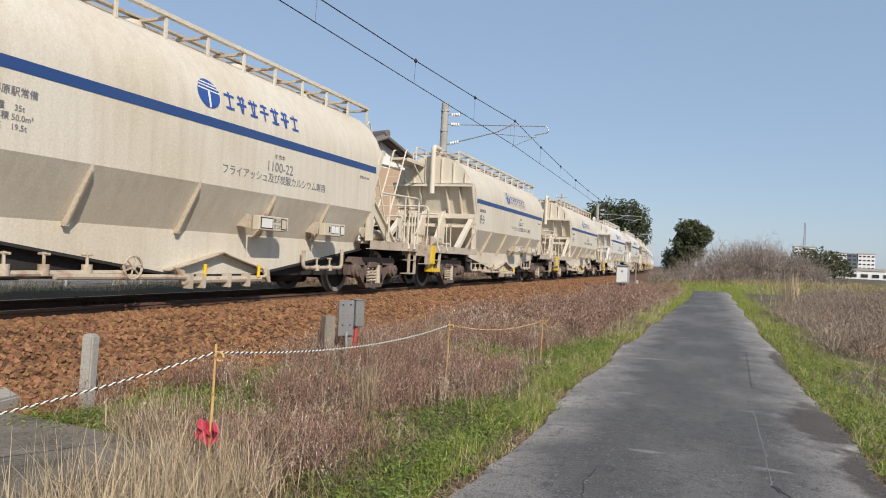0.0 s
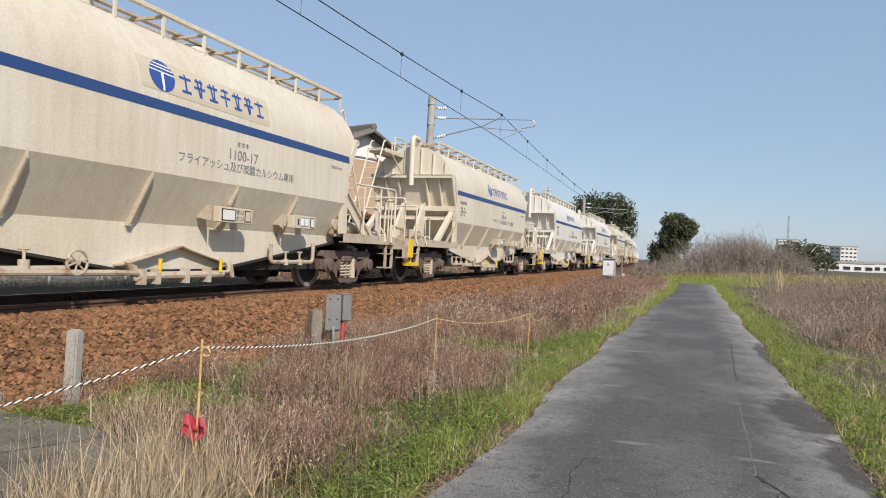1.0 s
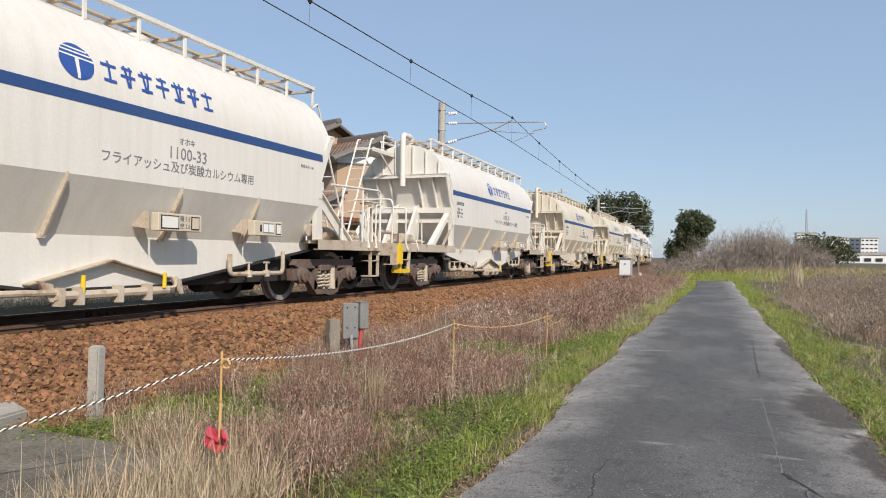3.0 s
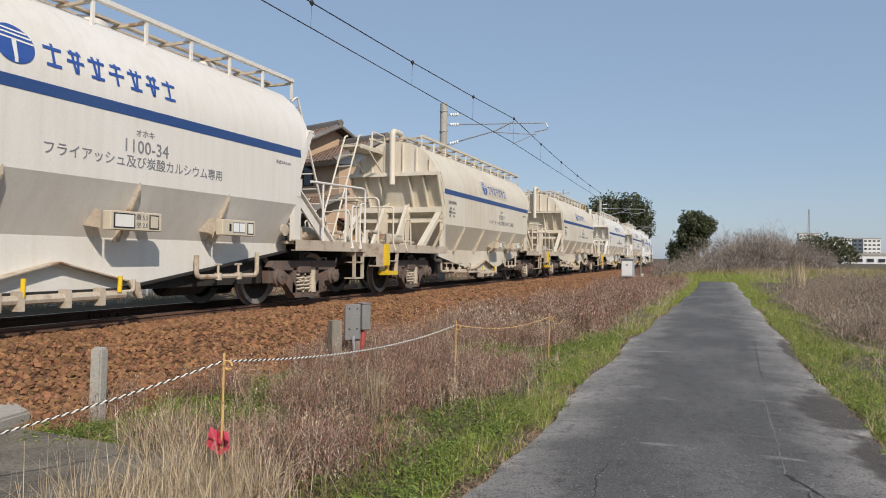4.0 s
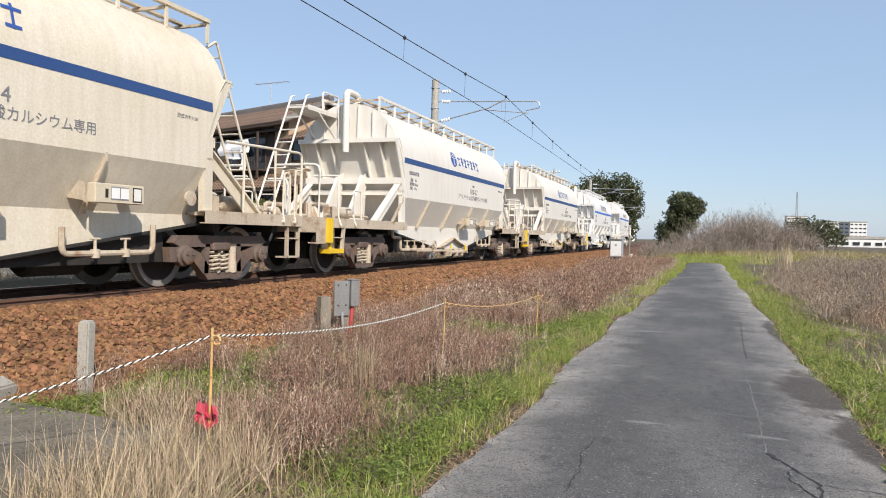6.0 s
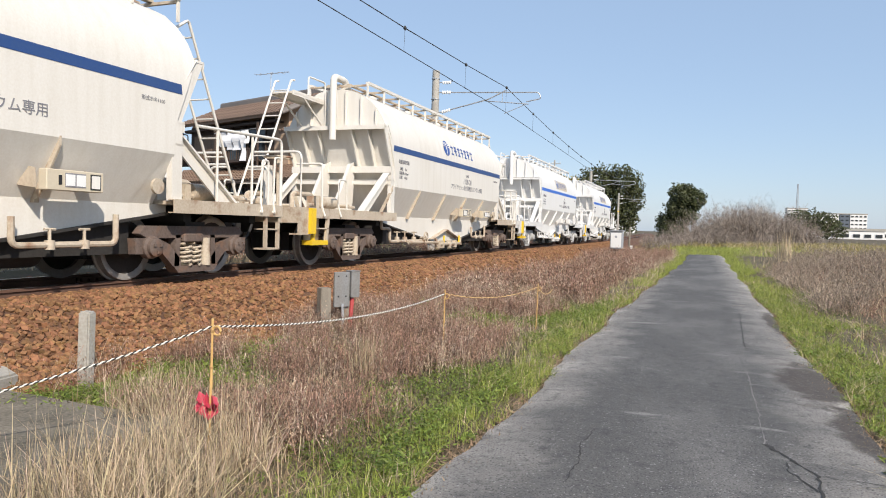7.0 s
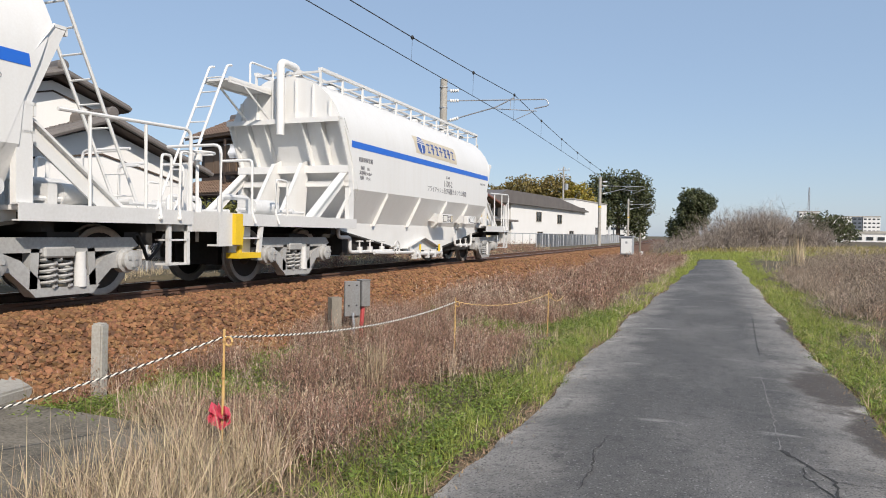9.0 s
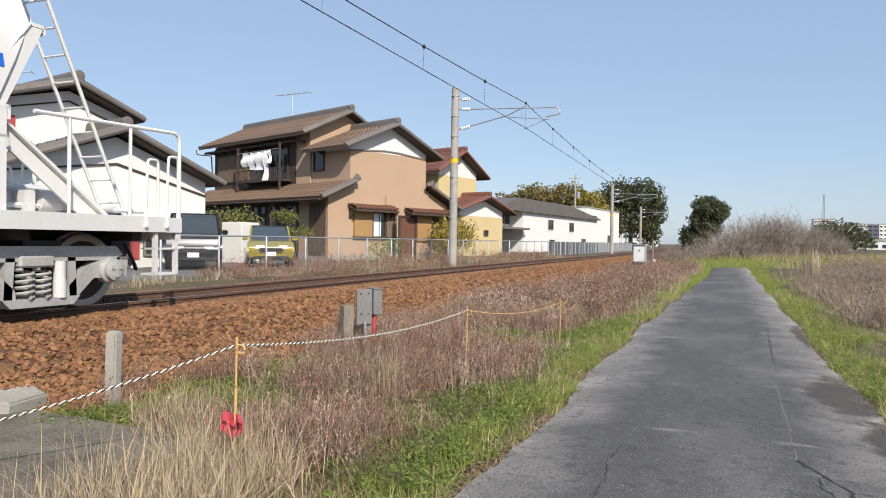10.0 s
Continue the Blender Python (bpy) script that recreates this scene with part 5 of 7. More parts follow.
def brown_house():
    h = thing("brown_house", "two-storey tan plaster house with brown tiled gable roofs", "house", m=pose(-17.0, 30.6, 0, 0, 0, -20))
    # gable block towards the track
    part("wall", boxes((-3.1, 0, -0.6, 4.8, 3.0, 6.0)), "plaster_brown", h)
    part("gable", extrude(bmesh.new(), [(-0.6, 6.004), (4.8, 6.004), (4.8, 6.22), (2.1, 7.4), (-0.6, 6.22)], 0, -3.0, -0.01), "plaster_white", h, "white plaster gable")
    part("gable_trim", extrude(bmesh.new(), [(-0.6, 5.93), (1.6, 6.10), (2.6, 6.10), (4.8, 5.93), (4.8, 6.0), (2.6, 6.17), (1.6, 6.17), (-0.6, 6.0)], 0, -0.005, 0.05), "wood_grey", h)
    gable_roof(h, -2.95, 0, -0.6, 4.8, 6.36, 7.5, "tile_brown", over=0.75, front=0.55, back=0.1)
    # taller block behind it, its end wall above the lower ridge
    part("wall", boxes((-12.6, -3.104, -0.7, 4.0, 3.0, 7.0)), "plaster_brown", h)
    part("gable", extrude(bmesh.new(), [(-0.7, 7.004), (4.0, 7.004), (4.0, 7.22), (1.65, 8.34), (-0.7, 7.22)], 0, -12.5, -3.11), "plaster_brown", h)
    gable_roof(h, -12.6, -3.1, -0.7, 4.0, 7.36, 8.48, "tile_brown", over=0.85, front=0.5, back=0.5)
    part("eaves_beam", boxes((-12.9, -3.2, -1.26, -1.14, 6.62, 6.74)), "wood_dark", h)
    for k in range(9):
        a = -12.5 + k * 1.12
        part("eaves_bracket", boxes((a - 0.05, a + 0.05, -1.14, -0.7, 6.60, 6.70)), "wood_dark", h)
    part("upper_gutter", tube(bmesh.new(), bend([(-13.2, -1.62, 6.88), (-13.15, -1.62, 6.60), (-12.7, -0.9, 6.55), (-12.7, -0.78, 4.7)], 0.1), 0.035, 6), "wood_dark", h)
    # ground floor, wider than the floor above
    part("wall", boxes((-12.8, 0.004, -1.95, 6.6, BASE - 0.3, 3.45)), "plaster_brown", h)
    part("plinth", boxes((-12.82, 0.03, -1.98, 6.63, BASE - 0.3, BASE + 0.35)), "concrete", h)
    lean_roof(h, (-2.72, -0.606), (-13.2, 0.5), 3.50, 4.42, "tile_brown", "-y")
    c = ((-13.0, 7.3, 3.3), (0.5, 7.3, 3.3), (0.5, 4.806, 4.45), (-13.0, 4.806, 4.45))
    part("lean_roof_tiles", roof_slope(bmesh.new(), *c, 9, 48), "tile_brown", h)
    for ya, za, yb, zb in ((-2.72, 3.50, -0.6, 4.42), (7.3, 3.3, 4.8, 4.45)):
        bm = tube(bmesh.new(), [(0.42, ya, za + 0.08), (0.42, yb, zb + 0.1)], 0.10, 8)
        tube(bm, [(0.54, ya, za), (0.54, yb, zb)], 0.08, 8)
        tube(bm, [(0.30, yb, zb + 0.12), (0.5, yb + (0.25 if yb < 0 else -0.25), zb + 0.16)], 0.12, 8)
        part("verge_tiles", bm, "tile_grey", h, smooth=True)
        part("ridge_end_tile", lathe(bmesh.new(), [(0, 0.12), (0.06, 0.18), (0.1, 0.05)], (0.46, yb, zb + 0.18), "x", 10), "tile_grey", h, smooth=True)
        inner = -1.95 if ya < 0 else 6.6
        zi = za + (zb - za) * (inner - ya) / (yb - ya) - 0.15
        part("gable", extrude(bmesh.new(), [(inner, 3.452), (yb, 3.452), (yb, zb - 0.15), (inner, zi)], 0, -0.25, 0.0), "plaster_brown", h)
    # small roofs, shutters, window and door in the gable wall
    for y0, y1, z0 in ((-0.75, 2.15, 3.27), (3.15, 6.55, 3.22)):
        lean_roof(h, (y0, y1), (0.008, 0.62), z0 - 0.22, z0, "wood_rust", "+x")
        for y in (y0 + 0.1, y1 - 0.1):
            part("roof_bracket", extrude(bmesh.new(), [(0.008, z0 - 0.7), (0.05, z0 - 0.7), (0.55, z0 - 0.30), (0.55, z0 - 0.24), (0.008, z0 - 0.24)], 1, y - 0.03, y + 0.03), "wood_dark", h)
    part("shutter", boxes((0.006, 0.12, -0.38, 0.80, 1.70, 2.98)), "wood_tan", h, "tan timber shutter box")
    window_unit(h, 0.006, 0.90, 1.75, 1.70, 2.98)
    part("curtain", boxes((0.028, 0.04, 0.95, 1.45, 1.72, 2.9)), "cloth", h)
    for k in range(5):
        part("shutter_slat", boxes((0.006, 0.10 + 0.012 * (k % 2), 1.82 + k * 0.15, 1.965 + k * 0.15, 1.70, 2.98)), "wood_brown", h)
    part("window_ledge", boxes((0.006, 0.16, -0.42, 2.6, 1.62, 1.69)), "wood_dark", h)
    part("door", boxes((0.006, 0.06, 2.85, 3.92, BASE, 2.75)), "wood_rust", h, "reddish-brown panelled door")
    for z in (0.6, 1.35, 2.1):
        part("door_panel", boxes((0.061, 0.075, 2.97, 3.80, z, z + 0.6)), "wood_rust", h)
    part("door_frame", boxes((0.006, 0.10, 2.72, 2.84, BASE, 2.85), (0.006, 0.10, 3.93, 4.03, BASE, 2.85), (0.006, 0.10, 2.84, 3.93, 2.76, 2.85)), "wood_dark", h)
    part("shutter", boxes((0.006, 0.11, 4.1, 5.2, 1.5, 2.85)), "wood_tan", h, "tan timber shutter box")
    part("shutter", boxes((0.006, 0.10, 5.25, 6.4, 1.5, 2.85)), "wood_dark", h)
    part("flue_cover", soft_box(0.006, 0.10, 1.72, 2.14, 3.30, 3.92, 0.06, 2), "plaster_brown", h)
    part("rain_pipe", tube(bmesh.new(), bend([(0.62, 2.18, 3.0), (0.1, 2.35, 2.8), (0.1, 2.35, 0.5)], 0.15), 0.045, 6), "wood_dark", h)
    # upper front: window, shutters, balcony
    window_unit(h, -0.6, -2.85, -2.05, 5.1, 6.05, "wood_dark", "y", 1)
    # dark timber sheet; its colour also carries the shade below the eaves
    part("timber_siding", boxes((-12.58, -4.3, -0.724, -0.702, 4.4, 6.95)), "wood_dark", h, "dark timber siding with the eaves' shade in its colour")
    part("timber_siding", boxes((-12.1, -11.1, -0.80, -0.73, 4.85, 6.4)), "wood_brown", h)
    for a, b in ((-11.0, -10.2), (-10.15, -9.35)):
        part("shutter", boxes((a, b, -0.82, -0.73, 4.85, 6.4)), "wood_brown", h)
    part("post", boxes((-9.2, -8.75, -0.83, -0.73, 4.5, 6.6)), "wood_brown", h)
    window_unit(h, -0.73, -8.5, -6.9, 4.75, 6.45, "wood_dark", "y", 2)
    window_unit(h, -0.73, -6.6, -5.0, 4.75, 6.45, "wood_dark", "y", 2)
    part("balcony", boxes((-8.7, -4.6, -1.55, -1.50, 4.72, 4.78), (-8.7, -4.6, -1.55, -1.50, 5.28, 5.33), *[(-8.7 + k * 0.21, -8.67 + k * 0.21, -1.54, -1.51, 4.78, 5.28) for k in range(20)], (-8.7, -4.6, -1.58, -0.73, 4.62, 4.70)), "wood_dark", h)
    for a in (-8.7, -4.65):
        part("balcony_post", boxes((a - 0.05, a + 0.05, -1.57, -1.47, 4.2, 6.62)), "wood_dark", h)
    part("laundry_pole", tube(bmesh.new(), [(-8.6, -1.62, 6.28), (-4.7, -1.62, 6.30)], 0.018, 6), "steel", h)
    # ground floor towards the parking place: dark verandah with high lights
    part("timber_siding", boxes((-1.35, -0.08, -2.03, -1.96, 0.8, 3.3)), "wood_brown", h, "grey-brown board siding")
    for k in range(7):
        part("siding_batten", boxes((-1.33 + k * 0.19, -1.30 + k * 0.19, -2.055, -2.031, 0.8, 3.3)), "wood_dark", h)
    # flat sheet whose dark colour stands in for the shaded verandah recess
    part("timber_siding", boxes((-12.7, -2.3, -2.0, -1.96, 0.5, 3.4)), "wood_dark", h, "dark timber verandah front with the recess's shade in its colour")
    for k in range(6):
        a = -12.4 + k * 1.7
        window_unit(h, -2.004, a, a + 1.5, 2.85, 3.2, "wood_dark", "y", 2)
        window_unit(h, -2.004, a, a + 1.5, 0.9, 2.65, "wood_dark", "y", 2)
        part("verandah_post", boxes((a - 0.16, a - 0.06, -2.5, -2.4, BASE, 3.4)), "wood_dark", h)
    part("eaves_gutter", tube(bmesh.new(), [(-13.1, -2.80, 3.42), (0.4, -2.80, 3.40)], 0.05, 6), "wood_dark", h)
    part("rain_pipe", tube(bmesh.new(), bend([(-3.6, -2.80, 3.38), (-3.6, -2.5, 3.1), (-3.6, -2.1, 3.0), (-3.6, -2.1, 0.6)], 0.1), 0.045, 6), "wood_dark", h)
    # laundry on the balcony pole
    m = h.matrix_basis
    for k, (x, wd, lg) in enumerate(((-8.05, 0.62, 0.75), (-7.35, 0.55, 0.95), (-6.7, 0.62, 1.0), (-5.95, 0.36, 1.6), (-5.5, 0.2, 0.7))):
        bm = bmesh.new()
        n = 8
        for i in range(n):
            z0, z1 = 6.26 - lg * i / n, 6.26 - lg * (i + 1) / n
            y0, y1 = -1.66 + 0.05 * math.sin(i * 0.9 + k), -1.66 + 0.05 * math.sin(i * 0.9 + 0.9 + k)
            in0, in1 = (0.16 * wd * (1 - q / 2) if q < 2 else 0.05 * math.sin(q + k) for q in (i, i + 1))
            v = [bm.verts.new(p) for p in ((x + in0, y0, z0), (x + wd - in0, y0 + 0.08, z0), (x + wd - in1, y1 + 0.08, z1), (x + in1, y1, z1))]
            bm.faces.new(v)
        bmesh.ops.remove_doubles(bm, verts=bm.verts[:], dist=0.002)
        bmesh.ops.solidify(bm, geom=bm.faces[:], thickness=0.02)
        o = part("laundry", bm, "cloth", None)
        o.matrix_basis = m
        tagged(o, "white garment hung to dry at the balcony", "laundry", "laundry on the balcony")
    bm = tube(tube(bmesh.new(), [(-8.0, 1.65, 8.7), (-8.0, 1.65, 10.2)], 0.025, 6), [(-9.0, 1.3, 10.1), (-6.8, 2.0, 10.15)], 0.02, 6)
    for k in range(6):
        tube(bm, [(-8.9 + k * 0.4, 1.1 + k * 0.13, 10.12), (-8.9 + k * 0.4, 1.6 + k * 0.13, 10.12)], 0.012, 5)
    part("antenna", bm, "steel", h)
    return h


def white_house():
    h = thing("white_house", "white plaster house with grey tiled gables at two heights", "house", m=pose(-17.5, 20.1, 0, 0, 0, -12))
    gable_wall(h, -11, 0, -6.8, 0.0, BASE - 0.3, 3.62, 4.95, "plaster_white", "plaster_white")
    gable_roof(h, -11, 0, -6.8, 0.0, 3.62, 4.95, "tile_grey", over=0.35, front=0.6, back=0.2)
    part("gable_trim", extrude(bmesh.new(), [(-6.8, 3.40), (-3.4, 3.90), (0.0, 3.06), (0.0, 3.0), (-3.4, 3.84), (-6.8, 3.34)], 0, 0.0, 0.05), "wood_dark", h)
    gable_wall(h, -12, -1.6, -6.4, -2.1, 3.2, 5.72, 6.48, "plaster_white", "plaster_white", -4.1)
    gable_roof(h, -12, -1.6, -6.4, -2.1, 5.72, 6.48, "tile_grey", over=0.3, front=0.6, back=0.2, ymid=-4.1)
    part("gable_trim", extrude(bmesh.new(), [(-6.4, 5.35), (-4.1, 5.95), (-2.1, 5.30), (-2.1, 5.25), (-4.1, 5.9), (-6.4, 5.3)], 0, -1.6, -1.55), "wood_dark", h)
    part("shutter", boxes((-1.6, -1.54, -6.3, -5.75, 4.2, 5.2)), "red", h)
    part("wall", boxes((-12, -0.6, -14, -6.61, BASE - 0.3, 3.4)), "plaster_white", h)
    window_unit(h, 0.0, -2.4, -0.9, 0.95, 1.75, "wood_grey", "x", 2)
    lean_roof(h, (-4.5, -0.5), (0.005, 0.6), 1.95, 2.1, "tile_grey", "+x")
    part("shutter", boxes((0.005, 0.06, -4.1, -2.6, 0.8, 1.75)), "red", h)
    bm = tube(tube(bmesh.new(), [(-5.0, -5.0, 5.4), (-5.0, -5.0, 7.4)], 0.025, 6), [(-5.6, -5.9, 7.2), (-4.2, -4.0, 7.2)], 0.02, 6)
    for k in range(7):
        u = k / 6
        x, y = -5.6 + 1.4 * u, -5.9 + 1.9 * u
        tube(bm, [(x - 0.25, y + 0.2, 7.2), (x + 0.25, y - 0.2, 7.2)], 0.01, 5)
    part("antenna", bm, "steel", h)
    return h


def cream_house():
    h = thing("cream_house", "cream plaster house with reddish-brown tiled gables", "house", m=pose(-17.6, 44.5, 0, 0, 0, -12))
    part("wall", boxes((-9, -1.0, 0.0, 5.0, BASE - 0.3, 6.2)), "plaster_cream", h)
    part("gable", extrude(bmesh.new(), [(0.0, 6.204), (5.0, 6.204), (5.0, 6.6), (2.5, 7.8), (0.0, 6.6)], 0, -9, -1.01), "plaster_white", h)
    gable_roof(h, -9, -1.0, 0.0, 5.0, 6.75, 8.0, "tile_red", over=0.9, front=0.6)
    part("wall", boxes((-0.996, 0.8, 0.0, 5.9, BASE - 0.3, 3.3)), "plaster_cream", h)
    part("gable", extrude(bmesh.new(), [(0.0, 3.304), (5.9, 3.304), (5.9, 3.75), (2.95, 4.5), (0.0, 3.75)], 0, -0.99, 0.79), "plaster_white", h)
    gable_roof(h, -0.9, 0.8, 0.0, 5.9, 3.9, 4.72, "tile_red", over=1.0, front=0.6, back=0.0)
    window_unit(h, 0.8, 3.2, 3.7, 2.0, 2.3, "wood_dark", "x", 1)
    return h


def white_modern():
    h = thing("modern_house", "plain white modern house with dark roof and carport", "house", m=pose(-19.0, 68.0, 0, 0, 0, -6))
    part("wall", boxes((-9, 0, 0, 27, 0.1, 4.6), (-9, -1.5, -6, 0, 3.0, 4.6), (-9, -6, -6, 0, 0.1, 3.0)), "plaster_white", h)
    part("roof", extrude(bmesh.new(), [(-6.5, 4.6), (27.4, 4.6), (27.4, 4.75), (14, 5.9), (-2, 5.9), (-6.5, 4.75)], 0, -9.5, 0.4), "tile_grey", h)
    part("carport_roof", boxes((-7, 0.8, -7.0, 0.0, 2.75, 2.95)), "tile_grey", h)
    for y, z0, z1 in ((-4.8, 3.4, 4.3), (-3.0, 3.4, 4.3), (-1.2, 3.4, 4.3)):
        window_unit(h, -1.495, y, y + 1.4, z0, z1, "wood_dark", "x", 1)
    for y, z0 in ((7.5, 3.0), (8.0, 0.8), (15, 2.9), (20, 1.0)):
        window_unit(h, 0.0, y, y + 1.6, z0, z0 + 1.0, "wood_grey", "x", 2)
    for k in range(3):
        part("solar_panel", boxes((-3.5, -0.5, 6.0 + k * 2.2, 8.0 + k * 2.2, 5.72, 5.78)), "car_navy", h)
    b = thing("white_block", "plain white box-shaped building with small windows", "building", m=pose(-18.5, 99.0, 0, 0, 0, -6))
    part("wall", boxes((-12, 0, 0, 19, 0.0, 6.6)), "plaster_white", b)
    part("parapet", boxes((-12.1, 0.1, -0.1, 19.1, 6.605, 6.75)), "concrete", b)
    for y, z in ((3.2, 4.0), (3.2, 1.2), (12, 1.2)):
        window_unit(b, 0.0, y, y + 2.2, z, z + 1.5, "wood_dark", "x", 2)


# ---- fence, cars, yard ----
def build_fence():
    me_post = mesh_of("fence_post", lathe(bmesh.new(), [(-0.4, 0.03), (1.15, 0.03), (1.17, 0.02)], (0, 0, 0), "z", 10), "steel", True)
    f = thing("chain_link_fence", "galvanised chain-link fence with round posts beside the track", "fence", m=pose(-12.5, 0, 0.43))
    for k in range(48):
        o = new("fence_post", me_post)
        o.matrix_basis = pose(0, 4.6 + k * 2.06, 0)
        o.parent = f
    part("top_rail", tube(bmesh.new(), [(0, 4.6, 1.15), (0, 101.5, 1.15)], 0.022, 8), "steel", f)
    bm = bmesh.new()
    step = 0.075
    def link(a, b):
        a, b = Vector(a), Vector(b)
        s = 0.0022
        v = [bm.verts.new(p) for p in (a + Vector((0, -s, s)), a + Vector((0, s, -s)), b + Vector((0, s, -s)), b + Vector((0, -s, s)))]
        bm.faces.new(v)
    y, h = 4.6, 1.08
    n = int((45 - 4.6) / step)
    for k in range(n):
        y0 = 4.6 + k * step
        link((0, y0, 0.05), (0, y0 + h, 0.05 + h))
        link((0.004, y0 + h, 0.05), (0.004, y0, 0.05 + h))
    part("wire_mesh", bm, "steel", f, "diamond wire mesh")
    g = thing("panel_fence", "grey panel fence with thin posts along the track", "fence", m=pose(-12.55, 52, 0.35))
    for k in range(34):
        o = part("fence_panel", boxes((-0.02, 0.02, k * 1.5 + 0.04, k * 1.5 + 1.46, 0.05, 1.2)), "car_grey" if k < 14 else "grey_box", g)
        part("panel_post", boxes((0.02, 0.07, k * 1.5 - 0.03, k * 1.5 + 0.03, 0, 1.25)), "steel", g)


def build_car(name, label, paint, m, boxy):
    """A parked hatchback or boxy wagon: nose towards +x."""
    c = thing(name, label, "car", m=m)
    L, W = (3.6, 1.62) if not boxy else (3.9, 1.72)
    roof = 1.50 if not boxy else 1.80
    hood = 0.95 if not boxy else 1.12
    prof = [(-L / 2, 0.30), (L / 2 - 0.1, 0.28), (L / 2, 0.45), (L / 2 - 0.03, 0.72), (L / 2 - 0.16, hood - (0.2 if not boxy else 0.08)), (L / 2 - 0.45, hood - (0.09 if not boxy else 0.02)), (L / 2 - 0.85, hood), (-L / 2 + 0.05, hood + 0.02), (-L / 2, 0.6)]
    bm = extrude(bmesh.new(), prof, 1, -W / 2, W / 2)
    bmesh.ops.bevel(bm, geom=bm.edges[:], offset=0.07, segments=3, affect="EDGES")
    body = part("car_body", bm, paint, c, smooth=True)
    wind = 0.85 if not boxy else 0.2
    cab = [(-L / 2 + 0.1, hood - 0.02), (L / 2 - 0.85, hood - 0.02), (L / 2 - 0.95 - wind, roof - 0.06), (L / 2 - 1.15 - wind, roof), (-L / 2 + 0.35, roof), (-L / 2 + 0.15, roof - 0.1)]
    bm = extrude(bmesh.new(), cab, 1, -W / 2 + 0.06, W / 2 - 0.06)
    for v in bm.verts:
        if v.co.z > hood + 0.2:
            v.co.y *= 0.84
    bmesh.ops.bevel(bm, geom=bm.edges[:], offset=0.05, segments=2, affect="EDGES")
    part("cabin_glass", bm, "car_glass", c, smooth=True)
    bm = boxes((-L / 2 + 0.25, L / 2 - 1.1 - wind, -W / 2 + 0.14, W / 2 - 0.14, roof - 0.03, roof + 0.015))
    bmesh.ops.bevel(bm, geom=bm.edges[:], offset=0.02, segments=2, affect="EDGES")
    part("roof_panel", bm, "black" if not boxy else paint, c)
    for s in (-1, 1):
        tube_pts = [(L / 2 - 0.85, s * (W / 2 - 0.09), hood), (L / 2 - 1.0 - wind, s * (W / 2 - 0.16), roof - 0.02)]
        part("pillar", tube(bmesh.new(), tube_pts, 0.04, 6), paint, c)
        part("headlight", soft_box(L / 2 - 0.20, L / 2 - 0.02, s * (W / 2 - 0.42) - 0.16, s * (W / 2 - 0.42) + 0.3 - 0.1, 0.62, 0.78, 0.04, 2), "ceramic", c, "clear headlight")
        part("mirror", soft_box(L / 2 - 1.15, L / 2 - 1.0, s * (W / 2 + 0.08) - 0.1, s * (W / 2 + 0.08) + 0.1, hood, hood + 0.16, 0.03, 2), paint, c)
        for x in (-L / 2 + 0.65, L / 2 - 0.75):
            bm = lathe(bmesh.new(), [(-0.09, 0.2), (-0.09, 0.29), (0.09, 0.29), (0.09, 0.2)], (x, s * (W / 2 - 0.1), 0.29), "y", 20)
            tyre = part("tyre", bm, "black", c, smooth=True)
            part("rim", lathe(bmesh.new(), [(-0.1, 0.19), (0.1, 0.19), (0.1, 0.05)], (x, s * (W / 2 - 0.1), 0.29), "y", 16), "steel", tyre)
    part("grille", soft_box(L / 2 - 0.06, L / 2 + 0.015, -0.42, 0.42, 0.50, 0.68, 0.03, 2), "black", c)
    part("bumper_opening", soft_box(L / 2 - 0.06, L / 2 + 0.01, -0.6, 0.6, 0.30, 0.40, 0.02, 1), "black", c)
    part("number_plate", boxes((L / 2 + 0.0, L / 2 + 0.03, -0.17, 0.17, 0.40, 0.55)), "white", c, "blank white plate")
    return c


def build_yard():
    lot = strip("parking_lot", [8, 20, 34], lambda y: [(-30, y, BASE + 0.055), (-12.9, y, BASE + 0.055)], "lot", "grey asphalt parking place before the houses", "pavement")
    build_car("yellow_car", "yellow hatchback with black roof parked nose to the fence", "car_yellow", pose(-16.0, 21.9, BASE + 0.06, 0, 0, -52), False)
    build_car("navy_car", "dark navy boxy car parked nose to the fence", "car_navy", pose(-16.6, 18.6, BASE + 0.06, 0, 0, -50), True)
    build_car("navy_car", "dark navy boxy car parked behind the fence", "car_navy", pose(-18.0, 15.9, BASE + 0.06, 0, 0, -50), True)
    s = thing("outdoor_unit", "cream metal storage box beside the house", "storage box", m=pose(-19.0, 24.0, BASE))
    part("box_body", soft_box(-0.5, 0.5, -0.6, 0.6, 0, 1.75, 0.02, 1), "logo_white", s)
    part("box_door", boxes((0.505, 0.52, -0.5, 0.5, 0.1, 1.65)), "logo_white", s)


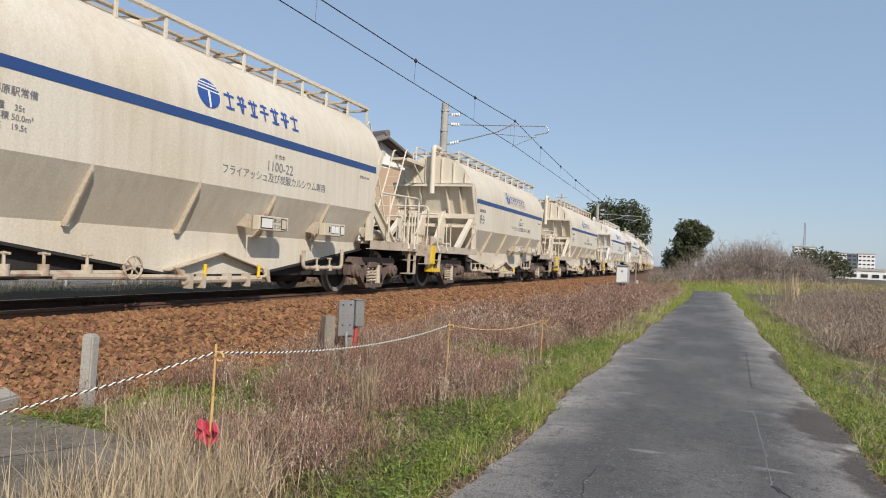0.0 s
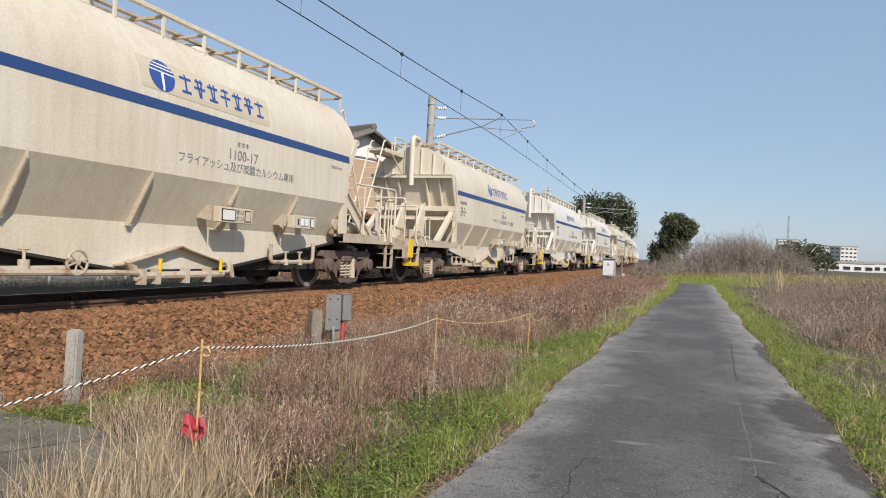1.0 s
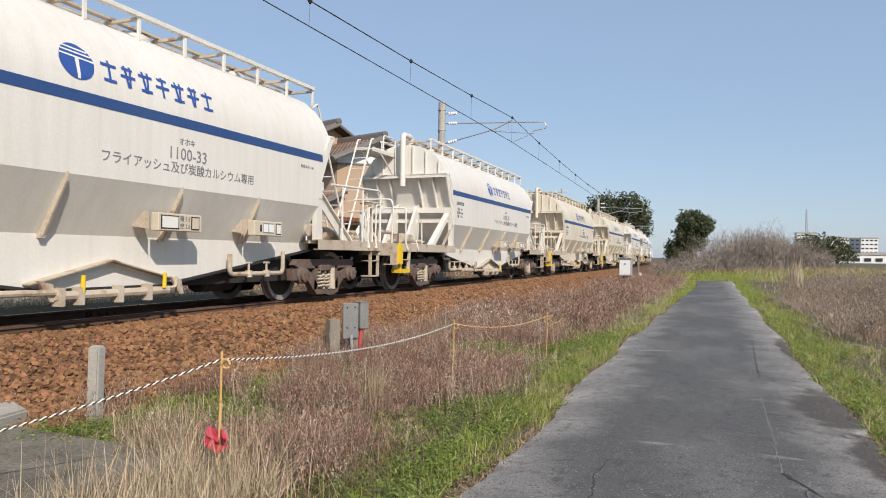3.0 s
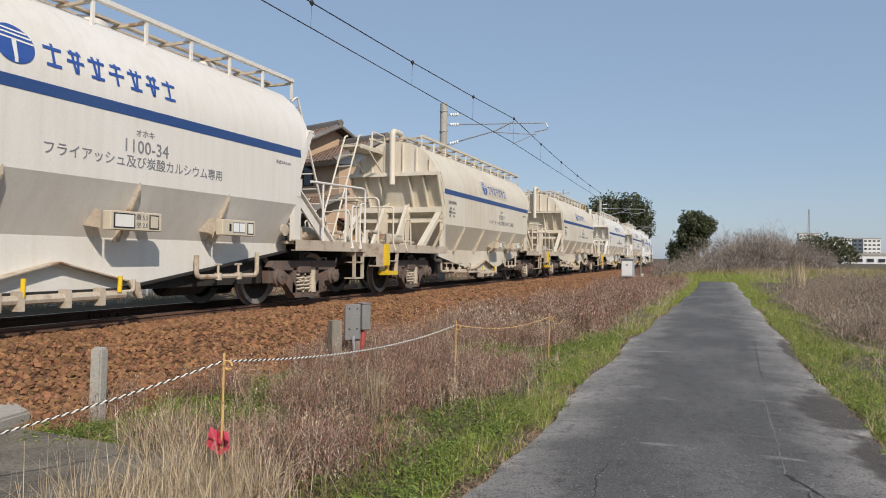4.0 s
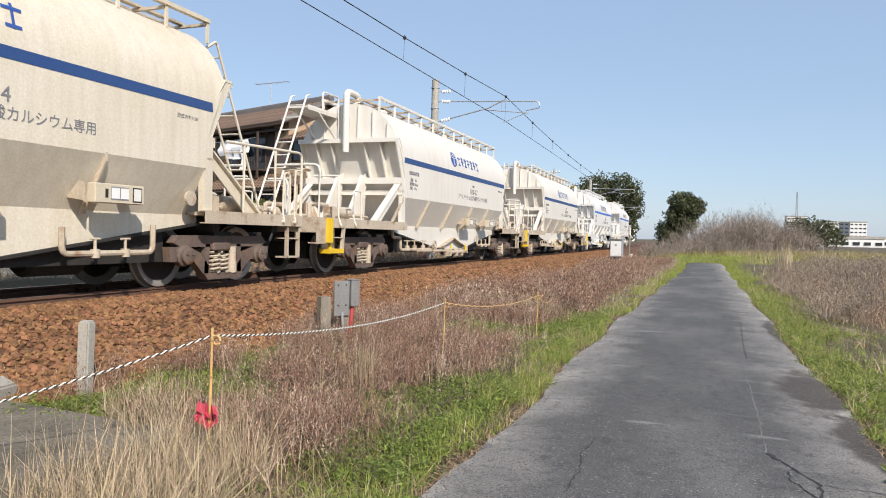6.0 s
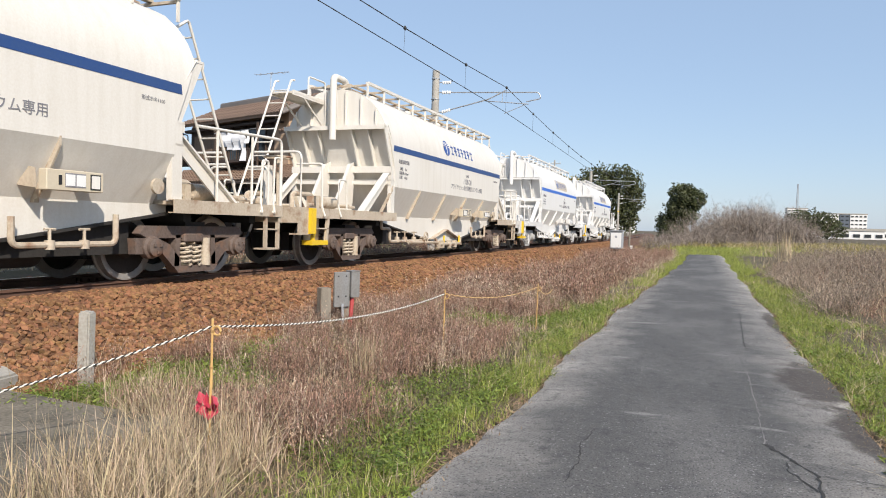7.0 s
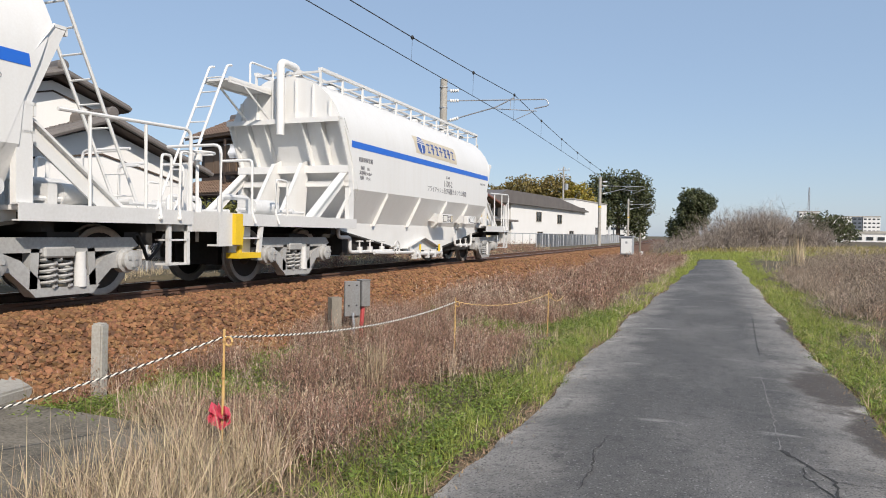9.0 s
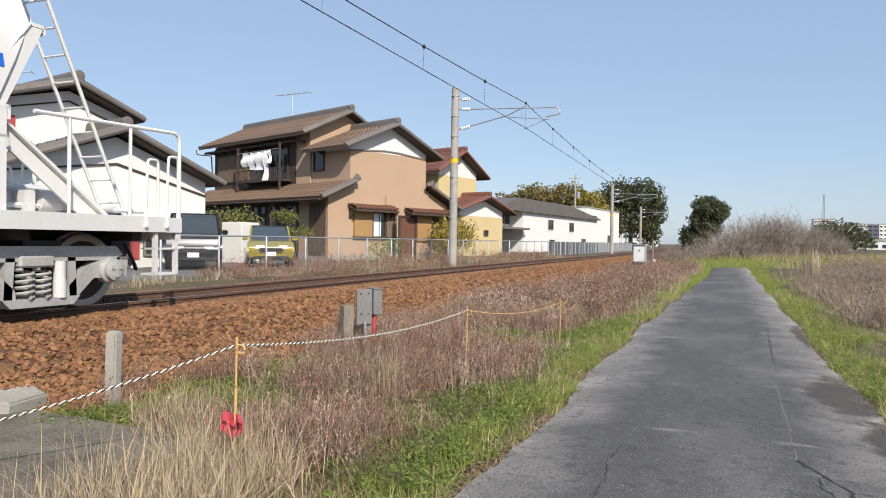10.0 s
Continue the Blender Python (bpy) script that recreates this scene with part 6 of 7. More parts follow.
# ---- small things on the verge ----
def build_verge_things():
    p = tagged(part("boundary_post", soft_box(-0.055, 0.055, -0.055, 0.055, -0.3, 0.63, 0.015, 2), "concrete", None, smooth=True), "weathered square concrete boundary post at the ballast foot", "post")
    p.matrix_basis = pose(-5.15, 4.72, 0.02, 1, 2, 12)
    b = thing("relay_box", "small grey steel trackside box on wooden stakes", "trackside box", m=pose(-4.72, 8.62, -0.12, 0, 0, -32))
    part("wooden_stake", boxes((-0.06, 0.06, -0.32, -0.17, -0.3, 0.72)), "wood_grey", b)
    part("wooden_stake", boxes((-0.06, 0.06, 0.02, 0.14, -0.3, 0.8)), "wood_grey", b, "weathered stake with a reddish foot")
    part("box_plate", soft_box(0.062, 0.10, -0.14, 0.10, 0.45, 0.94, 0.006, 1), "relay", b)
    part("box_body", soft_box(-0.02, 0.14, 0.105, 0.24, 0.58, 0.94, 0.008, 1), "relay", b)
    part("box_lid", soft_box(-0.03, 0.15, 0.10, 0.25, 0.941, 0.955, 0.004, 1), "relay", b)
    part("red_cable", tube(bmesh.new(), bend([(0.07, 0.16, 0.58), (0.07, 0.14, 0.3), (0.05, 0.12, -0.1)], 0.1), 0.03, 8), "red", b, "red cable sleeve")
    part("cable", tube(bmesh.new(), bend([(0.11, -0.02, 0.5), (0.13, -0.02, 0.3), (0.08, 0.0, -0.1)], 0.1), 0.02, 6), "grey_box", b)
    for k in (-0.08, 0.04):
        for z in (0.6, 0.88):
            part("screw", lathe(bmesh.new(), [(0, 0.012), (0.006, 0.012)], (0.1, k, z), "x", 8), "black", b)
    # rope line on thin canes
    canes = [(-2.98, 3.71, 0.86), (-2.88, 7.85, 0.73), (-2.40, 10.8, 0.62)]
    tops = []
    for i, (x, y, h) in enumerate(canes):
        c = thing("cane_stake", "thin tan cane stake holding a rope", "stake", "rope stakes", m=pose(x, y, 0, 1.5 - i, 1 if i else 2.5, 0))
        part("cane", tube(bmesh.new(), [(0, 0, -0.2), (0.004, 0, h * 0.5), (0, 0, h)], 0.011, 8, 0.009), "cane", c, smooth=True)
        bm = bmesh.new()
        for z in (h * 0.3, h * 0.62, h * 0.9):
            lathe(bm, [(z, 0.0125), (z + 0.012, 0.0125)], (0.002, 0, 0), "z", 8)
        part("cane_node", bm, "wood_tan", c)
        part("rope_knot", tube(bmesh.new(), [(0.02 + 0.03 * math.cos(a * 0.7), 0.02, h - 0.08 + 0.03 * math.sin(a * 0.7)) for a in range(9)], 0.008, 6, closed=True), "cane", c)
        tops.append(c.matrix_basis @ Vector((0, 0, h - 0.05)))
    ends = [Vector((-4.35, 2.3, 0.30))] + tops + [Vector((-2.6, 13, 0.35))]
    for i, (a, b) in enumerate(zip(ends, ends[1:])):
        n = max(20, int((b - a).length / 0.035)) if i < 2 else 30
        pts = [a.lerp(b, k / n) - Vector((0, 0, (0.10 if i else 0.04) * 4 * (k / n) * (1 - k / n))) for k in range(n + 1)]
        rope = thing("rope", "white and black twisted marker rope slung between canes", "rope", "marker rope")
        strands = (("white_strand", "rope_white", 0.0), ("black_strand", "rope_black", math.pi)) if i < 2 else (("tan_strand", "cane", 0.0),)
        for name, mat, ph in strands:
            tw = []
            for k in range(n * 4 + 1):
                u = k / (4 * n)
                q = pts[min(n, int(u * n))].lerp(pts[min(n, int(u * n) + 1)], u * n - int(u * n))
                ang = k * 1.05 + ph
                tw.append(q + Vector((0.004 * math.cos(ang), 0, 0.004 * math.sin(ang))))
            part(name, tube(bmesh.new(), tw, 0.0052 if mat != "rope_black" else 0.0045, 5), mat, rope, smooth=True)
    # pink tape on the first cane
    bm = bmesh.new()
    rnd = random.Random(8)
    for k in range(13):
        a = Vector((0, 0, 0)) + Vector((rnd.uniform(-0.03, 0.03), rnd.uniform(-0.03, 0.03), rnd.uniform(-0.03, 0.05)))
        side = rnd.choice((-1, 1))
        d = Vector((side * rnd.uniform(0.04, 0.10), rnd.uniform(-0.05, 0.05), rnd.uniform(-0.06, 0.05)))
        up = Vector((rnd.uniform(-0.03, 0.03), 0.02, rnd.uniform(0.012, 0.028)))
        last = None
        for j in range(5):
            q = a + d * (j / 4) + Vector((0, 0.02 * math.sin(j * 1.6), 0.02 * math.sin(j * 2.1 + k)))
            pair = (bm.verts.new(q - up), bm.verts.new(q + up))
            if last:
                bm.faces.new((last[0], last[1], pair[1], pair[0]))
            last = pair
    bmesh.ops.solidify(bm, geom=bm.faces[:], thickness=0.002)
    o = tagged(part("marker_tape", bm, "pink", None), "crumpled bright pink tape tied low on a cane", "tape")
    o.matrix_basis = pose(-2.97, 3.71, 0.27)
    # cabinet on two legs by the track, with white stub post
    c = thing("signal_cabinet", "pale grey railway cabinet on two thin legs", "cabinet", m=pose(-4.55, 41.0, -0.32, 0, 0, -6))
    part("cabinet_body", soft_box(-0.35, 0.35, -0.2, 0.2, 0.75, 1.75, 0.02, 1), "grey_box", c)
    part("cabinet_door", boxes((-0.30, 0.30, -0.225, -0.205, 0.82, 1.66)), "white", c, "pale door with small plate")
    part("cabinet_lid", soft_box(-0.39, 0.39, -0.26, 0.24, 1.752, 1.81, 0.01, 1), "grey_box", c)
    part("name_plate", boxes((-0.06, 0.06, -0.235, -0.228, 1.38, 1.5)), "grey_box", c)
    for x in (-0.12, 0.12):
        part("leg", tube(bmesh.new(), [(x, 0, -0.3), (x, 0, 0.75)], 0.05, 8), "concrete", c)
    part("conduit", tube(bmesh.new(), [(0.0, -0.05, 0.62), (0.0, -0.05, 0.76)], 0.16, 10), "black", c)
    o = tagged(part("gauge_post", extrude(bmesh.new(), [(-0.14, 0), (0.16, 0.0), (0.16, 0.28), (0.02, 0.3), (0.06, 0.62), (-0.1, 0.62), (-0.12, 0.3)], 1, -0.05, 0.05), "white", None), "small white numbered distance stub beside the track", "marker")
    o.matrix_basis = pose(-4.2, 46.5, -0.1, 0, 0, -5)
    o = tagged(part("wooden_pole", tube(bmesh.new(), [(0, 0, -0.3), (0.02, 0, 1.7)], 0.06, 8, 0.05), "wood_grey", None), "short grey wooden pole beside the cabinet", "pole")
    o.matrix_basis = pose(-4.0, 42.5, 0.0)
    # concrete slab and block at the ballast foot
    def broken_slab(name, outline, z0, z1, m, label, mat):
        bm = extrude(bmesh.new(), outline, 2, z0, z1)
        bmesh.ops.bevel(bm, geom=[e for e in bm.edges if abs(e.verts[0].co.z - e.verts[1].co.z) < 1e-4], offset=0.02, segments=2, affect="EDGES")
        o = part(name, bm, mat, None, label, smooth=True)
        o.matrix_basis = m
        return tagged(o, label, "slab")
    broken_slab("concrete_slab", [(-1.6, -1.2), (0.95, -1.25), (1.15, 0.1), (0.95, 0.62), (0.2, 0.72), (-0.9, 0.95), (-1.7, 0.8)], -0.2, 0.07, pose(-4.35, 3.25, 0.0, 0, 0, 8), "worn mossy concrete slab flush with the weeds", "slab")
    broken_slab("concrete_block", [(-0.6, -0.35), (0.5, -0.4), (0.62, 0.0), (0.2, 0.42), (-0.6, 0.38)], -0.2, 0.14, pose(-5.95, 3.95, 0.10, 2, 8, 30), "pale broken concrete block at the ballast foot", "concrete")
    # cable trough lid propped at the ballast
    o = tagged(part("buried_pipe", tube(bmesh.new(), [(0, -0.4, 0.35), (0.6, 0.6, -0.05)], 0.05, 8), "black", None, smooth=True), "dark pipe end sticking out of the ballast", "pipe")
    o.matrix_basis = pose(-6.1, 37.5, 0.1)


# ---- plants ----
def blades(name, spots, mat, label, seed, width=(0.003, 0.006), lean=0.35, seg=3, category="grass", droop=0.5):
    """Thin curved blades, each a tapering strip: spots give x, y, z, height."""
    r = np.random.RandomState(seed)
    n = len(spots)
    spots = np.asarray(spots)
    ang = r.uniform(0, 2 * np.pi, n)
    ln = np.abs(r.normal(0, lean, n))
    d = np.stack((np.cos(ang), np.sin(ang)), 1)
    face = r.uniform(0, np.pi, n)
    s = np.stack((np.cos(face), np.sin(face)), 1) * r.uniform(width[0], width[1], n)[:, None]
    rows = []
    h = spots[:, 3]
    for k in range(seg + 1):
        u = k / seg
        out = (ln * h * (u + droop * u * u))[:, None] * d
        z = spots[:, 2] + h * (u - 0.3 * ln * u * u) - 0.02
        taper = 1 - 0.88 * u
        a = np.concatenate((spots[:, :2] + out - s * taper, z[:, None]), 1)
        b = np.concatenate((spots[:, :2] + out + s * taper, z[:, None]), 1)
        rows += [a, b]
    v = np.stack(rows, 1).reshape(-1, 3)
    w = 2 * (seg + 1)
    idx = (np.arange(n) * w)[:, None]
    f = np.concatenate([np.stack([idx[:, 0] + 2 * k, idx[:, 0] + 2 * k + 1, idx[:, 0] + 2 * k + 3, idx[:, 0] + 2 * k + 2], 1) for k in range(seg)], 0)
    me = bpy.data.meshes.new(name)
    me.vertices.add(len(v))
    me.vertices.foreach_set("co", v.ravel())
    me.loops.add(f.size)
    me.loops.foreach_set("vertex_index", f.ravel())
    me.polygons.add(len(f))
    me.polygons.foreach_set("loop_start", np.arange(0, f.size, 4))
    me.update(calc_edges=True)
    me.materials.append(M[mat])
    return tagged(new(name, me), label, category, kind="stuff")


def patches(count, box, height, seed, keep=None, clump=0.0, per=1):
    """Spots for blades in a stretch of ground, in clumps if wanted."""
    r = np.random.RandomState(seed)
    x0, x1, y0, y1, power = box
    out = []
    while len(out) < count:
        x, y = r.uniform(x0, x1), y0 + (y1 - y0) * r.uniform() ** power
        if keep and not keep(x, y, r):
            continue
        tall = height[0] + (height[1] - height[0]) * r.uniform()
        z = ground_z(x, y)
        for k in range(per):
            a, b = (x + r.normal(0, clump), y + r.normal(0, clump)) if clump else (x, y)
            out.append((a, b, z, tall * r.uniform(0.6, 1.05)))
    return out


def fnoise(x, y, s, seed):
    return noise.noise(Vector((x * s, y * s, seed)))


def slivers(name, pairs, mat, label="", category="", kind=""):
    """Many thin four-cornered slivers from (starts, ends, half widths)."""
    r = np.random.RandomState(len(pairs[0][0]))
    v = []
    for a, b, w in pairs:
        side = r.normal(0, 1, a.shape)
        side[:, 2] *= 0.3
        side = side / (np.linalg.norm(side, axis=1)[:, None] + 1e-6) * w
        v.append(np.stack((a - side, a + side, b + side * 0.5, b - side * 0.5), 1))
    v = np.concatenate(v).reshape(-1, 3)
    n = len(v) // 4
    me = bpy.data.meshes.new(name)
    me.vertices.add(len(v))
    me.vertices.foreach_set("co", v.ravel())
    me.loops.add(4 * n)
    me.loops.foreach_set("vertex_index", np.arange(4 * n))
    me.polygons.add(n)
    me.polygons.foreach_set("loop_start", np.arange(0, 4 * n, 4))
    me.update(calc_edges=True)
    me.materials.append(M[mat])
    return tagged(new(name, me), label, category, kind=kind)


def twig_weeds(name, spots, mat, label, seed, twigs=5, leaf=0.0115, lean=0.2):
    """Dead weeds: a thin stem with short side twigs and small withered leaves hanging from them."""
    r = np.random.RandomState(seed)
    s = np.asarray(spots)
    base = s[:, :3] - (0, 0, 0.02)
    n = len(s)
    top = base + np.stack((r.normal(0, lean, n) * s[:, 3], r.normal(0, lean, n) * s[:, 3], s[:, 3]), 1)
    pairs = [(base, top, 0.0026)]
    for k in range(twigs):
        u = r.uniform(0.22, 1.0, n)[:, None]
        p = base + (top - base) * u
        q = p + np.stack((r.normal(0, 0.04, n), r.normal(0, 0.04, n), r.uniform(0.0, 0.08, n)), 1)
        pairs.append((p, q, 0.0018))
        for j in range(2):
            e = q + r.normal(0, 0.016, (n, 3))
            d = r.normal(0, leaf * 0.6, (n, 3)) - (0, 0, leaf)
            pairs.append((e, e + d, leaf * 0.42))
    return slivers(name, pairs, mat, label, "weeds", "stuff")


def leafy_weeds(name, spots, mat, label, seed, leaves=7, size=0.022):
    """Low leafy weeds: small broad leaves that spread round a short stem."""
    r = np.random.RandomState(seed)
    s = np.asarray(spots)
    n = len(s)
    pairs = []
    for k in range(leaves):
        u = r.uniform(0.15, 1.0, n)
        p = s[:, :3] + np.stack((r.normal(0, 0.025, n), r.normal(0, 0.025, n), s[:, 3] * u), 1)
        a = r.uniform(0, 6.283, n)
        ln = size * r.uniform(0.6, 1.6, n)
        d = np.stack((np.cos(a) * ln, np.sin(a) * ln, ln * r.uniform(-0.2, 0.8, n)), 1)
        pairs.append((p, p + d, size * 0.36))
    return slivers(name, pairs, mat, label, "weeds", "stuff")


def on_left(x, y, r):
    return x < road_edges(y)[0] - 0.02 and x - track_x(y) > 1.95 and not (-5.6 < x < -3.3 and 2.1 < y < 3.85)


def build_plants():
    # bright grass along the lane's edge
    def edge(x, y, r):
        a, b = road_edges(y)
        d = a - x
        return d > 0.05 + 0.12 * fnoise(x, y, 1.6, 9) and r.uniform() < math.exp(-max(0, d - 0.42 - 0.4 * fnoise(x, y, 0.5, 6)) * 4.0) * (0.55 + 0.9 * fnoise(x, y, 0.9, 2))
    blades("verge_grass", patches(17000, (-3.0, -1.3, 2.6, 16, 1.5), (0.05, 0.16), 11, edge, 0.02, 3), "green", "fresh green grass along the lane's edge", 1, (0.002, 0.005), 0.6)
    leafy_weeds("low_weeds", patches(1200, (-3.0, -1.3, 2.6, 16, 1.5), (0.02, 0.05), 61, edge, 0.03, 4), "forb", "low leafy green weeds in the grass", 62)
    blades("dry_grass", patches(5000, (-3.0, -1.3, 2.6, 24, 1.5), (0.05, 0.2), 39, edge, 0.03, 3), "straw", "dry blades among the green grass", 29, (0.002, 0.004), 1.1)
    blades("verge_grass", patches(10000, (-3.0, -0.8, 14, 46, 1.2), (0.05, 0.14), 12, edge, 0.03, 3), "green", "fresh green grass along the lane's edge", 2, (0.005, 0.010))
    # green hollows between the dead weeds
    def gaps(x, y, r):
        return on_left(x, y, r) and fnoise(x, y, 0.75, 8) > 0.03
    blades("verge_grass", patches(12000, (-5.4, -1.6, 2.6, 14, 1.25), (0.05, 0.18), 13, gaps, 0.03, 3), "green", "green grass between dead weeds", 3, (0.003, 0.006), 0.5)
    leafy_weeds("low_weeds", patches(9000, (-5.4, -1.6, 2.6, 15, 1.25), (0.03, 0.16), 63, gaps, 0.05, 5), "forb", "low leafy green weeds between dead stalks", 64, 8)
    def by_slab(x, y, r):
        return -5.0 < x < -3.5 and 3.75 < y < 4.9
    leafy_weeds("low_weeds", patches(2600, (-5.0, -3.5, 3.75, 4.9, 1.0), (0.03, 0.14), 65, by_slab, 0.04, 5), "forb", "low leafy green weeds beside the slab", 66, 8)
    blades("verge_grass", patches(1600, (-5.0, -3.5, 3.75, 4.9, 1.0), (0.05, 0.2), 67, by_slab, 0.03, 4), "green", "green grass beside the slab", 68, (0.003, 0.006), 0.5)
    # brown leaf litter beside the lane
    def rim(x, y, r):
        a, b = road_edges(y)
        d = min(abs(x - a), abs(x - b))
        return d < 0.22 and r.uniform() < 1.2 - d * 5
    blades("leaf_litter", patches(10000, (-1.7, 1.6, 2.8, 24, 1.6), (0.03, 0.08), 36, rim, 0.02, 2), "litter", "brown leaf litter along the lane's edges", 26, (0.004, 0.011), 2.2, 2)
    # straw: thin over the verge, a dense broken clump before the rope
    def straw(x, y, r):
        return on_left(x, y, r) and road_edges(y)[0] - x > 0.5 and fnoise(x, y, 0.7, 20) > 0.05
    blades("dry_grass", patches(3600, (-5.3, -1.7, 2.4, 16, 1.3), (0.10, 0.38), 14, straw, 0.03, 4), "straw", "dry straw-coloured grass on the verge", 4, (0.002, 0.0045), 0.5)
    def clump(x, y, r):
        return on_left(x, y, r) and (math.hypot((x + 3.3) * 0.75, (y - 3.75) * 0.9) < 0.55 or (-3.5 < x < -2.3 and y < 3.1))
    blades("dry_grass", patches(3400, (-4.6, -2.2, 2.2, 4.5, 1.0), (0.15, 0.68), 15, clump, 0.03, 5), "straw", "tall broken straw grass before the rope", 5, (0.002, 0.006), 0.42, 3, droop=0.3)
    blades("dry_grass", patches(2200, (-4.6, -2.2, 2.2, 4.5, 1.0), (0.12, 0.55), 71, clump, 0.04, 4), "pale_weed", "bleached grey-brown stalks in the straw", 72, (0.002, 0.006), 0.5, 2, droop=0.0)
    blades("dry_grass", patches(1800, (-4.8, -2.0, 2.2, 5.2, 1.0), (0.12, 0.42), 38, on_left, 0.05, 3), "litter", "brown broken stalks among the straw", 28, (0.002, 0.005), 1.3, 2, droop=0.0)
    blades("dry_grass", patches(420, (-4.7, -3.6, 2.3, 2.75, 1.0), (0.12, 0.42), 73, None, 0.04, 4), "straw", "broken straw stalks before the slab", 74, (0.003, 0.007), 0.4, 2, droop=0.0)
    blades("dry_grass", patches(260, (-3.12, -3.0, 6.05, 6.25, 1.0), (0.3, 0.62), 35, on_left, 0.05, 5), "straw", "tall pale grass tuft on the verge", 25, (0.003, 0.006), 0.14)
    blades("dry_grass", patches(500, (-5.4, -1.9, 2.6, 15, 1.2), (0.35, 0.75), 37, on_left, 0.02, 1), "straw", "single tall pale stalks on the verge", 27, (0.002, 0.0035), 0.25)
    # dead reddish weeds, thick with withered leaves
    def weeds(x, y, r):
        a, b = road_edges(y)
        thin = 0.12 if fnoise(x, y, 0.75, 8) > 0.14 else 1.0
        return on_left(x, y, r) and a - x > 0.8 and r.uniform() < thin * (0.34 + 1.5 * fnoise(x, y, 0.5, 30))
    twig_weeds("dead_weeds", patches(9500, (-5.3, -2.1, 4.0, 16, 1.25), (0.15, 0.50), 16, weeds, 0.06, 6), "brown_weed", "tangled dead reddish-brown weeds on the verge", 6, 7)
    twig_weeds("dead_weeds", patches(2600, (-5.3, -2.1, 4.0, 16, 1.25), (0.15, 0.52), 76, weeds, 0.06, 4), "pale_weed", "bleached dead weeds on the verge", 77, 6)
    twig_weeds("dead_weeds", patches(1500, (-4.6, -1.9, 3.6, 9, 1.0), (0.06, 0.2), 78, on_left, 0.10, 6), "bark", "dark rotting stalks low in the weeds", 79, 4, 0.012, 0.8)
    twig_weeds("dead_weeds", patches(9000, (-5.6, -1.5, 14, 46, 1.2), (0.3, 0.75), 17, weeds, 0.1, 5), "brown_weed", "tangled dead reddish-brown weeds on the verge", 7, 5, 0.028)
    twig_weeds("dead_weeds", patches(3000, (-5.6, -1.5, 13, 46, 1.2), (0.3, 0.7), 80, weeds, 0.1, 5), "pale_weed", "bleached dead weeds on the verge", 81, 5, 0.024, 0.6)
    blades("dry_grass", patches(5000, (-5.6, -1.2, 13, 48, 1.2), (0.2, 0.55), 18, on_left, 0.06, 4), "straw", "dry straw-coloured grass on the verge", 8, (0.004, 0.007), 0.7)
    blades("dry_grass", patches(2600, (-5.2, -2.2, 4.0, 16, 1.3), (0.2, 0.5), 43, weeds, 0.05, 3), "pale_weed", "pale broken stalks lying in the weeds", 33, (0.002, 0.0045), 1.4, 2, droop=0.0)
    # right of the lane
    def right_edge(x, y, r):
        d = x - road_edges(y)[1]
        return d > 0.03 + 0.15 * fnoise(x, y, 1.3, 19) and r.uniform() < math.exp(-max(0, d - 0.45 - 0.8 * fnoise(x, y, 0.5, 3)) * 3.0)
    blades("verge_grass", patches(19000, (1.15, 4.2, 4.5, 20, 1.3), (0.05, 0.16), 19, right_edge, 0.03, 3), "green", "fresh green grass beside the lane", 9, (0.003, 0.006), 0.6)
    leafy_weeds("low_weeds", patches(1500, (1.15, 4.2, 4.5, 22, 1.3), (0.03, 0.08), 82, right_edge, 0.05, 4), "forb", "low leafy green weeds beside the lane", 83, 8, 0.026)
    blades("dry_grass", patches(5000, (1.15, 4.2, 4.5, 24, 1.3), (0.05, 0.2), 40, right_edge, 0.04, 3), "straw", "dry blades among the green grass", 30, (0.002, 0.005), 1.1)
    blades("verge_grass", patches(10000, (1.1, 5.0, 18, 60, 1.1), (0.06, 0.18), 20, right_edge, 0.05, 3), "green", "fresh green grass beside the lane", 10, (0.006, 0.012))
    def right_dry(x, y, r):
        d = x - road_edges(y)[1]
        return d > 0.5 and r.uniform() < 0.08 + 0.45 * (d - 0.5) + 0.7 * fnoise(x, y, 0.55, 40)
    blades("dry_grass", patches(15000, (1.9, 9, 5.5, 30, 1.15), (0.12, 0.45), 21, right_dry, 0.05, 6), "straw", "matted dry grass on the bank", 11, (0.003, 0.007), 1.2)
    blades("dry_grass", patches(8000, (1.9, 9, 5.5, 30, 1.15), (0.12, 0.4), 84, right_dry, 0.06, 6), "pale_weed", "bleached grass matted on the bank", 85, (0.003, 0.007), 1.4)
    blades("dry_grass", patches(9000, (1.8, 9, 5.5, 32, 1.15), (0.1, 0.35), 41, right_dry, 0.08, 4), "litter", "brown broken stalks matted on the bank", 31, (0.003, 0.008), 1.5)
    twig_weeds("dead_weeds", patches(3800, (2.6, 8, 6, 30, 1.1), (0.15, 0.5), 42, right_dry, 0.12, 5), "brown_weed", "tangled dead brown weeds on the bank", 32, 6, 0.022, 0.5)
    # heaped dead reeds on the bank
    def heap(x, y, r):
        return x > 2.3 + 0.25 * fnoise(0, y, 0.5, 70) and fnoise(x, y, 0.5, 71) > -0.05
    blades("dead_reeds", patches(5200, (2.1, 5.5, 12.5, 30, 1.0), (0.25, 0.7), 86, heap, 0.10, 8), "pale_weed", "heaped fallen pale reeds on the bank", 87, (0.004, 0.009), 0.9)
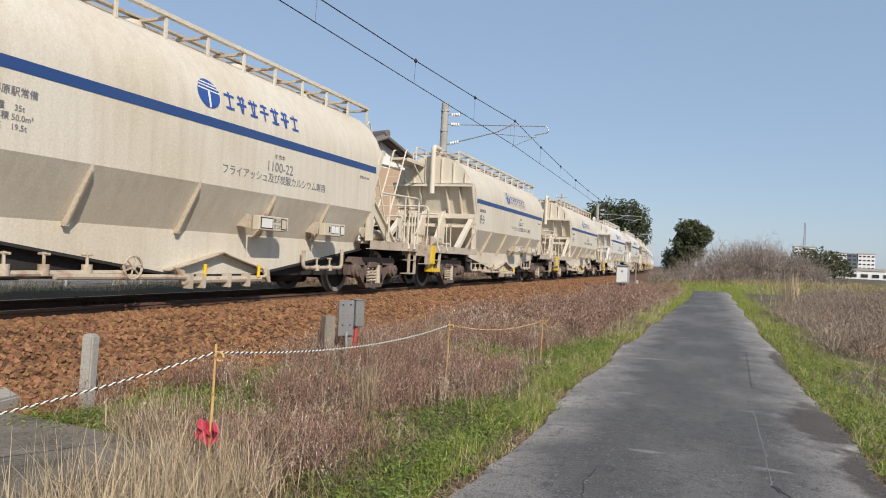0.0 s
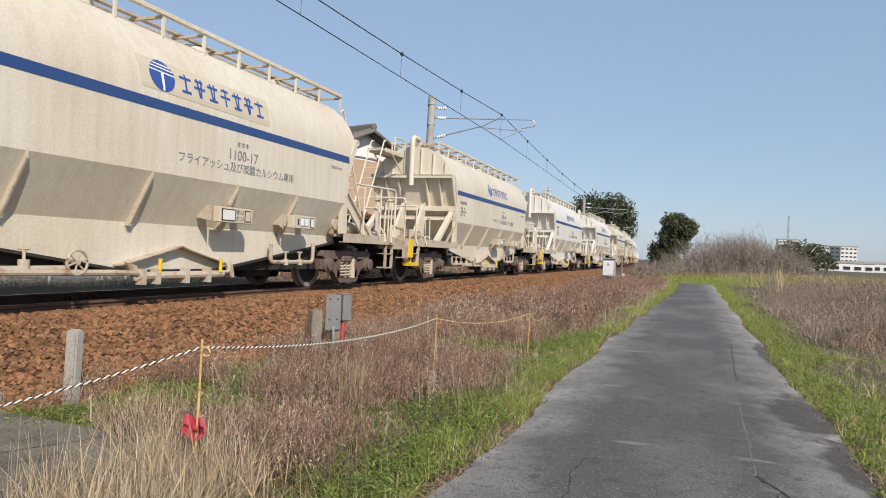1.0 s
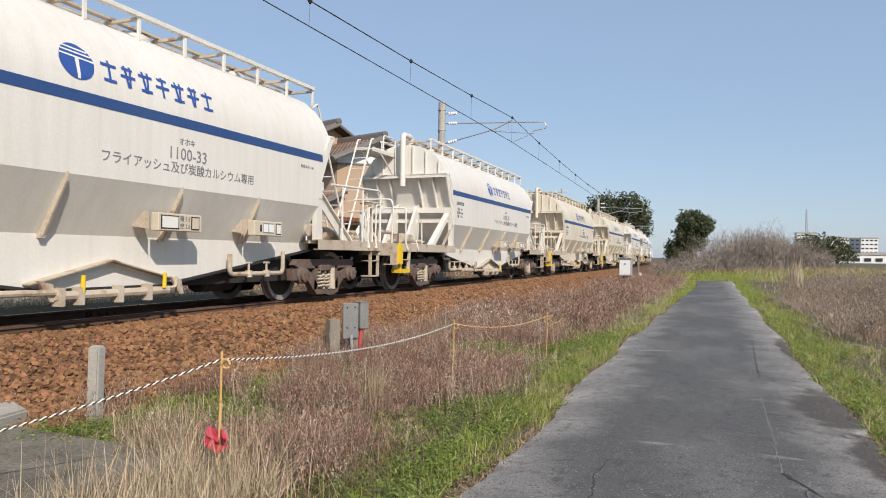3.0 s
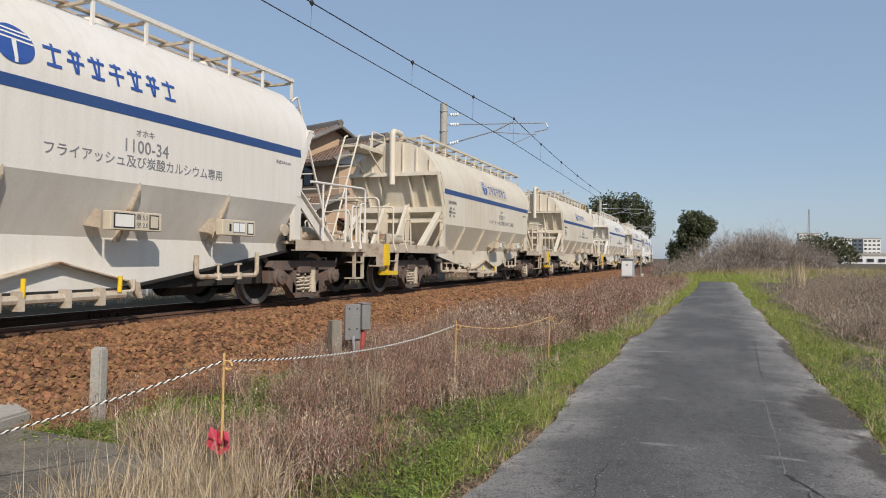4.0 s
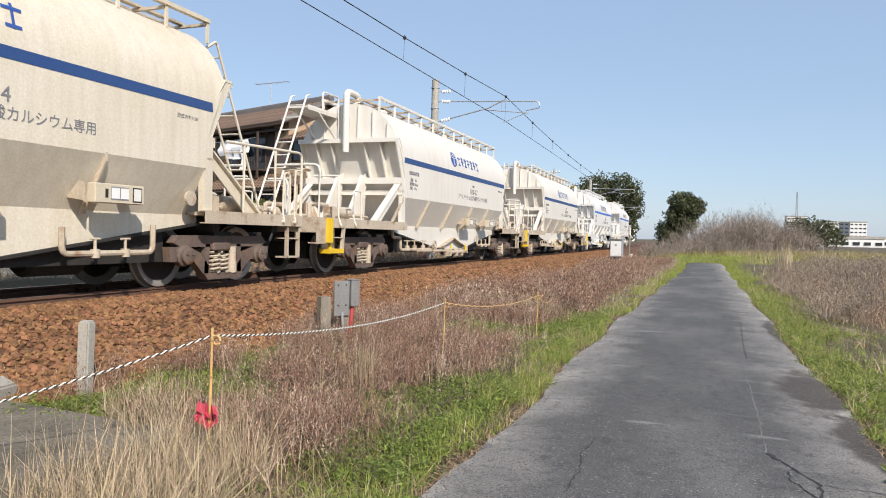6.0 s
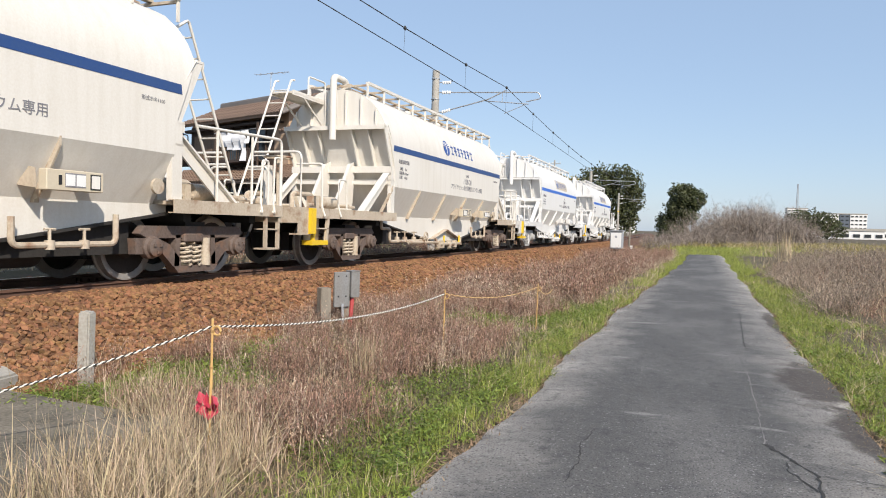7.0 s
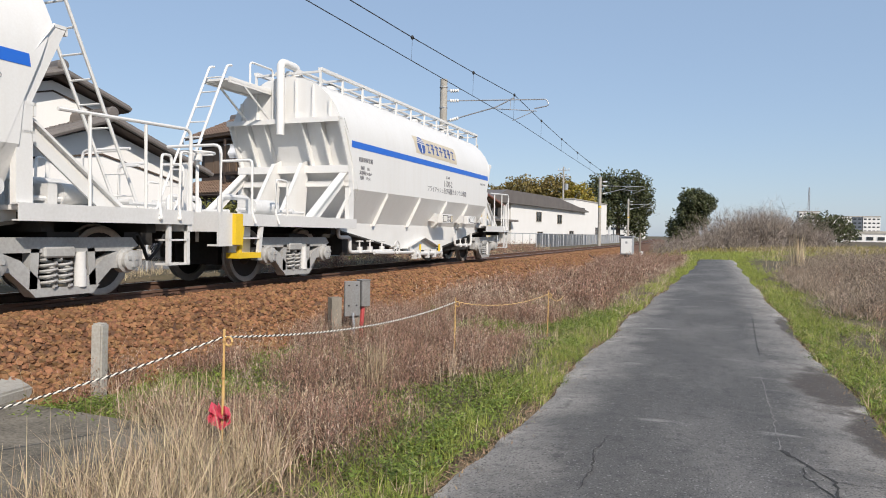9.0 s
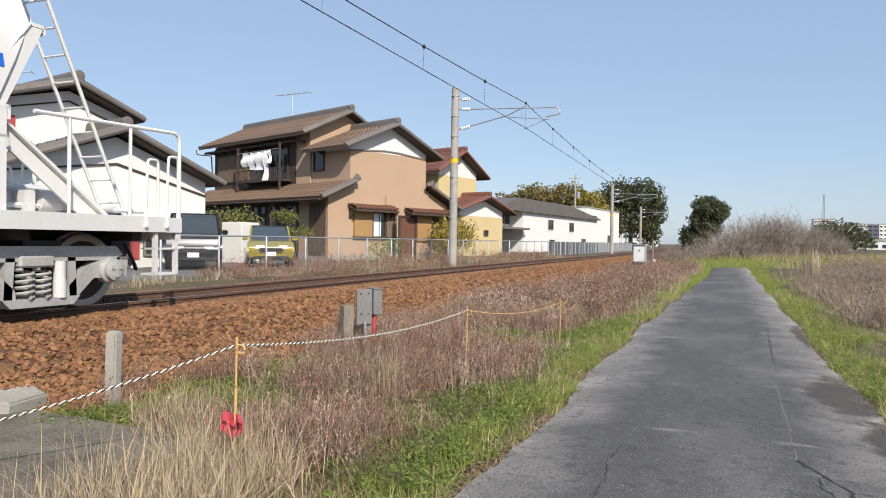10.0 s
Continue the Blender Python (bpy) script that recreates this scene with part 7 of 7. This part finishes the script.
    twig_weeds("dead_weeds", patches(3000, (2.4, 6.0, 12.5, 28, 1.0), (0.3, 0.85), 88, heap, 0.14, 8), "twig", "tangled bare brown weeds heaped on the bank", 89, 7, 0.022, 0.45)
    blades("dry_grass", patches(9000, (2.0, 28, 26, 80, 1.1), (0.3, 0.8), 22, right_dry, 0.12, 4), "straw", "matted dry grass on the bank", 12, (0.008, 0.016), 0.8)
    twig_weeds("dead_weeds", patches(4500, (4.0, 16, 22, 46, 1.0), (0.3, 0.8), 23, right_dry, 0.15, 5), "twig", "tangled bare brown weeds on the bank", 13, 7, 0.03)
    blades("pale_reeds", patches(90, (3.85, 4.3, 39, 41, 1.0), (1.1, 2.0), 24, None, 0.1, 3), "straw", "tall pale reeds standing on the bank", 14, (0.01, 0.02), 0.06)
    blades("pale_reeds", patches(200, (6.2, 9.5, 16, 22, 1.0), (0.5, 0.9), 27, None, 0.1, 3), "straw", "tall pale reeds standing on the bank", 15, (0.005, 0.010), 0.12)
    blades("meadow_grass", patches(14000, (-9, 45, 46, 95, 1.0), (0.25, 0.6), 25, lambda x, y, r: x - track_x(y) > 2.3 and not (y < 58 and -2 < x < 3), 0.2, 4), "olive", "olive and tawny meadow grass", 16, (0.015, 0.03), 0.5)
    blades("meadow_grass", patches(9000, (-3, 7, 45, 62, 1.0), (0.1, 0.28), 28, None, 0.2, 4), "green", "green grass where the lane ends", 17, (0.012, 0.02), 0.5)
    # behind the track
    blades("dry_grass", patches(2200, (-12.6, -11.2, 6, 18, 1.1), (0.08, 0.35), 26, lambda x, y, r: r.uniform() < 0.4 + 0.9 * fnoise(x, y, 0.5, 50), 0.06, 4), "straw", "dry grass along the fence foot", 18, (0.003, 0.007), 0.5)
    blades("dry_grass", patches(4000, (-12.6, -10.3, 18, 50, 1.1), (0.12, 0.6), 90, lambda x, y, r: r.uniform() < 0.5 + 0.8 * fnoise(x, y, 0.5, 50), 0.06, 4), "straw", "dry grass along the fence foot", 91, (0.004, 0.008), 0.35)
    twig_weeds("dead_weeds", patches(2600, (-12.5, -10.3, 14, 46, 1.1), (0.2, 0.7), 92, lambda x, y, r: r.uniform() < 0.5 + 0.8 * fnoise(x, y, 0.5, 52), 0.08, 4), "brown_weed", "dead reddish-brown weeds along the fence foot", 93, 6, 0.026)
    blades("verge_grass", patches(300, (-13.4, -12.3, 22, 29, 1.0), (0.2, 0.7), 29, None, 0.1, 4), "green", "green weeds at the fence", 19, (0.01, 0.02), 0.3)


def leaf_clumps(centre, radii, count, size, r, gap=0.22):
    """Small leaf quads in a lobed shell, with hollows."""
    d = r.normal(0, 1, (count, 3))
    d /= np.linalg.norm(d, axis=1)[:, None]
    ph = r.uniform(0, 6.28, 6)
    lump = np.sin(d[:, 0] * 5 + ph[0]) * np.sin(d[:, 1] * 5 + ph[1]) + np.sin(d[:, 2] * 7 + ph[2]) * np.sin(d[:, 0] * 8 + ph[3]) * 0.7
    rad = (0.50 + 0.52 * r.uniform(0, 1, count)) * (1 + gap * lump)
    p = np.array(centre) + d * np.array(radii) * rad[:, None]
    a = r.normal(0, 1, (count, 3))
    a /= np.linalg.norm(a, axis=1)[:, None]
    b = np.cross(a, r.normal(0, 1, (count, 3)))
    b /= np.linalg.norm(b, axis=1)[:, None]
    s = (size * r.uniform(0.6, 1.3, count))[:, None]
    return np.stack((p - a * s, p + b * s * 0.5, p + a * s, p - b * s * 0.5), 1).reshape(-1, 3)


def tree(name, label, x, y, z, height, trunk_r, lobes, mat, seed, leaf=0.12, per=900):
    """A tapered trunk, limbs to each lobe of the crown, and a crown of many small leaves."""
    r = np.random.RandomState(seed)
    t = thing(name, label, "tree", m=pose(x, y, z))
    bm = tube(bmesh.new(), [(0, 0, -0.3), (0.05, 0.03, height * 0.3), (0.0, 0.1, height * 0.6)], trunk_r, 10, trunk_r * 0.5)
    part("trunk", bm, "bark", t, smooth=True)
    bm = bmesh.new()
    for (a, b, c), _ in lobes:
        tube(bm, [(0, 0.05, height * 0.35), (a * 0.5, b * 0.5, (height * 0.35 + c) / 2), (a, b, c)], trunk_r * 0.4, 6, trunk_r * 0.08)
    part("limb", bm, "bark", t, smooth=True)
    v = np.concatenate([leaf_clumps(c, rad, int(per * rad[0] * rad[2]), leaf, r) for c, rad in lobes])
    me = bpy.data.meshes.new("crown")
    me.from_pydata(v.tolist(), [], np.arange(len(v)).reshape(-1, 4).tolist())
    me.materials.append(M[mat])
    o = new("crown", me)
    o.parent = t
    return t


def bare_bush(name, label, x, y, z, height, spread, seed, mat="twig", stems=40):
    """Many forking bare branches, thin slivers at the tips."""
    r = np.random.RandomState(seed)
    v, f = [], []
    def twig(p, d, ln, w, depth):
        q = p + d * ln
        side = np.cross(d, r.normal(0, 1, 3))
        side = side / (np.linalg.norm(side) + 1e-6) * w
        i = len(v)
        v.extend((p - side, p + side, q + side * 0.6, q - side * 0.6))
        f.append((i, i + 1, i + 2, i + 3))
        if depth:
            for k in range(3 if depth > 1 else 4):
                e = d + r.normal(0, 0.55, 3) + (0, 0, 0.05)
                twig(p + d * ln * r.uniform(0.45, 1.0), e / np.linalg.norm(e), ln * r.uniform(0.5, 0.75), w * 0.6, depth - 1)
    for k in range(stems):
        p = np.array((r.normal(0, spread * 0.45), r.normal(0, spread * 0.3), -0.1))
        d = np.array((r.normal(0, 0.6), r.normal(0, 0.5), 1.0))
        twig(p, d / np.linalg.norm(d), height * r.uniform(0.25, 0.48), 0.03, 3)
    me = bpy.data.meshes.new(name)
    me.from_pydata([tuple(p) for p in v], [], f)
    me.materials.append(M[mat])
    o = tagged(new(name, me), label, "bush", "bare bushes")
    o.matrix_basis = pose(x, y, z)
    return o


def build_trees():
    tree("evergreen_tree", "dark round-crowned evergreen tree beside the track", -2.2, 92, 0.0, 8.0, 0.3,
         [((-0.2, 0, 6.0), (1.8, 2.0, 1.6)), ((1.1, 0, 5.6), (1.6, 1.8, 1.4)), ((-0.9, 0, 4.4), (1.3, 1.5, 1.4)), ((-2.0, 0.5, 2.4), (1.4, 1.3, 1.5)), ((0.5, 0, 3.6), (1.4, 1.5, 1.3)), ((-1.0, 0, 1.8), (1.7, 1.5, 1.4))], "leaf_dark", 1, 0.15, 1100)
    tree("evergreen_tree", "tall dark evergreen trees behind the white buildings", -17.6, 142, 0.3, 15, 0.5,
         [((-2.5, 0, 10.5), (4.2, 3, 3.4)), ((2.2, 0, 10.8), (4.2, 3, 3.3)), ((4.6, 0, 8.4), (2.2, 3, 3.2)), ((0, 0, 6.5), (5.5, 3, 3.5)), ((3.6, 0, 4.0), (2.6, 3, 3.2)), ((-5.0, 0, 5.0), (3.0, 3, 3.2))], "leaf_dark", 2, 0.28, 230)
    for i, (x, y, h, sp, mat) in enumerate(((-33.0, 126, 12.2, 4.4, "leaf_brown"), (-27.6, 128, 12.4, 4.2, "leaf_brown"), (-23.4, 127, 11.0, 3.4, "leaf_yellow"), (-38.5, 130, 11, 4.0, "leaf_brown"), (-20.6, 129, 8.6, 3.2, "leaf_dark"))):
        tree("broadleaf_tree", "tawny broadleaf tree behind the houses", x, y, 0.4, h, 0.35,
             [((0, 0, h * 0.72), (sp, 3, h * 0.26)), ((-sp * 0.5, 0, h * 0.5), (sp * 0.7, 3, h * 0.25)), ((sp * 0.5, 0, h * 0.5), (sp * 0.7, 3, h * 0.25))], mat, 10 + i, 0.28, 260)
    tree("round_tree", "dark round tree far across the field", 21.8, 165, 0.2, 7.5, 0.4, [((-1.5, 0, 4.4), (3.6, 3, 2.4)), ((1.8, 0, 4.0), (3.8, 3, 2.2)), ((3.2, 0, 2.4), (3.6, 3, 1.9)), ((-3.4, 0, 2.4), (3.2, 3, 1.9))], "leaf_dark", 20, 0.26, 220)
    r = random.Random(4)
    for i in range(26):
        u = i / 25
        x = 0.4 + 10.4 * u + r.uniform(-0.6, 0.6)
        y = 82 + 8 * u + r.uniform(-4, 4)
        h = 3.4 + 3.2 * math.sin(math.pi * min(1, u * 1.15)) + r.uniform(-0.4, 0.4)
        bare_bush("bare_bush", "grey-brown leafless thicket beyond the meadow", x, y, 0.1, h, 3.0, 50 + i, "thicket", 44)
    for i, (x, y, h, s) in enumerate(((-3.4, 54, 1.5, 1.2), (-2.6, 62, 2.4, 1.4), (-1.4, 68, 2.6, 1.8), (-3.9, 70, 2.0, 1.2), (0.5, 72, 2.4, 2), (3.5, 74, 2.0, 2.5), (6.5, 78, 2.2, 2.5))):
        bare_bush("bare_bush", "grey-brown leafless shrub at the lane's end", x, y, 0.1, h, s, 90 + i, "thicket", 24)
    tree("garden_shrub", "yellow-green garden bush beside the house", -13.9, 35.0, BASE, 2.4, 0.08, [((0, 0, 1.5), (1.0, 1.3, 1.0)), ((0.2, 1.3, 1.4), (1.0, 1.2, 0.95)), ((0.1, -1.0, 1.0), (0.8, 0.9, 0.8))], "leaf_yellow", 30, 0.07, 1500)
    tree("rose_bush", "loose green rose bush by the house wall", -15.6, 30.2, BASE, 1.2, 0.03, [((0, 0, 0.7), (0.7, 0.9, 0.5)), ((0.3, 1.0, 0.8), (0.7, 0.8, 0.5))], "forb", 33, 0.06, 900)
    tree("garden_pine", "clipped dark garden pine before the verandah", -19.0, 27.2, BASE, 2.6, 0.1, [((0, 0, 2.1), (0.7, 0.7, 0.35)), ((0.5, 0.3, 1.4), (0.8, 0.8, 0.3)), ((-0.5, -0.2, 0.9), (0.8, 0.8, 0.3))], "leaf_garden", 31, 0.06, 2600)
    tree("garden_hedge", "low green garden hedge before the verandah", -20.5, 25.6, BASE, 1.8, 0.08, [((0, 0, 1.5), (1.3, 1.0, 1.0)), ((-1.3, 0.2, 1.4), (1.2, 1.0, 0.95))], "leaf_garden", 32, 0.07, 1600)


def build_distance():
    def block(name, label, x, y, w, d, h, floors, bays, mat):
        b = thing(name, label, "building", m=pose(x, y, 0))
        part("wall", boxes((0, w, 0, d, 0, h)), mat, b)
        me = mesh_of("window", boxes((0.2 * w / bays, 0.8 * w / bays, -0.25, -0.05, 0.32 * h / floors, 0.66 * h / floors)), "window")
        for i in range(bays):
            for j in range(floors):
                o = new("window", me)
                o.matrix_basis = pose(i * w / bays, 0, j * h / floors)
                o.parent = b
        part("roof", boxes((-0.3, w + 0.3, -0.3, d, h + 0.01, h + 0.8)), "concrete", b)
    block("apartment_block", "far white apartment block with rows of windows", 89, 640, 15, 14, 19, 6, 6, "plaster_white")
    block("apartment_block", "far grey apartment tower with rows of windows", 104.5, 640, 7, 14, 19, 6, 2, "car_grey")
    block("apartment_block", "far white apartment block with rows of windows", 112, 640, 12, 14, 19, 6, 4, "plaster_white")
    block("apartment_block", "far white apartment block behind the thicket", 66, 640, 15, 14, 23, 7, 5, "plaster_white")
    block("far_house", "far low pale building across the field", 42, 300, 22, 12, 3.5, 1, 6, "plaster_white")
    block("far_house", "far low pale building across the field", 58, 330, 30, 12, 4.0, 1, 8, "plaster_white")
    block("far_house", "far low pale building along the line", -46, 290, 20, 10, 6.0, 2, 6, "plaster_white")
    m = thing("radio_mast", "thin far lattice radio mast", "mast", m=pose(64, 560, 0))
    bm = bmesh.new()
    for x in (-1.0, 1.0):
        tube(bm, [(x, 0, 0), (x * 0.25, 0, 38)], 0.25, 5)
    for k in range(12):
        z = 3 * k
        wd = 1.0 - 0.75 * z / 38
        tube(bm, [(-wd, 0, z), (wd, 0, z + 3)], 0.12, 4)
    part("lattice", bm, "grey_box", m)
    for x, y, h in ((-18.5, 91.5, 10.2), (-24.0, 60, 10.0)):
        p = thing("utility_pole", "grey concrete utility pole with crossarms and insulators", "pole", "utility poles", m=pose(x, y, 0.3))
        part("shaft", lathe(bmesh.new(), [(0, 0.17), (h, 0.10)], (0, 0, 0), "z", 12), "concrete", p, smooth=True)
        for z in (h - 0.5, h - 1.3):
            part("crossarm", boxes((-0.8, 0.8, -0.05, 0.05, z, z + 0.1)), "steel", p)
            for k in (-0.7, -0.25, 0.3, 0.7):
                part("insulator", lathe(bmesh.new(), [(z + 0.1, 0.05), (z + 0.28, 0.06)], (k, 0, 0), "z", 8), "ceramic", p)
        part("transformer", lathe(bmesh.new(), [(h - 3.1, 0.2), (h - 3.05, 0.25), (h - 2.3, 0.25), (h - 2.25, 0.15)], (0.4, 0, 0), "z", 12), "grey_box", p, smooth=True)


build_ground()
build_road()
build_track()
wagons = build_train()
build_line()
brown_house()
white_house()
cream_house()
white_modern()
build_fence()
build_yard()
build_verge_things()
build_trees()
build_distance()
build_plants()
build_stones()
motions()
